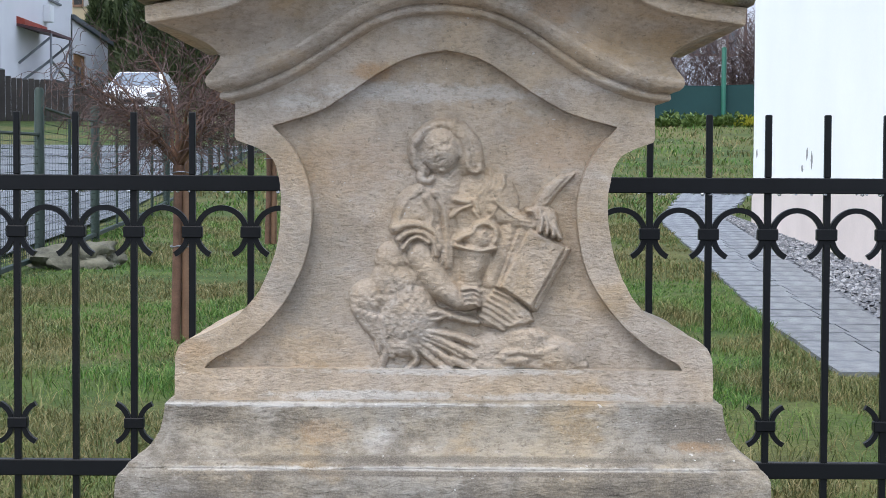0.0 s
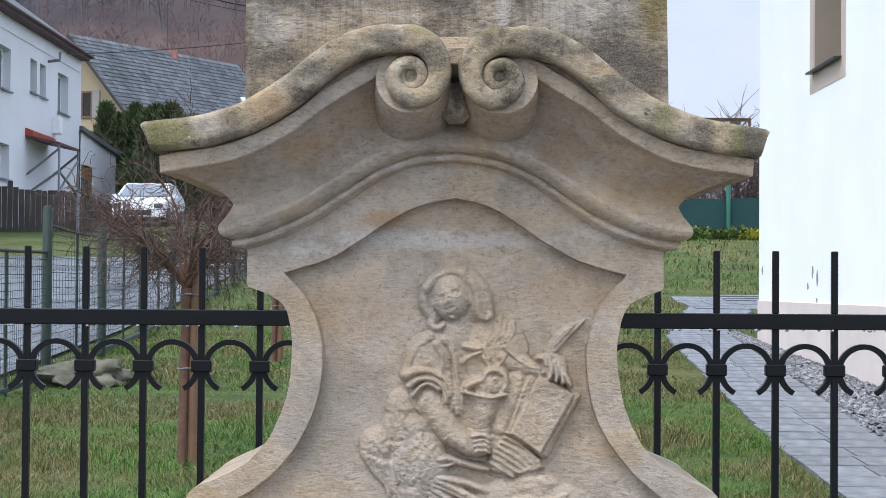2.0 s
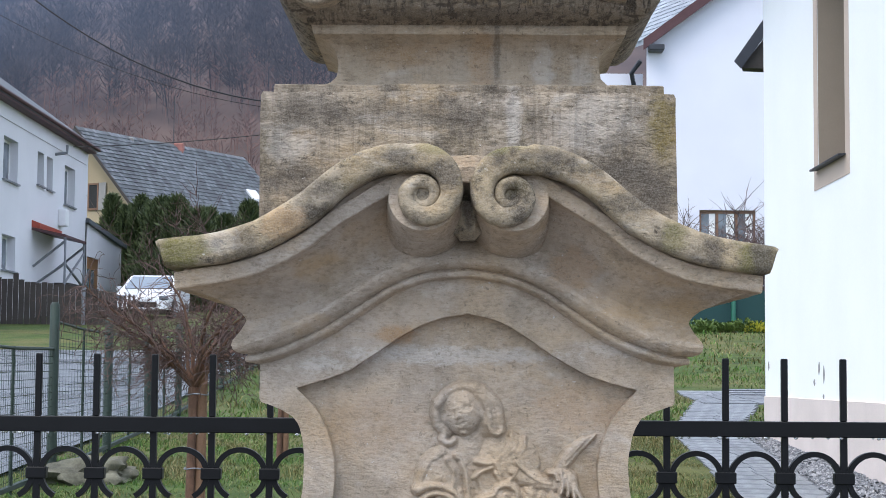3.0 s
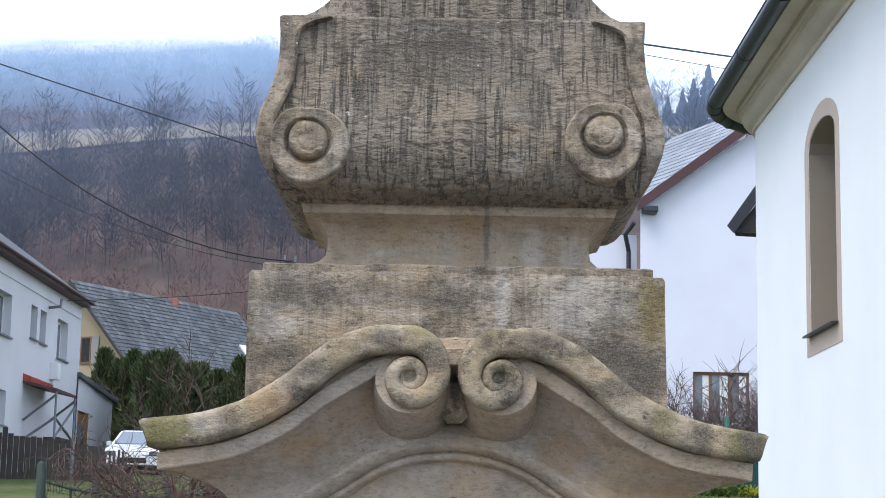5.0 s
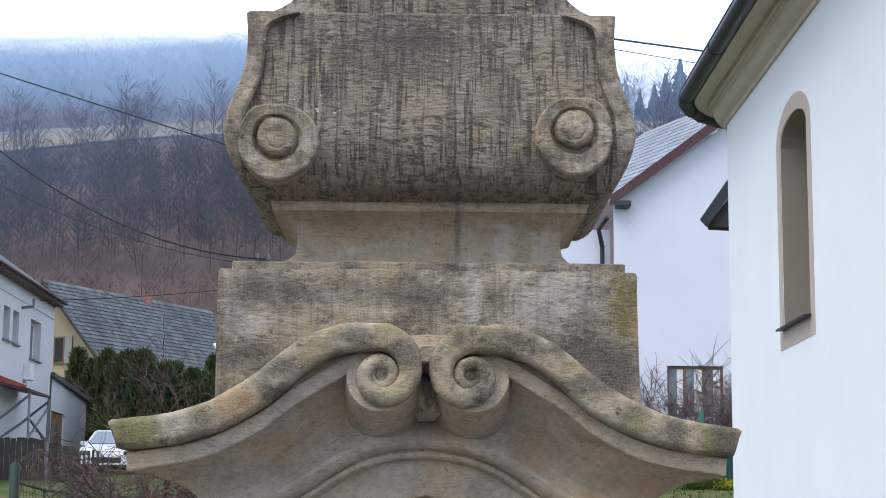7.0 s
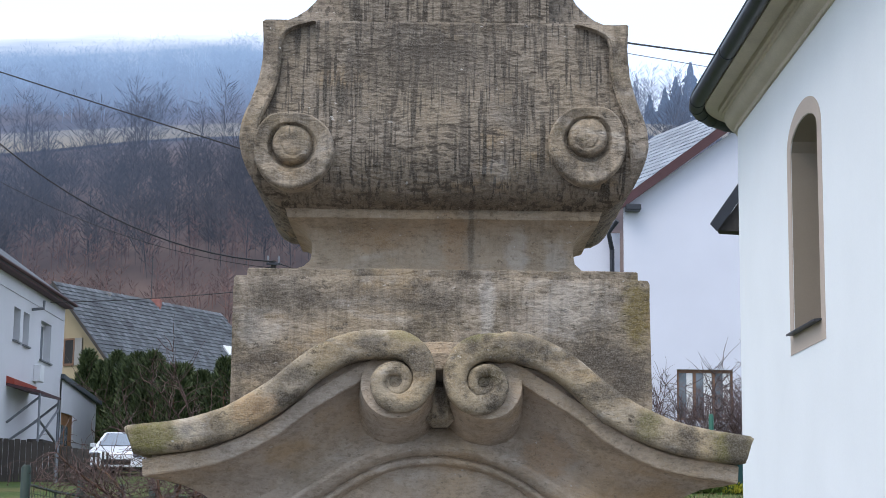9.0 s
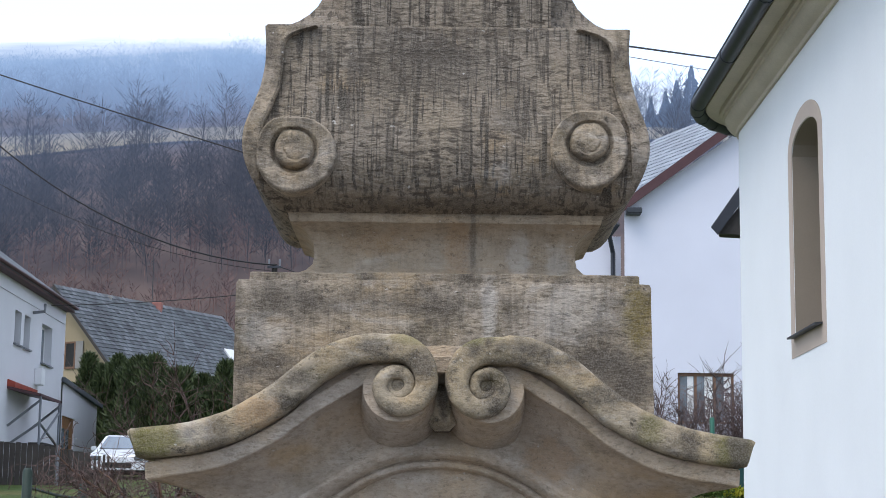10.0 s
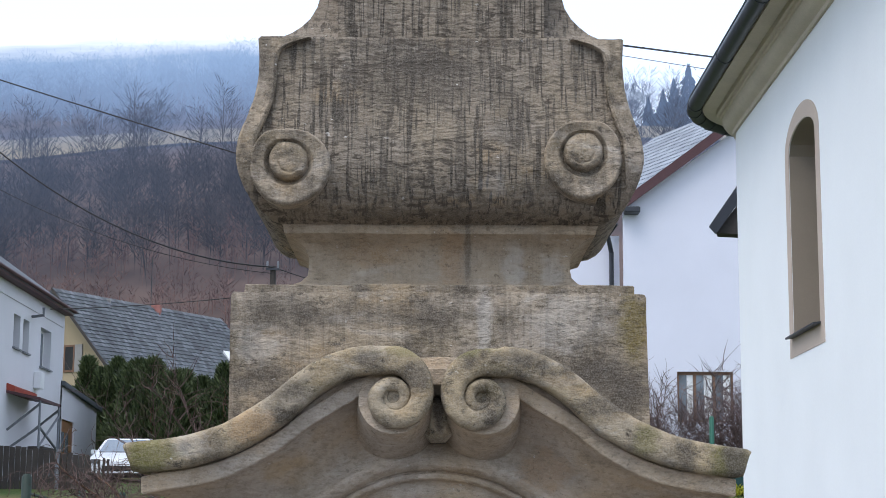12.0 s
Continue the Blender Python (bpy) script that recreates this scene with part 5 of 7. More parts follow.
# ---------------------------------------------------------------- house with the canopy
def build_left_house():
    house = thing("house", "two-storey grey-white house with a pipe canopy and small windows", "house")
    x0 = -13.0

    def place(u, d, z):
        return (x0 - d, u, z)

    holes = [(54.4, 55.95, 7.25, 8.55), (50.65, 51.5, 7.48, 8.52), (51.9, 52.72, 7.47, 8.52), (46.6, 48.25, 7.2, 8.45), (46.7, 48.2, 4.6, 5.62)]
    part("wall", holed(bmesh.new(), 36.0, 57.75, 2.0, 9.45, 0.0, 0.35, holes, place), HOUSE_WALL, house)
    part("end_wall", boxed(x0 - 8.0, x0 - 0.0, 57.75, 58.0, 2.0, 9.45), HOUSE_WALL, house)
    for h in holes:
        bars = 1 if h[1] - h[0] > 1.2 else 0
        window_part(house, place, h[0], h[1], h[2], h[3], 0.24, WHITE_FRAME if bars else DARK_WOOD, bars)
        part("window_sill", solid(bmesh.new(), [(a, b, e) for e in (h[2] - 0.05, h[2]) for a, b in ((h[0] - 0.08, -0.08), (h[1] + 0.08, -0.08), (h[1] + 0.08, 0.1), (h[0] - 0.08, 0.1))], place), PIPE_GREY, house)
    part("string_course", solid(bmesh.new(), [(a, b, e) for e in (8.93, 9.0) for a, b in ((36, -0.03), (57.78, -0.03), (57.78, 0), (36, 0))], place), HOUSE_WALL, house)
    # roof
    bm = bmesh.new()
    solid(bm, [(x0 + 0.32, 35, 9.44), (x0 + 0.32, 58.1, 9.44), (x0 - 4.2, 58.1, 12.6), (x0 - 4.2, 35, 12.6), (x0 + 0.32, 35, 9.58), (x0 + 0.32, 58.1, 9.58), (x0 - 4.2, 58.1, 12.8), (x0 - 4.2, 35, 12.8)])
    part("roof", bm, SLATE, house)
    part("soffit", boxed(x0 - 0.02, x0 + 0.30, 35.2, 58.0, 9.38, 9.44), BROWN_TRIM, house)
    bm = bmesh.new()
    tube(bm, [(x0 + 0.36, 35, 9.52), (x0 + 0.36, 58.1, 9.52)], 0.06, 8)
    part("gutter", bm, BROWN_TRIM, house, "red-brown gutter")
    bm = bmesh.new()
    tube(bm, [(x0 + 0.02, 52.9, 8.7), (x0 + 0.4, 52.9, 8.75), (x0 + 0.4, 52.9, 9.0)], 0.05, 6)
    part("cable_bracket", bm, PIPE_GREY, house)
    # canopy over the entrance
    can = thing("entrance_canopy", "pipe-framed entrance canopy with a red tin edge", "canopy")
    part("tin_sheet", solid(bmesh.new(), [(50.1, -1.05, 5.80), (53.1, -1.05, 5.80), (53.1, 0, 6.02), (50.1, 0, 6.02), (50.1, -1.05, 5.88), (53.1, -1.05, 5.88), (53.1, 0, 6.1), (50.1, 0, 6.1)], place), BROWN_TRIM, can)
    part("red_flashing", solid(bmesh.new(), [(50.1, -0.25, 6.06), (53.1, -0.25, 6.06), (53.1, 0, 6.1), (50.1, 0, 6.1), (50.1, -0.25, 6.22), (53.1, -0.25, 6.22), (53.1, 0, 6.32), (50.1, 0, 6.32)], place), RED_TIN, can)
    for a, b in (((50.3, -1.0, 5.82), (50.3, -1.0, 3.6)), ((53.0, -1.0, 5.82), (53.0, -1.0, 3.6)), ((50.3, -0.02, 4.9), (50.3, -1.0, 5.7)), ((53.0, -0.02, 4.9), (53.0, -1.0, 5.7)), ((50.3, -1.0, 5.0), (53.0, -1.0, 4.4)), ((50.3, -1.0, 4.4), (53.0, -1.0, 5.5)), ((50.3, -0.02, 4.3), (50.3, -1.0, 5.0))):
        bm = bmesh.new()
        tube(bm, [place(*a), place(*b)], 0.04, 6)
        part("pipe", bm, PIPE_GREY, can)
    part("letter_box", boxed(x0 + 0.0, x0 + 0.25, 53.6, 54.1, 6.45, 7.0, 0.02), WHITE_FRAME, house, "small white meter box")
    part("side_table", boxed(x0 + 0.5, x0 + 1.0, 51.0, 53.2, 4.35, 4.45, 0.02), DARK_WOOD, can, "dark board shelf")
    # lean-to
    shed = thing("lean_to", "white rendered lean-to with a brown panelled door", "shed")
    bm = bmesh.new()
    dh = (58.15, 60.3, 3.2, 5.78)
    holed(bm, 57.78, 64.4, 2.5, 6.2, 0.0, 0.25, [dh], place)
    solid(bm, [(57.78, 0, 6.2), (64.4, 0, 6.2), (64.4, 0.25, 6.2), (57.78, 0.25, 6.2), (57.78, 0, 6.92), (64.4, 0, 6.55), (64.4, 0.25, 6.55), (57.78, 0.25, 6.92)], place)
    part("wall", bm, HOUSE_WALL, shed)
    part("side_wall", boxed(x0 - 4, x0 - 0.25, 64.15, 64.4, 2.5, 6.5), HOUSE_WALL, shed)
    part("roof", solid(bmesh.new(), [(57.78, -0.12, 6.92), (64.9, -0.12, 6.52), (64.9, 4, 6.52), (57.78, 4, 6.92), (57.78, -0.12, 7.08), (64.9, -0.12, 6.68), (64.9, 4, 6.68), (57.78, 4, 7.08)], place), SLATE, shed)
    door = part("door", holed(bmesh.new(), dh[0], dh[1], dh[2], dh[3], 0.06, 0.12, [], place), DOOR_WOOD, shed, "brown wooden door")
    for k in range(2):
        a = dh[0] + 0.2 + 0.75 * k
        part("door_light", holed(bmesh.new(), a, a + 0.5, 4.65, 5.35, 0.045, 0.06, [], place), GLASS, door)


build_left_house()


def tile_roof(name, corner, along, down, cols, rows, mat, parent, thick=0.025):
    """Overlapping square slates on a slope, as one mesh."""
    rng = random.Random(7)
    c, u, v = Vector(corner), Vector(along), Vector(down)
    nrm = u.cross(v).normalized()
    if nrm.z < 0:
        nrm = -nrm
    verts, faces = [], []
    for r in range(rows):
        for k in range(cols):
            shift = 0.5 * (r % 2) - 0.25
            a0, a1 = max(0.0, (k + 0.09 + shift) / cols), min(1.0, (k + 0.91 + shift) / cols)
            b0, b1 = r / rows, (r + 1.12) / rows
            lift = thick * (0.5 + 0.4 * rng.random())
            base = len(verts)
            for a, b, h in ((a0, b0, 0.01), (a1, b0, 0.01), (a1, b1, lift + 0.02), (a0, b1, lift + 0.02), (a1, b1, 0.0), (a0, b1, 0.0)):
                verts.append(c + u * a + v * b + nrm * h)
            faces += [(base, base + 3, base + 2, base + 1), (base + 3, base + 5, base + 4, base + 2)]
    ob = shape(name, verts, faces, mat, parent)
    tagged(ob, kind="stuff")
    return ob


def build_cottage():
    cot = thing("cottage", "ochre-gabled cottage under a steep grey slate roof", "house")
    peak = Vector((-17.32, 76.6, 12.80))
    ridge = Vector((6.0, 12.4, 0.22))
    side = Vector((0.874, -0.486, 0))
    drop = 5.35
    down = side * 4.9 + Vector((0, 0, -drop))
    up = Vector((0, 0, 1))
    for s in (1, -1):
        d = Vector((side.x * 4.9 * s, side.y * 4.9 * s, -drop))
        bm = bmesh.new()
        lift = up * 0.18
        a, b = peak - ridge.normalized() * 0.5, peak + ridge
        solid(bm, [a, b, b + d, a + d, a + lift, b + lift, b + d + lift, a + d + lift])
        part("roof", bm, SLATE, cot)
    a = peak - ridge.normalized() * 0.5 + up * 0.2
    tile_roof("slate_cladding", a, ridge + ridge.normalized() * 0.5, down, 46, 27, SLATE, cot, 0.04)
    edge = -ridge.normalized() * 0.06
    board = up * -0.16
    v0, v1 = peak - ridge.normalized() * 0.5 + up * 0.22, peak - ridge.normalized() * 0.5 + up * 0.22 + down
    part("barge_board", solid(bmesh.new(), [v0 + board, v1 + board, v1 + board + edge, v0 + board + edge, v0, v1, v1 + edge, v0 + edge]), DARK_WOOD, cot, "dark verge board")
    inner = peak + ridge.normalized() * 0.15
    v = [inner - up * 0.2, inner + side * 4.7 - up * (drop + 0.1), inner - side * 4.7 - up * (drop + 0.1), inner + side * 4.7 - up * 9.5, inner - side * 4.7 - up * 9.5]
    back = [p + ridge.normalized() * 0.4 for p in v]
    shape("gable_wall", v + back, [(0, 1, 3, 4, 2), (5, 7, 9, 8, 6), (0, 5, 6, 1), (1, 6, 8, 3), (3, 8, 9, 4), (4, 9, 7, 2), (2, 7, 5, 0)], YELLOW_WALL, cot, "ochre rendered gable")
    w = inner + side * 0.38 - up * 2.42
    rd = ridge.normalized()

    def place(u, d, z):
        return w + side * u + rd * d + up * z

    win = part("window", holed(bmesh.new(), 0.0, 0.62, -1.25, 0, -0.06, 0.02, [(0.07, 0.55, -1.15, -0.08)], place), WINDOW_WOOD, cot)
    part("pane", holed(bmesh.new(), 0.07, 0.55, -1.15, -0.08, -0.04, 0.01, [], place), RUBBER, win, "dark pane")
    part("shutter", holed(bmesh.new(), 0.66, 1.08, -1.25, 0, -0.08, -0.03, [], place), CONCRETE, cot)
    c = peak + ridge * 0.55 + side * 0.1
    chim = part("chimney", boxed(c.x - 0.2, c.x + 0.28, c.y - 0.25, c.y + 0.25, c.z - 1.0, c.z + 0.26, 0.03), BRICK_RED, cot)
    mast = peak + ridge * 0.53
    bm = bmesh.new()
    tube(bm, [mast - up * 0.2, mast + up * 2.6], 0.022, 6)
    part("aerial_mast", bm, GUTTER, cot, "thin dark aerial mast")
    c2 = peak + ridge * 0.25 - side * 0.5
    part("chimney_stack", boxed(c2.x - 0.75, c2.x + 0.75, c2.y - 0.3, c2.y + 0.3, c2.z - 1.0, c2.z + 0.12, 0.03), CONCRETE, cot)
    s0 = peak + ridge * 0.80 + down * 0.41 + up * 0.26
    u, d = ridge.normalized(), down.normalized()
    part("skylight", solid(bmesh.new(), [s0, s0 + u * 0.9, s0 + u * 0.9 + d * 0.7, s0 + d * 0.7, s0 + up * 0.12, s0 + u * 0.9 + up * 0.12, s0 + u * 0.9 + d * 0.7 + up * 0.12, s0 + d * 0.7 + up * 0.12]), WHITE_FRAME, cot, "open white skylight")


build_cottage()


# ---------------------------------------------------------------- pale house behind the church
def build_right_house():
    house = thing("house", "pale house with a purple-brown verge and light slate roof", "house")
    y0 = 60.0

    def place(u, d, z):
        return (u, y0 + d, z)

    hole = (8.82, 10.86, 5.9, 7.74)
    bm = bmesh.new()
    holed(bm, 6.95, 17.0, 2.0, 13.6, 0.0, 0.4, [hole], place)
    solid(bm, [(6.95, 0, 13.6), (17, 0, 13.6), (17, 0.4, 13.6), (6.95, 0.4, 13.6), (6.95, 0, 13.75), (12.4, 0, 17.6), (12.4, 0.4, 17.6), (6.95, 0.4, 13.75)], place)
    part("wall", bm, HOUSE_WALL_B, house, "bluish white render")
    part("side_wall", boxed(4.5, 6.95, y0 + 1.6, y0 + 2.0, 2.0, 13.0), HOUSE_WALL_B, house)
    win = part("window", holed(bmesh.new(), hole[0], hole[1], hole[2], hole[3], 0.10, 0.18, [(hole[0] + 0.08, 9.42, 5.98, 7.62), (9.52, 10.12, 5.98, 7.62), (10.22, hole[1] - 0.08, 5.98, 7.62)], place), WINDOW_WOOD, house, "brown three-light window")
    for a, b in ((8.90, 9.42), (9.52, 10.12), (10.22, 10.78)):
        pane = part("pane", holed(bmesh.new(), a, b, 5.98, 7.62, 0.13, 0.14, [], place), GLASS, win)
        part("curtain", holed(bmesh.new(), a + 0.28, b - 0.02, 5.98, 7.62, 0.121, 0.128, [], place), WHITE_FRAME, win, "pale curtain")
    # roof: left slope runs back and to the left
    eave, peak = Vector((6.75, 59.6, 13.72)), Vector((12.4, 59.6, 17.95))
    back = Vector((-3.2, 9.0, 0.3))
    up = Vector((0, 0, 0.16))
    part("roof", solid(bmesh.new(), [eave, peak, peak + back, eave + back, eave + up, peak + up, peak + back + up, eave + back + up]), SLATE_LIGHT, house)
    tile_roof("slate_cladding", peak + up * 1.1, back, eave - peak, 26, 16, SLATE_LIGHT, house)
    part("verge_board", solid(bmesh.new(), [eave + Vector((0, -0.06, -0.2)), peak + Vector((0, -0.06, -0.2)), peak + Vector((0, 0.05, -0.2)), eave + Vector((0, 0.05, -0.2)), eave + Vector((0, -0.06, 0.2)), peak + Vector((0, -0.06, 0.2)), peak + Vector((0, 0.05, 0.2)), eave + Vector((0, 0.05, 0.2))]), BROWN_TRIM, house, "purple-brown verge board")
    bm = bmesh.new()
    tube(bm, [(12.68, 59.66, 16.4), (12.68, 59.66, 19.43)], 0.05, 8)
    part("cable_mast", bm, GUTTER, house, "dark cable mast")
    part("eave_end", boxed(6.95, 7.5, 59.4, 60.0, 13.50, 13.72, 0.03), GUTTER, house)
    bm = bmesh.new()
    tube(bm, [(6.75, 60.6, 13.3), (6.45, 60.9, 12.9), (6.62, 61.3, 12.3), (6.62, 61.4, 2.5)], 0.09, 8)
    part("downpipe", bm, GUTTER, house, "dark downpipe")


build_right_house()


# ---------------------------------------------------------------- road and boundary fences
def build_road():
    xs = np.linspace(-30, -2.95, 40)
    ys = np.linspace(8.5, 28.5, 40)
    verts = []
    for y in ys:
        for x in xs:
            verts.append((x - 0.02 * (y - 9) * (x > -3.5), y, ground_z(x, y) + 0.03))
    faces = [(j * 40 + i, j * 40 + i + 1, (j + 1) * 40 + i + 1, (j + 1) * 40 + i) for j in range(39) for i in range(39)]
    ob = shape("road", verts, faces, ASPHALT, smooth=60)
    tagged(ob, "wet grey asphalt road beyond the wire fence", "road", kind="structure")


build_road()


def fence_x(y):
    return -2.60 - 0.028 * max(0.0, y - 8.5) if y < 40 else -3.5


def build_wire_fence():
    fence = thing("wire_fence", "green wire mesh fence with pipe posts", "fence")
    ys = [4.4, 6.45] + [8.5 + 2.05 * k for k in range(13)]
    tops = [1.80, 1.80] + [2.03 - 0.03 * k if k < 2 else 1.97 + 0.055 * (k - 1) for k in range(13)]
    for k, (y, top) in enumerate(zip(ys, tops)):
        x = fence_x(y)
        bm = bmesh.new()
        r = 0.032 if k >= 2 else 0.02
        tube(bm, [(x, y, ground_z(x, y) - 0.1), (x, y, top + 0.01), (x, y, top + 0.03)], [r, r, r * 0.6], 10)
        part("post", bm, GREEN_POST, fence, "", 50)
        if k + 1 == len(ys):
            break
        y2, top2 = ys[k + 1], tops[k + 1]
        x2 = fence_x(y2)
        hi, hi2 = (top - 0.09, top2 - 0.09) if k != 1 else (1.76, 1.76)
        bm = bmesh.new()
        tube(bm, [(x, y, hi), ((x + x2) / 2, (y + y2) / 2, (hi + hi2) / 2 - 0.012), (x2, y2, hi2)], 0.011, 6)
        part("top_wire", bm, GREEN_POST, fence)
        if 1 <= k < 9:
            ym = (y + y2) / 2
            bm = bmesh.new()
            tube(bm, [(fence_x(ym), ym, ground_z(x, ym)), (fence_x(ym), ym, (hi + hi2) / 2)], 0.011, 6)
            part("rod", bm, GREEN_POST, fence)
        bm = bmesh.new()
        tube(bm, [(x, y, ground_z(x, y) + 0.05), (x2, y2, ground_z(x2, y2) + 0.05)], 0.02, 5)
        part("bottom_wire", bm, GREEN_POST, fence)
        # woven wires of one bay
        bm = bmesh.new()
        rng = random.Random(k)
        rows = 19 if k > 1 else 17
        for j in range(1, rows):
            t = j / rows
            pts = []
            for q in range(9):
                s = q / 8
                yy = y + (y2 - y) * s
                lo = ground_z(x, yy) + 0.05
                top_here = hi + (hi2 - hi) * s
                pts.append((fence_x(yy), yy, lo + (top_here - lo) * t - 0.006 * math.sin(math.pi * s) + rng.uniform(-0.003, 0.003)))
            tube(bm, pts, 0.0022, 3, False)
        cols = 40 if k <= 1 else 20 if k < 5 else 8
        for j in range(1, cols):
            s = j / cols
            yy = y + (y2 - y) * s
            tube(bm, [(fence_x(yy), yy, ground_z(x, yy) + 0.05), (fence_x(yy), yy, hi + (hi2 - hi) * s)], 0.0016, 3, False)
        ob = part("wire_mesh", bm, GREEN_POST, fence, "thin woven green wire")
        tagged(ob, kind="stuff")


build_wire_fence()


def build_boulder():
    bm = bmesh.new()
    bmesh.ops.create_icosphere(bm, subdivisions=4, radius=1)
    for v in bm.verts:
        n = noise.noise(v.co * 1.7) * 0.35 + noise.noise(v.co * 5) * 0.16 + noise.noise(v.co * 13) * 0.07
        v.co = Vector((v.co.x * 0.30, v.co.y * 0.22, v.co.z * 0.13)) * (1 + 1.3 * n)
        v.co += Vector((-2.30, 8.35, ground_z(-2.3, 8.35) + 0.03))
    ob = part("boulder", bm, BOULDER, None, "", 60)
    tagged(ob, "mossy grey boulder at the foot of the wire fence", "boulder")


build_boulder()


def build_board_fence():
    fence = thing("board_fence", "dark weathered board fence before the house", "fence")
    rng = random.Random(11)
    for k in range(26):
        x = -13.2 + 0.155 * k
        y = 44
        top = 4.30 - 0.018 * k + rng.uniform(-0.03, 0.03) + (0.16 if k == 8 else 0)
        part("board", boxed(x, x + 0.145, y, y + 0.03, 2.6, top, 0.006), DARK_WOOD, fence)
    for k in range(5):
        x = -9.2 + 0.12 * k
        part("picket", boxed(x, x + 0.06, 44, 44.03, 2.9, 3.75 + rng.uniform(-0.04, 0.04), 0.006), DARK_WOOD, fence)
    bm = bmesh.new()
    tube(bm, [(-10.0, 43.8, 2.9), (-10.0, 43.8, 4.0)], 0.05, 8)
    part("post", bm, PIPE_GREY, fence)


build_board_fence()


# ---------------------------------------------------------------- saplings
def twist(rng, start, way, length, n, curl, sag):
    """A contorted twig: points that wander and bend down."""
    pts, p, d = [Vector(start)], Vector(start), Vector(way).normalized()
    for k in range(n):
        d = (d + Vector((rng.uniform(-1, 1), rng.uniform(-1, 1), rng.uniform(-1, 1))) * curl + Vector((0, 0, -sag))).normalized()
        p = p + d * length / n
        pts.append(p.copy())
    return pts


def build_sapling(at, graft, stake_top, seed, scale=1.0, limbs=17):
    rng = random.Random(seed)
    tree = thing("weeping_sapling", "bare contorted weeping sapling tied to a wooden stake", "tree", at=(0, 0, 0))
    x, y = at
    g = ground_z(x, y)
    bm = bmesh.new()
    tube(bm, [(x - 0.012, y, g - 0.05), (x - 0.006, y, g + 0.3), (x, y, graft - 0.12), (x + 0.002, y, graft)], [0.021, 0.019, 0.018, 0.023], 10)
    part("trunk", bm, BARK, tree, "", 60)
    fine = bmesh.new()
    top = Vector((x, y, graft))
    for k in range(limbs):
        a = 2 * math.pi * k / limbs + rng.uniform(-0.3, 0.3)
        rise = rng.uniform(0.75, 2.6)
        way = Vector((math.cos(a), math.sin(a), rise))
        pts = twist(rng, top, way, rng.uniform(0.45, 0.66) * scale, 9, 0.22, 0.03)
        bm = bmesh.new()
        tube(bm, pts, [0.0105 * (1 - 0.08 * j) for j in range(len(pts))], 5, False)
        part("limb", bm, BARK, tree, "", 60)
        for j in range(2, len(pts)):
            for _ in range(6):
                w = Vector((math.cos(a), math.sin(a), 0.5)) + Vector((rng.uniform(-1, 1), rng.uniform(-1, 1), rng.uniform(-0.7, 0.9)))
                q = twist(rng, pts[j], w, rng.uniform(0.12, 0.34) * scale, 9, 0.46, 0.10)
                tube(fine, q, [0.0022 * (1 - 0.07 * i) for i in range(len(q))], 3, False)
                if rng.random() < 0.5:
                    e = q[-3]
                    s = twist(rng, e, (rng.uniform(-1, 1), rng.uniform(-1, 1), -0.4), 0.10 * scale, 5, 0.55, 0.1)
                    tube(fine, s, 0.0018, 3, False)
    ob = part("crown", fine, TWIG, tree, "tangle of thin brown twigs")
    tagged(ob, kind="stuff")
    stake = thing("tree_stake", "round brown wooden stake beside a sapling", "stake")
    bm = bmesh.new()
    tube(bm, [(x + 0.032, y + 0.02, g - 0.05), (x + 0.036, y + 0.02, stake_top - 0.01), (x + 0.036, y + 0.02, stake_top)], [0.024, 0.023, 0.019], 10)
    part("post", bm, STAKE, stake, "", 50)
    for z in (g + 0.42, graft - 0.03):
        bm = bmesh.new()
        ring = [(x + 0.016 + 0.05 * math.cos(t), y + 0.01 + 0.034 * math.sin(t), z + 0.003 * math.sin(3 * t)) for t in (2 * math.pi * k / 14 for k in range(15))]
        tube(bm, ring, 0.003, 5, False)
        part("tie", bm, PIPE_GREY, stake, "pale twine tie")


build_sapling((-1.135, 4.75), 1.545, 1.72, 5)
build_sapling((-1.30, 10.2), 1.66, 1.80, 8, 1.0, 10)


# ---------------------------------------------------------------- far shrubs, hedge, car
def sliver_mesh(name, pts, dirs, size, width, mat, parent=None, rng=None):
    """Many small leaf slivers, as one mesh."""
    n = len(pts)
    pts, dirs = np.asarray(pts), np.asarray(dirs)
    dirs = dirs / np.linalg.norm(dirs, axis=1)[:, None]
    side = np.cross(dirs, np.random.RandomState(3).normal(size=(n, 3)))
    side /= np.linalg.norm(side, axis=1)[:, None] + 1e-9
    size = np.broadcast_to(size, (n,))[:, None]
    v = np.empty((n, 4, 3))
    v[:, 0] = pts
    v[:, 1] = pts + dirs * size * 0.5 + side * width
    v[:, 2] = pts + dirs * size
    v[:, 3] = pts + dirs * size * 0.5 - side * width
    me = bpy.data.meshes.new(name)
    me.from_pydata(v.reshape(-1, 3).tolist(), [], np.arange(4 * n).reshape(-1, 4).tolist())
    me.materials.append(mat)
    ob = new(name, me)
    if parent:
        ob.parent = parent
    return tagged(ob, kind="stuff")


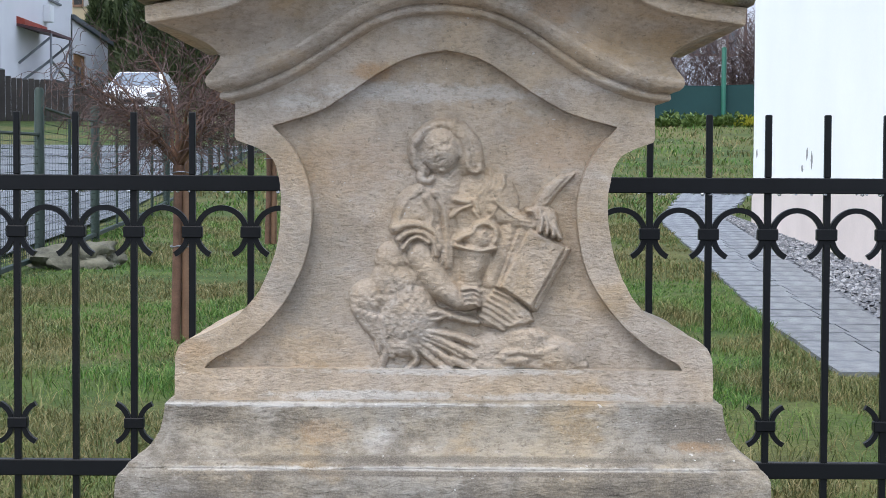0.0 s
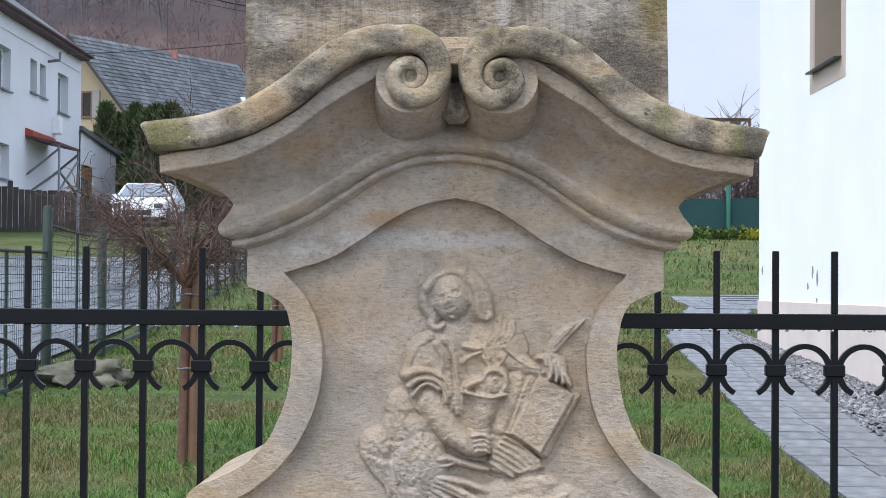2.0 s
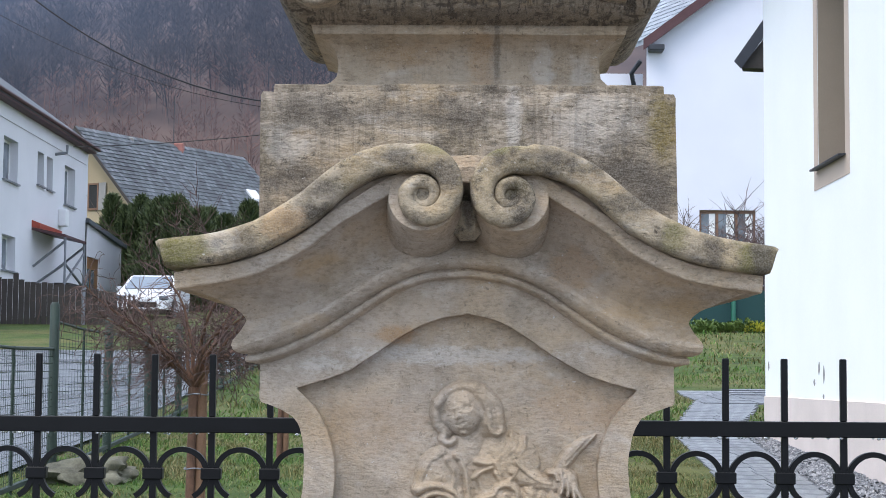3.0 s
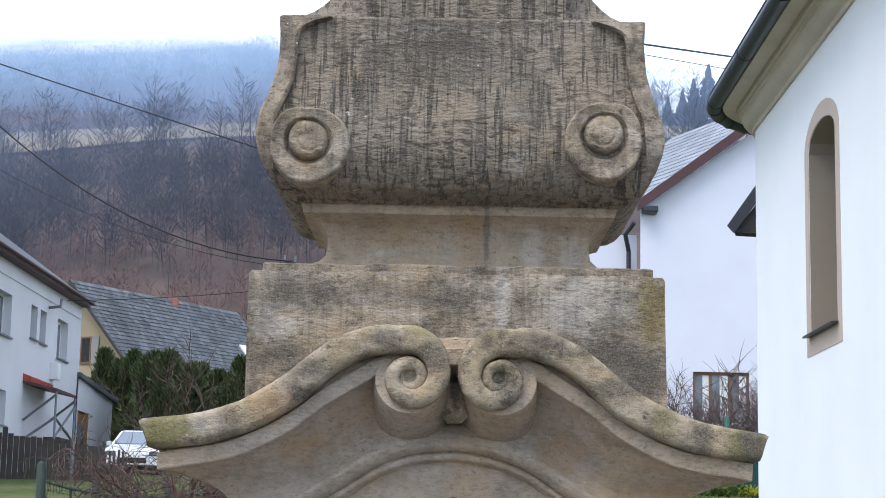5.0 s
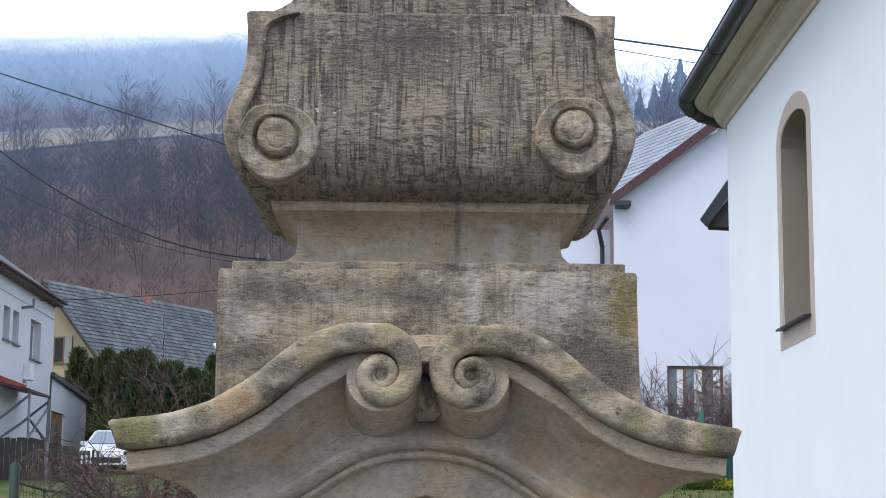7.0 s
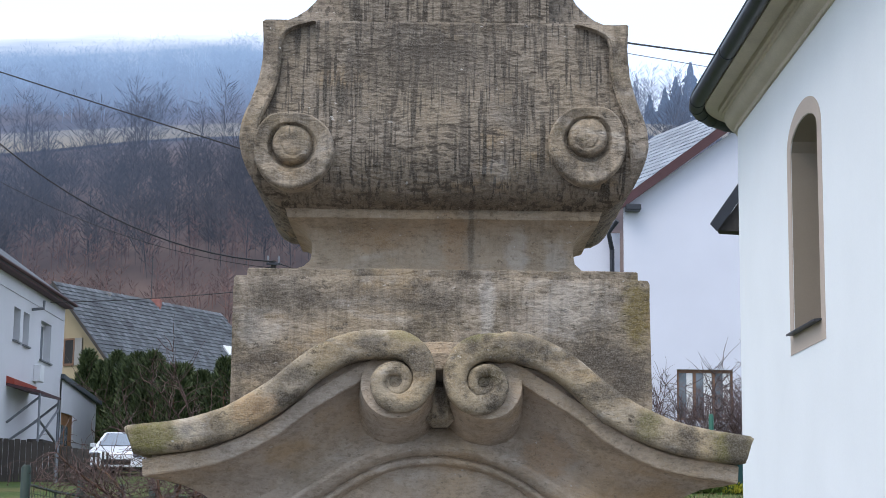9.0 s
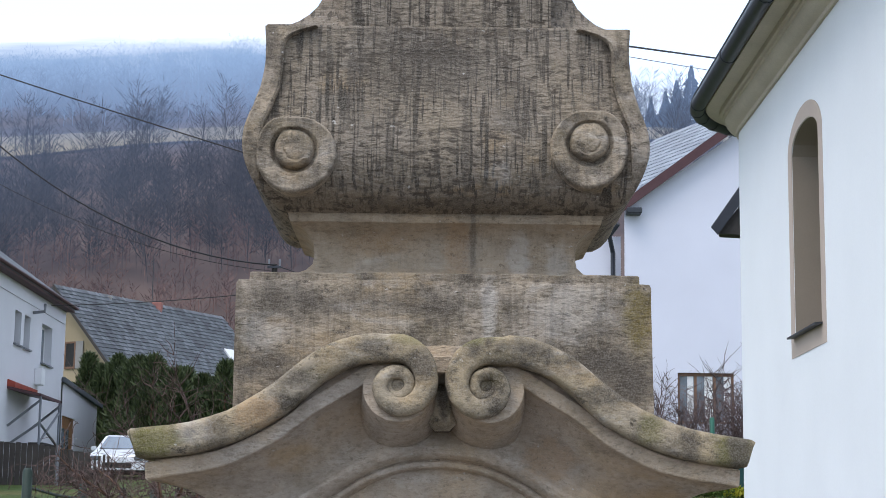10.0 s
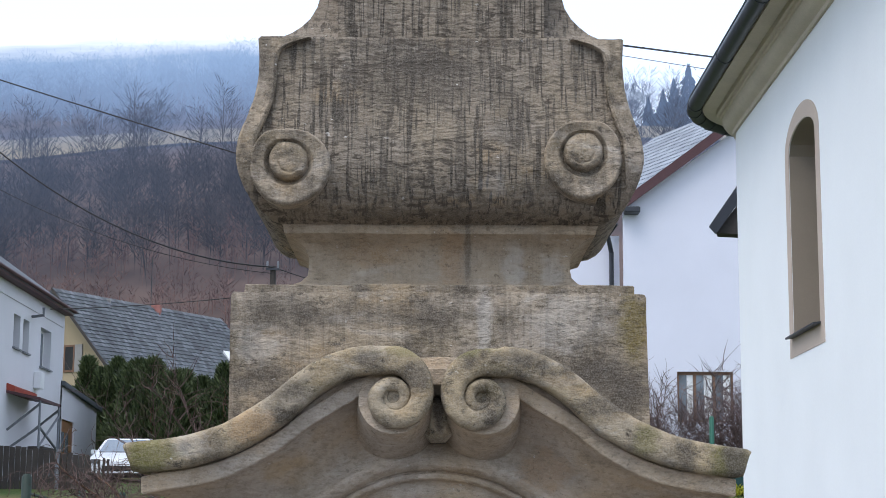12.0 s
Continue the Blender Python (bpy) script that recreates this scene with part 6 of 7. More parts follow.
def build_thuja(x, y, height, radius, seed):
    rs = np.random.RandomState(seed)
    g = ground_z(x, y) - 0.3
    height += 0.7
    tree = thing("thuja", "dark green conifer hedge tree beside the cottage", "tree", "hedge trees")
    bm = bmesh.new()
    tube(bm, [(x, y, g), (x, y, g + height * 0.9)], [0.12, 0.02], 7)
    part("trunk", bm, BARK, tree)
    n = 4200
    t = rs.rand(n) ** 0.8
    lobes = 1 + 0.25 * np.sin(rs.rand() * 6 + 5 * t * 3)
    a = rs.rand(n) * 2 * math.pi
    r = radius * (1 - t ** 2.2) ** 0.6 * lobes * (0.55 + 0.45 * rs.rand(n)) * (1 + 0.22 * np.sin(3 * a + 9 * t + seed))
    pts = np.stack([x + r * np.cos(a), y + r * np.sin(a), g + 0.1 + t * height], 1)
    dirs = np.stack([np.cos(a) * 0.7, np.sin(a) * 0.7, 0.6 + rs.rand(n)], 1) + rs.normal(size=(n, 3)) * 0.35
    sliver_mesh("crown", pts, dirs, 0.16 + 0.2 * rs.rand(n), 0.034, THUJA, tree)


for k, (tx, ty, th, tr) in enumerate(((-11.2, 63.0, 3.4, 0.8), (-10.9, 61.5, 3.6, 0.9), (-10.2, 60.2, 3.6, 0.95), (-9.3, 59.6, 3.1, 0.9), (-8.4, 60.3, 2.9, 0.95), (-7.5, 59.6, 3.4, 1.0), (-6.6, 60.2, 3.3, 1.0), (-5.6, 60.2, 3.0, 0.9), (-10.8, 65, 3.6, 1.0), (-9.6, 64, 3.3, 1.2), (-7.6, 64, 3.3, 1.2), (-14.2, 68.5, 4.0, 0.8), (-13.5, 68.0, 3.5, 0.9), (-12.8, 67.5, 3.9, 0.9), (-12.0, 66.5, 3.7, 1.0), (-5.0, 62, 3.5, 1.0), (-6.2, 63, 3.6, 1.1))):
    build_thuja(tx, ty, th, tr, k)


def build_bare_shrub(x, y, height, spread, seed, stems=16, mat=None, lift=0.0, label="bare reddish-brown shrub behind the green fence"):
    rng = random.Random(seed)
    g = ground_z(x, y) + lift
    shrub = thing("bare_shrub", label, "shrub", "bare shrubs")
    bm = bmesh.new()
    for k in range(stems):
        a = rng.uniform(0, 2 * math.pi)
        pts = twist(rng, (x + rng.uniform(-0.2, 0.2) * spread, y, g), (math.cos(a) * 0.5, math.sin(a) * 0.5, 1.0), height * rng.uniform(0.7, 1.05), 8, 0.16, -0.02)
        tube(bm, pts, [0.014 * height / 1.6 * (1 - 0.1 * j) for j in range(len(pts))], 4, False)
        for j in range(1, len(pts)):
            for _ in range(3):
                q = twist(rng, pts[j], (rng.uniform(-1, 1) * spread, rng.uniform(-1, 1), 0.6), height * rng.uniform(0.15, 0.4), 5, 0.3, 0.0)
                tube(bm, q, [0.006 * height / 1.6 * (1 - 0.15 * i) for i in range(len(q))], 3, False)
    tagged(part("brush", bm, mat or DRY_LEAF, shrub, "dense bare stems"), kind="stuff")


for k, (sx, sy, sh, sp) in enumerate(((5.0, 38.2, 1.9, 1.0), (5.7, 38.6, 2.2, 1.1), (6.4, 38.3, 2.3, 1.1), (7.0, 38.6, 2.5, 1.1), (7.6, 38.3, 2.2, 1.0), (4.4, 38.4, 1.5, 0.9), (8.2, 39.5, 3.3, 1.2), (7.4, 41.0, 2.6, 1.2))):
    build_bare_shrub(sx, sy, sh, sp, 20 + k, 18)
build_bare_shrub(-6.6, 37.0, 0.9, 1.6, 47, 12, TWIG, label="bare brown bush at the roadside")
build_bare_shrub(-8.8, 38.0, 0.7, 1.6, 48, 10, TWIG, label="bare brown bush at the roadside")
build_bare_shrub(-5.6, 37.0, 1.3, 1.2, 41, 10, TWIG, label="bare brown bush at the roadside")
build_bare_shrub(-7.5, 37.5, 0.9, 1.7, 42, 14, TWIG, label="bare brown bush at the roadside")
build_bare_shrub(-7.3, 55.0, 4.4, 0.9, 43, 5, TWIG, label="tall bare bush before the hedge")
build_bare_shrub(-9.4, 56.0, 3.9, 0.8, 44, 4, TWIG, label="tall bare bush before the hedge")
build_bare_shrub(7.9, 58.5, 3.6, 0.5, 45, 5, TWIG, label="slender bare shrub by the pale house")


def build_screen_fence():
    fence = thing("screen_fence", "dark green screen netting on posts above a kerb", "fence")
    y = 36.0
    v, f = [], []
    n = 40
    for k in range(n + 1):
        x = 3.0 + 9.0 * k / n
        wave = 0.02 * math.sin(x * 5)
        for z, d in ((2.74, 0), (3.57 + 0.02 * math.sin(x * 3), 0), (3.57 + 0.02 * math.sin(x * 3), 0.02), (2.74, 0.02)):
            v.append((x, y + wave + d, z))
    for k in range(n):
        for j in range(4):
            a, b = k * 4 + j, k * 4 + (j + 1) % 4
            f.append((a, b, b + 4, a + 4))
    shape("netting", v, f, GREEN_NET, fence, "dark green woven netting", 50)
    for x in (3.7, 6.18, 8.7, 11.2):
        bm = bmesh.new()
        tube(bm, [(x, y - 0.06, 2.4), (x, y - 0.06, 4.38), (x, y - 0.06, 4.41)], [0.055, 0.055, 0.03], 8)
        post = part("post", bm, plain_green, fence, "bright green post", 50)
    part("kerb", boxed(3.0, 12.0, y - 0.05, y + 0.12, 2.3, 2.74, 0.01), CONCRETE, fence, "grey concrete kerb")


plain_green = plain("bright_green_post", (0.012, 0.10, 0.065), 0.5, 0, 0.15, 4, 60, 0.001)
build_screen_fence()


def build_low_plants():
    rs = np.random.RandomState(12)
    for k in range(16):
        x, y = 4.2 + 0.19 * k + rs.uniform(-0.05, 0.05), 35.2 + rs.uniform(-0.5, 0.4)
        yellow = k == 12
        h = rs.uniform(0.12, 0.34)
        plant = thing("garden_plant", "low yellow-green garden plant by the kerb" if yellow else "low green garden plant by the kerb", "plant", "border plants")
        n = 260
        a = rs.rand(n) * 2 * math.pi
        r = 0.22 * np.sqrt(rs.rand(n))
        z = ground_z(x, y) + h * rs.rand(n) * (1 - (r / 0.24) ** 2)
        pts = np.stack([x + r * np.cos(a), y + r * np.sin(a), z], 1)
        dirs = np.stack([np.cos(a), np.sin(a), 0.4 + rs.rand(n)], 1)
        ob = sliver_mesh("leaves", pts, dirs, 0.10, 0.025, YELLOW_LEAF if yellow else SHRUB_LEAF, plant)


build_low_plants()


def build_car():
    car = thing("car", "white hatchback parked nose-on beside the house", "car")
    cx, cy = -9.55, 50.0
    g = ground_z(cx, cy)
    prof = [(0.0, 0.30), (0.0, 0.62), (0.08, 0.74), (0.85, 0.90), (1.05, 0.94), (1.75, 1.40), (2.2, 1.46), (3.1, 1.42), (3.75, 1.05), (3.95, 0.9), (4.0, 0.4), (3.9, 0.28)]

    def section(k):
        u, z = prof[k]
        half = 0.86 if z < 1.0 else 0.86 - (z - 1.0) * 0.42
        return [(cx + s * half * (1 - 0.05 * (k in (0, 1, 10))), cy + u, g + z) for s in (-1, -0.8, -0.4, 0, 0.4, 0.8, 1)]

    rows = [section(k) for k in range(len(prof))]
    verts = [p for r in rows for p in r]
    faces = [(i * 7 + j, i * 7 + j + 1, (i + 1) * 7 + j + 1, (i + 1) * 7 + j) for i in range(len(prof) - 1) for j in range(6)]
    faces += [tuple(i * 7 for i in range(len(prof))), tuple(i * 7 + 6 for i in range(len(prof)))[::-1]]
    faces.append(tuple(range(6, -1, -1)) + tuple((len(prof) - 1) * 7 + j for j in range(7)))
    body = shape("body", verts, faces, CAR_PAINT, car, "", 35)
    a, b = prof[4], prof[5]
    q = [(cx - 0.74, cy + a[0] + 0.05, g + a[1] + 0.045), (cx + 0.74, cy + a[0] + 0.05, g + a[1] + 0.045), (cx + 0.60, cy + b[0] - 0.06, g + b[1] - 0.02), (cx - 0.60, cy + b[0] - 0.06, g + b[1] - 0.02)]
    v = [Vector(p) + Vector((0, -0.02, 0.015)) for p in q] + [Vector(p) + Vector((0, 0.02, -0.015)) for p in q]
    shape("windscreen", v, [(0, 1, 2, 3), (7, 6, 5, 4), (0, 4, 5, 1), (1, 5, 6, 2), (2, 6, 7, 3), (3, 7, 4, 0)], CAR_GLASS, body, "windscreen reflecting the pale sky")
    for s in (-1, 1):
        part("headlight", boxed(cx + s * 0.66 - 0.14, cx + s * 0.66 + 0.14, cy - 0.03, cy + 0.1, g + 0.58, g + 0.72, 0.03), GLASS, body, "clear headlight")
        part("mirror", boxed(cx + s * 0.95 - 0.09, cx + s * 0.95 + 0.09, cy + 1.25, cy + 1.33, g + 0.92, g + 1.06, 0.02), CAR_PAINT, body)
        for u in (0.75, 3.2):
            bm = bmesh.new()
            tube(bm, [(cx + s * 0.88, cy + u, g + 0.31), (cx + s * 0.66, cy + u, g + 0.31)], 0.31, 20)
            wheel = part("wheel", bm, RUBBER, car, "", 40)
            bm = bmesh.new()
            tube(bm, [(cx + s * 0.89, cy + u, g + 0.31), (cx + s * 0.87, cy + u, g + 0.31)], 0.19, 16)
            part("rim", bm, PIPE_GREY, wheel, "", 40)
    part("grille", boxed(cx - 0.45, cx + 0.45, cy - 0.02, cy + 0.05, g + 0.36, g + 0.52, 0.02), RUBBER, body)


build_car()


# ---------------------------------------------------------------- cables
def build_cables():
    runs = (
        ((-16.0, 42, 15.07), (-1.0, 42, 10.42), 0.06, 0.017, "thin black overhead cable"),
        ((-15.0, 42, 15.08), (-4.22, 42, 8.66), 1.48, 0.022, "sagging black overhead cable"),
        ((-15.0, 42.2, 12.9), (-4.22, 42.06, 8.5), 0.85, 0.009, "thin black overhead cable"),
        ((-4.22, 42, 8.66), (0.0, 46, 8.1), 0.1, 0.012, "thin black overhead cable"),
        ((1.98, 40.00, 14.47), (12.68, 59.60, 19.13), 0.0, 0.030, "thick black overhead cable"),
        ((1.98, 40.00, 14.29), (12.67, 59.60, 18.54), 0.0, 0.011, "thin black overhead cable"),
        ((-12.4, 52.9, 8.95), (0.0, 50, 9.9), 0.25, 0.014, "service cable from the house"))
    pole = thing("utility_pole", "grey wooden utility pole with a crossarm", "pole")
    g = ground_z(-4.22, 42.1)
    bm = bmesh.new()
    tube(bm, [(-4.22, 42.12, g - 0.3), (-4.22, 42.12, 8.7)], [0.11, 0.075], 10)
    part("post", bm, DARK_WOOD, pole, "", 50)
    part("crossarm", boxed(-4.40, -4.04, 42.0, 42.05, 8.58, 8.64, 0.005), GUTTER, pole)
    for x in (-4.36, -4.08):
        bm = bmesh.new()
        tube(bm, [(x, 42.02, 8.6), (x, 42.02, 8.76), (x, 42.02, 8.82)], [0.018, 0.03, 0.02], 8)
        part("insulator", bm, PIPE_GREY, pole)
    for a, b, sag, r, name in runs:
        bm = bmesh.new()
        tube(bm, [tuple(a[i] + (b[i] - a[i]) * t - (4 * sag * t * (1 - t) if i == 2 else 0) for i in range(3)) for t in (k / 20 for k in range(21))], r, 5)
        tagged(part("overhead_cable", bm, CABLE), name, "cable", "overhead cables")


build_cables()


# ---------------------------------------------------------------- hillside
def hill_z(x, y):
    base = 30 + (y - 200) * (0.375 if y > 190 else 0.56)
    fold = 7 * noise.noise(Vector((x * 0.006, y * 0.006, 0))) + 5 * math.sin(x * 0.012 + 1)
    if x > 8:
        crest = 78 + 0.04 * (y - 330) - 0.05 * (x - 45)
        base = base + (min(base, crest) - base) * min(1.0, (x - 8) / 20)
    return base + fold - max(0, x) * 0.02


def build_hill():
    # These materials carry the haze themselves, as emission mixed in by height.
    wood = far_haze_mat("haze_painted_hillside", (0.07, 0.05, 0.046), (0.17, 0.12, 0.10), 20, 172, 0.05)
    field = far_haze_mat("haze_painted_field", (0.30, 0.25, 0.17), (0.40, 0.34, 0.23), 20, 172, 0.02)
    bark = far_haze_mat("haze_painted_trees", (0.022, 0.02, 0.022), (0.075, 0.064, 0.064), 20, 172, 0.3)
    brush = far_haze_mat("haze_painted_brush", (0.11, 0.062, 0.052), (0.22, 0.13, 0.105), 20, 172, 0.3)
    high = far_haze_mat("haze_painted_high_trees", (0.03, 0.026, 0.028), (0.06, 0.05, 0.05), -40, 162, 0.3)
    fir = far_haze_mat("haze_painted_conifers", (0.012, 0.02, 0.016), (0.04, 0.05, 0.04), -10, 190, 0.3)
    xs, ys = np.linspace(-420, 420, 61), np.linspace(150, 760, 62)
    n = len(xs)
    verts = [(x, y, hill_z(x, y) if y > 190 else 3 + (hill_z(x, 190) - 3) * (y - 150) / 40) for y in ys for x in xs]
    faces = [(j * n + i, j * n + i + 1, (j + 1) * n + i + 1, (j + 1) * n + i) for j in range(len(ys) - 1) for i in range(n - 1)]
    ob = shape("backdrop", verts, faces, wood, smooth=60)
    tagged(ob, "wooded hillside with cloud haze painted in, stronger upward", "hillside", kind="structure")
    # the pale field that crosses the slope
    rows = []
    for k in range(41):
        x = -260 + 8 * k
        y0, y1 = 289 + 0.03 * x + 3 * math.sin(k), 321 + 0.05 * x
        rows.append([(x, y0 + (y1 - y0) * t, hill_z(x, y0 + (y1 - y0) * t) + 0.5) for t in (0, 0.33, 0.66, 1)])
    v = [p for r in rows for p in r]
    f = [(i * 4 + j, i * 4 + j + 1, (i + 1) * 4 + j + 1, (i + 1) * 4 + j) for i in range(40) for j in range(3)]
    tagged(shape("far_field", v, f, field, smooth=60), "pale dry field with painted haze across the hillside", "field", kind="structure")
    # bare woods
    rs = np.random.RandomState(9)

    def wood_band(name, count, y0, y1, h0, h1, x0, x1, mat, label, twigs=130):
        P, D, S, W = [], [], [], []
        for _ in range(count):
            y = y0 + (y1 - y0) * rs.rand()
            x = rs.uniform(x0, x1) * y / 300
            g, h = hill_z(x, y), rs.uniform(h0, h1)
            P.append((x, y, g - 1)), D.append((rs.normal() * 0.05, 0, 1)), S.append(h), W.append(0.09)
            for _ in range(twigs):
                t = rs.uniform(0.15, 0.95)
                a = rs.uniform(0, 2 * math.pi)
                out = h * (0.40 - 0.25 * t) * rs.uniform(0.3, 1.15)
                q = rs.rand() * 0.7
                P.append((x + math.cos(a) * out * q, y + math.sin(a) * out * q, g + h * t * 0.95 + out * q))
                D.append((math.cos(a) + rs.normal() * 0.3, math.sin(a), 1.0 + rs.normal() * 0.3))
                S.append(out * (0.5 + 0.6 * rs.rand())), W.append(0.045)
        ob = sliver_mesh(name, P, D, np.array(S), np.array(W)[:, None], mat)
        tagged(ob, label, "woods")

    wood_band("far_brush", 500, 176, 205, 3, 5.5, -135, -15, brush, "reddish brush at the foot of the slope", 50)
    wood_band("far_woods", 520, 190, 238, 6, 9, -135, -15, bark, "bare woods with painted haze on the lower slope")
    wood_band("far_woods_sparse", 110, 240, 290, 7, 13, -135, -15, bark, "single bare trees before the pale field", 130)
    wood_band("far_woods_above", 520, 326, 440, 8, 12, -130, -10, high, "bare woods faded by painted cloud haze")
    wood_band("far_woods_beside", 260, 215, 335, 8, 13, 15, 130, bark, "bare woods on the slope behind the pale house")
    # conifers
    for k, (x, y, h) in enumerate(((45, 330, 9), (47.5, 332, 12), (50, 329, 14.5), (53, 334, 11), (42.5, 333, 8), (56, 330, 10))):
        tree = thing("far_fir", "dark fir with painted haze on the ridge", "tree", "ridge firs")
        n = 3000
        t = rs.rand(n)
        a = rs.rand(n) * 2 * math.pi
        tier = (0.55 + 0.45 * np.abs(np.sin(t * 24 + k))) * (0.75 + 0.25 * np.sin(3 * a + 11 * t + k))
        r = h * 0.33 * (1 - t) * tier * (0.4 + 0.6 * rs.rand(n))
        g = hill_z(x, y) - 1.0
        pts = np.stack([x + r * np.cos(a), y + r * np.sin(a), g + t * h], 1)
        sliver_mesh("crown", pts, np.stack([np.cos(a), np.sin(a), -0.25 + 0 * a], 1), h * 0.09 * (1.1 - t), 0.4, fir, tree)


build_hill()


# ---------------------------------------------------------------- path, gravel, grass
def path_left(y):
    return lerp(y, ((3.9, 1.50), (5.55, 1.54), (8.5, 1.71), (13.1, 1.97), (16.5, 2.55), (19, 3.0)))


def path_right(y):
    return lerp(y, ((3.9, 2.02), (5.65, 2.09), (10.2, 2.40), (13.6, 2.62), (16.5, 3.3), (19, 3.8)))


def build_gravel():
    rs = np.random.RandomState(21)
    bed = []
    ys = np.linspace(3.2, 14.0, 40)
    for y in ys:
        for x in (path_right(y) - 0.02, CH_X + 0.02):
            bed.append((x, y, ground_z(x, y) + 0.012))
    tagged(shape("gravel_bed", bed, [(2 * k, 2 * k + 1, 2 * k + 3, 2 * k + 2) for k in range(39)], GRAVEL, smooth=60), "grey gravel strip along the church wall", "gravel", kind="structure")
    verts, faces = [], []
    base = [(1, 0, 0), (-1, 0, 0), (0, 1, 0), (0, -1, 0), (0, 0, 1), (0, 0, -1)]
    tri = [(0, 2, 4), (2, 1, 4), (1, 3, 4), (3, 0, 4)]
    for _ in range(15000):
        y = 3.2 + 10.8 * rs.rand() ** 1.1
        x0, x1 = path_right(y), CH_X - 0.01
        x = x0 + (x1 - x0) * rs.rand()
        s = rs.uniform(0.008, 0.021)
        z = ground_z(x, y) + 0.014 + rs.rand() * 0.01
        sx, sy, sz = s * rs.uniform(0.6, 1.4), s * rs.uniform(0.6, 1.4), s * rs.uniform(0.4, 0.9)
        a = rs.rand() * 6.28
        c, d = math.cos(a), math.sin(a)
        b = len(verts)
        tilt = rs.normal(size=2) * 0.3
        for p in base:
            px, py, pz = p[0] * sx, p[1] * sy, p[2] * sz
            verts.append((x + px * c - py * d, y + px * d + py * c, z + pz + tilt[0] * px + tilt[1] * py))
        faces += [(b + i, b + j, b + k) for i, j, k in tri]
    me = bpy.data.meshes.new("gravel")
    me.from_pydata(verts, [], faces)
    me.materials.append(GRAVEL)
    tagged(new("gravel", me), "loose grey gravel stones", "gravel", kind="stuff")


build_gravel()


def build_grass():
    rs = np.random.RandomState(33)
    P, L, W = [], [], []
    for d0, d1, dens, ln, wd in ((3.95, 6.5, 7000, 0.046, 0.0017), (6.5, 10, 4000, 0.044, 0.0021), (10, 16, 1600, 0.042, 0.003), (16, 27, 190, 0.07, 0.007), (27, 38, 60, 0.09, 0.012)):
        half = 0.275
        area = half * (d1 * d1 - d0 * d0)
        n = int(area * dens)
        d = np.sqrt(d0 * d0 + (d1 * d1 - d0 * d0) * rs.rand(n))
        x = (rs.rand(n) * 2 - 1) * half * d
        y = d - 2.65
        for a, b in zip(x, y):
            if 3.85 < b < 19 and path_left(b) - 0.015 * (1 + noise.noise(Vector((a, b, 0)) * 6)) < a < path_right(b):
                continue
            if a > path_right(b) - 0.01 and b < 14 and b > 3.2:
                continue
            if b > 8.6 and a < -2.9:
                continue
            if 17.5 < b < 21.5 and 2.9 < a < 5.5:
                continue
            clump = 0.55 + 0.9 * max(0, 0.5 + noise.noise(Vector((a, b, 3)) * 2.2)) + 0.35 * noise.noise(Vector((a, b, 7)) * 9)
            if noise.noise(Vector((a * 1.3, b * 1.0, 11))) > 0.30 and rs.rand() < 0.8:
                continue
            P.append((a, b, ground_z(a, b) - 0.004))
            L.append(ln * clump * rs.uniform(0.5, 1.25))
            W.append(wd)
    P, L, W = np.array(P), np.array(L)[:, None], np.array(W)[:, None]
    n = len(P)
    a = rs.rand(n) * 2 * math.pi
    lean = np.stack([np.cos(a), np.sin(a), np.zeros(n)], 1) * rs.uniform(0.2, 1.3, n)[:, None]
    up = np.array([0, 0, 1.0])
    b = rs.rand(n) * 2 * math.pi
    side = np.stack([np.cos(b), np.sin(b) * 0.4, np.zeros(n)], 1) * W
    v = np.empty((n, 5, 3))
    v[:, 0], v[:, 1] = P - side, P + side
    mid = P + (up * 0.6 + lean * 0.35) * L
    v[:, 2], v[:, 3] = mid + side * 0.8, mid - side * 0.8
    v[:, 4] = P + (up * 0.85 + lean * 1.1) * L
    me = bpy.data.meshes.new("grass")
    q = np.arange(n)[:, None] * 5
    quads, tris = (q + [0, 1, 2, 3]).tolist(), (q + [3, 2, 4]).tolist()
    me.from_pydata(v.reshape(-1, 3).tolist(), [], quads + tris)
    me.materials.append(BLADES)
    tagged(new("grass", me), "wet green and straw-coloured lawn grass", "grass", kind="stuff")


build_grass()


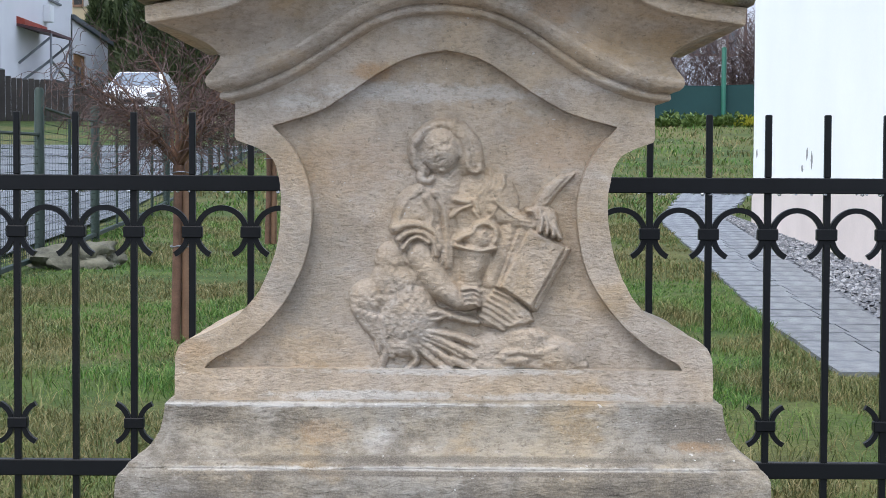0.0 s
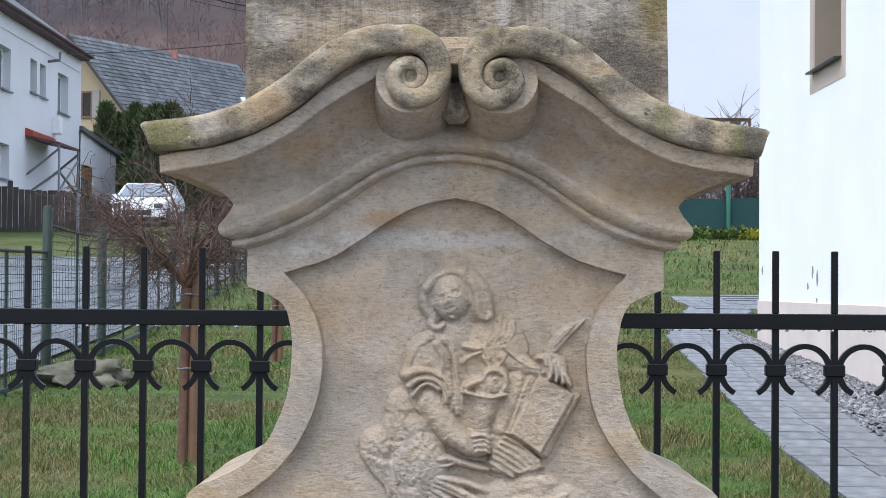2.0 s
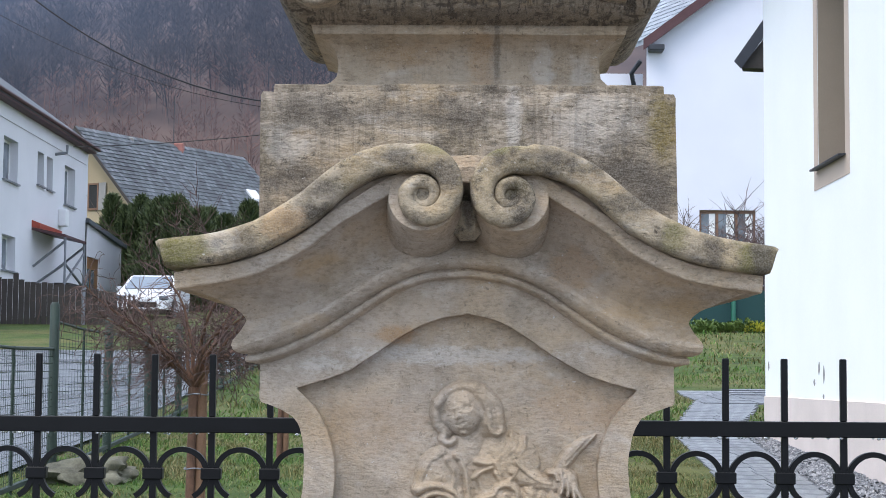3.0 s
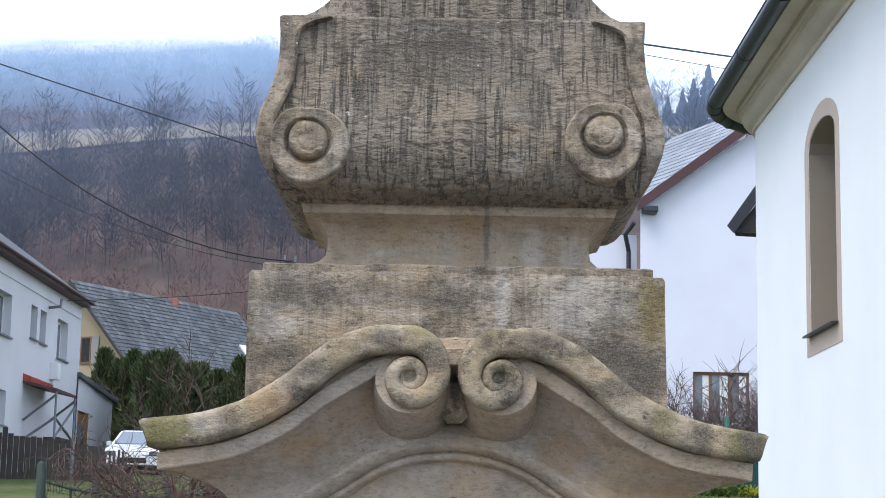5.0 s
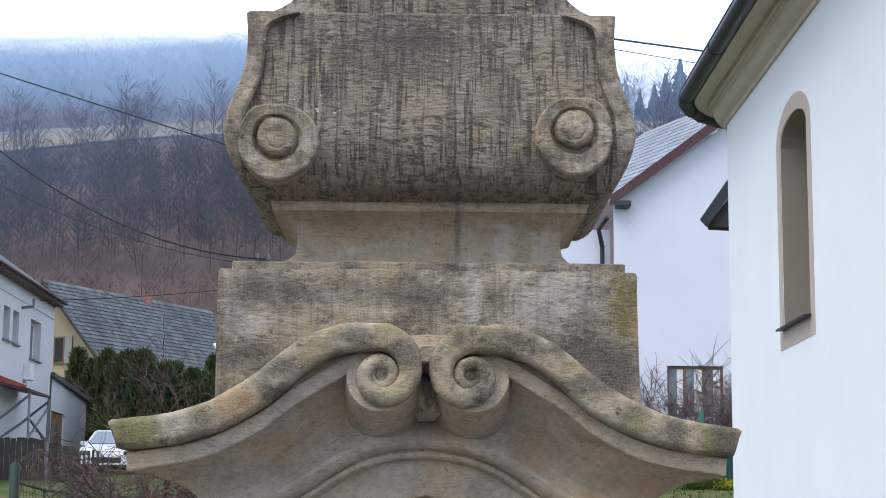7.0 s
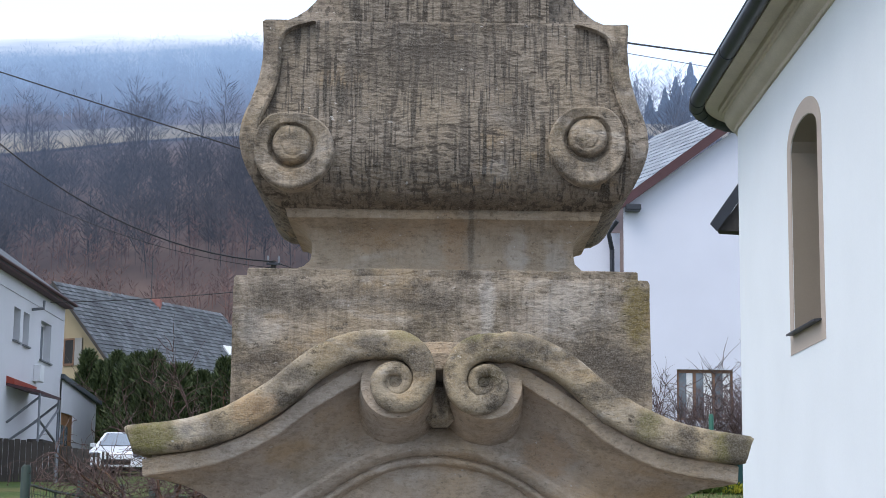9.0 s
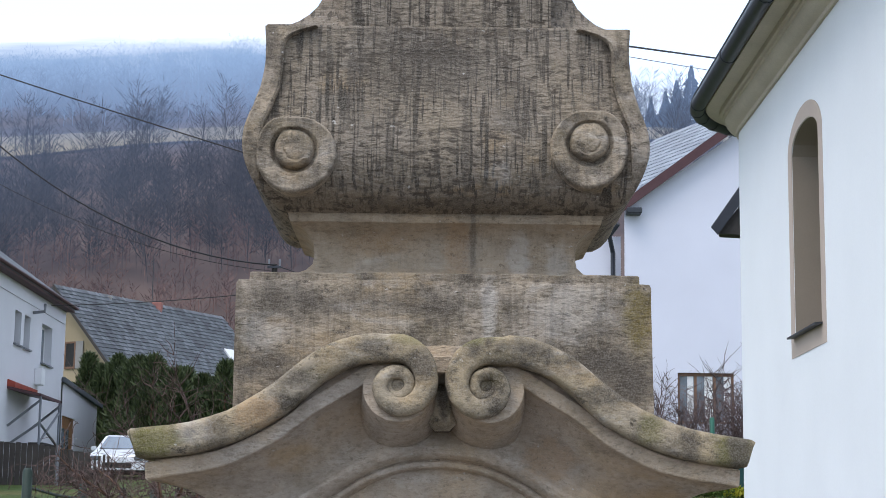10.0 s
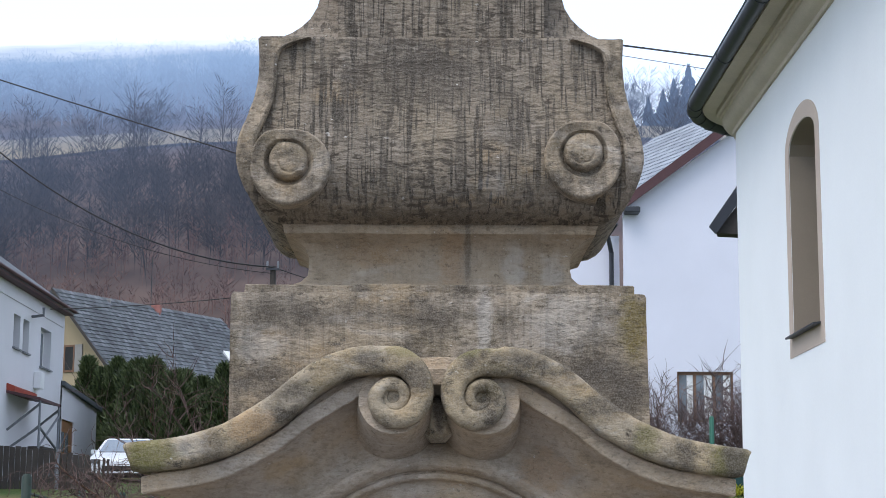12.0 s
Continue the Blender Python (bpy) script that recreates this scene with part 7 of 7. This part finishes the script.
def build_raindrops():
    m = Mat("rain_water", 0.03, 0, 0.5)
    m.color((0.92, 0.95, 1.0))
    m.b.inputs["Transmission Weight"].default_value = 0.75
    rng = random.Random(2)
    proto = bmesh.new()
    bmesh.ops.create_icosphere(proto, subdivisions=2, radius=1)
    me = bpy.data.meshes.new("raindrop")
    proto.to_mesh(me)
    proto.free()
    me.polygons.foreach_set("use_smooth", [True] * len(me.polygons))
    me.materials.append(m.m)
    fence = bpy.data.objects["iron_fence"]
    for k in range(64):
        x = rng.uniform(-1.05, -0.3) if k % 2 else rng.uniform(0.34, 1.0)
        ob = new("raindrop", me)
        s = rng.uniform(0.0018, 0.0042)
        ob.scale = (s * 1.3, s, s * 0.9)
        ob.location = (x, FENCE_Y - rng.uniform(0.002, 0.012), 1.4665 - s * 0.5)
        ob.parent = fence


build_raindrops()


def build_pavers():
    path = thing("paved_path", "wet grey concrete paver path along the church", "path", kind="structure")
    proto = bmesh.new()
    block(proto, -0.5, 0.5, -0.5, 0.5, -0.5, 0.5)
    me = bpy.data.meshes.new("paver")
    proto.to_mesh(me)
    proto.free()
    me.materials.append(PAVER)
    rng = random.Random(6)
    y, row = 3.95, 0
    while y < 21:
        depth = 0.30
        a, b = path_left(y), path_right(y)
        cut = a + (b - a) * (0.52 + 0.03 * math.sin(row * 2.1))
        for x0, x1 in ((a, cut), (cut, b)):
            x0 += rng.uniform(-0.01, 0.01) if x0 == a else 0
            cx, cy = (x0 + x1) / 2, y + depth / 2
            slope = math.atan((ground_z(cx, cy + 0.1) - ground_z(cx, cy - 0.1)) / 0.2)
            ob = new("paver", me)
            ob.parent = path
            ob.location = (cx, cy + rng.uniform(-0.003, 0.003), ground_z(cx, cy) - 0.014 + rng.uniform(-0.001, 0.001))
            ob.rotation_euler = (slope + rng.uniform(-0.003, 0.003), rng.uniform(-0.004, 0.004), rng.uniform(-0.008, 0.008))
            ob.scale = (x1 - x0 - 0.008, depth - 0.009, 0.06)
        y += depth
        row += 1
    for i in range(9):
        for j in range(9):
            cx, cy = 3.15 + 0.34 * i, 18.5 + 0.34 * j
            if cx < 3.1 + 0.25 * j * 0.3:
                continue
            ob = new("paver", me)
            ob.parent = path
            ob.location = (cx, cy, ground_z(cx, cy) - 0.005 + rng.uniform(-0.003, 0.003))
            ob.rotation_euler = (0.038, 0, 0)
            ob.scale = (0.33, 0.33, 0.06)


build_pavers()
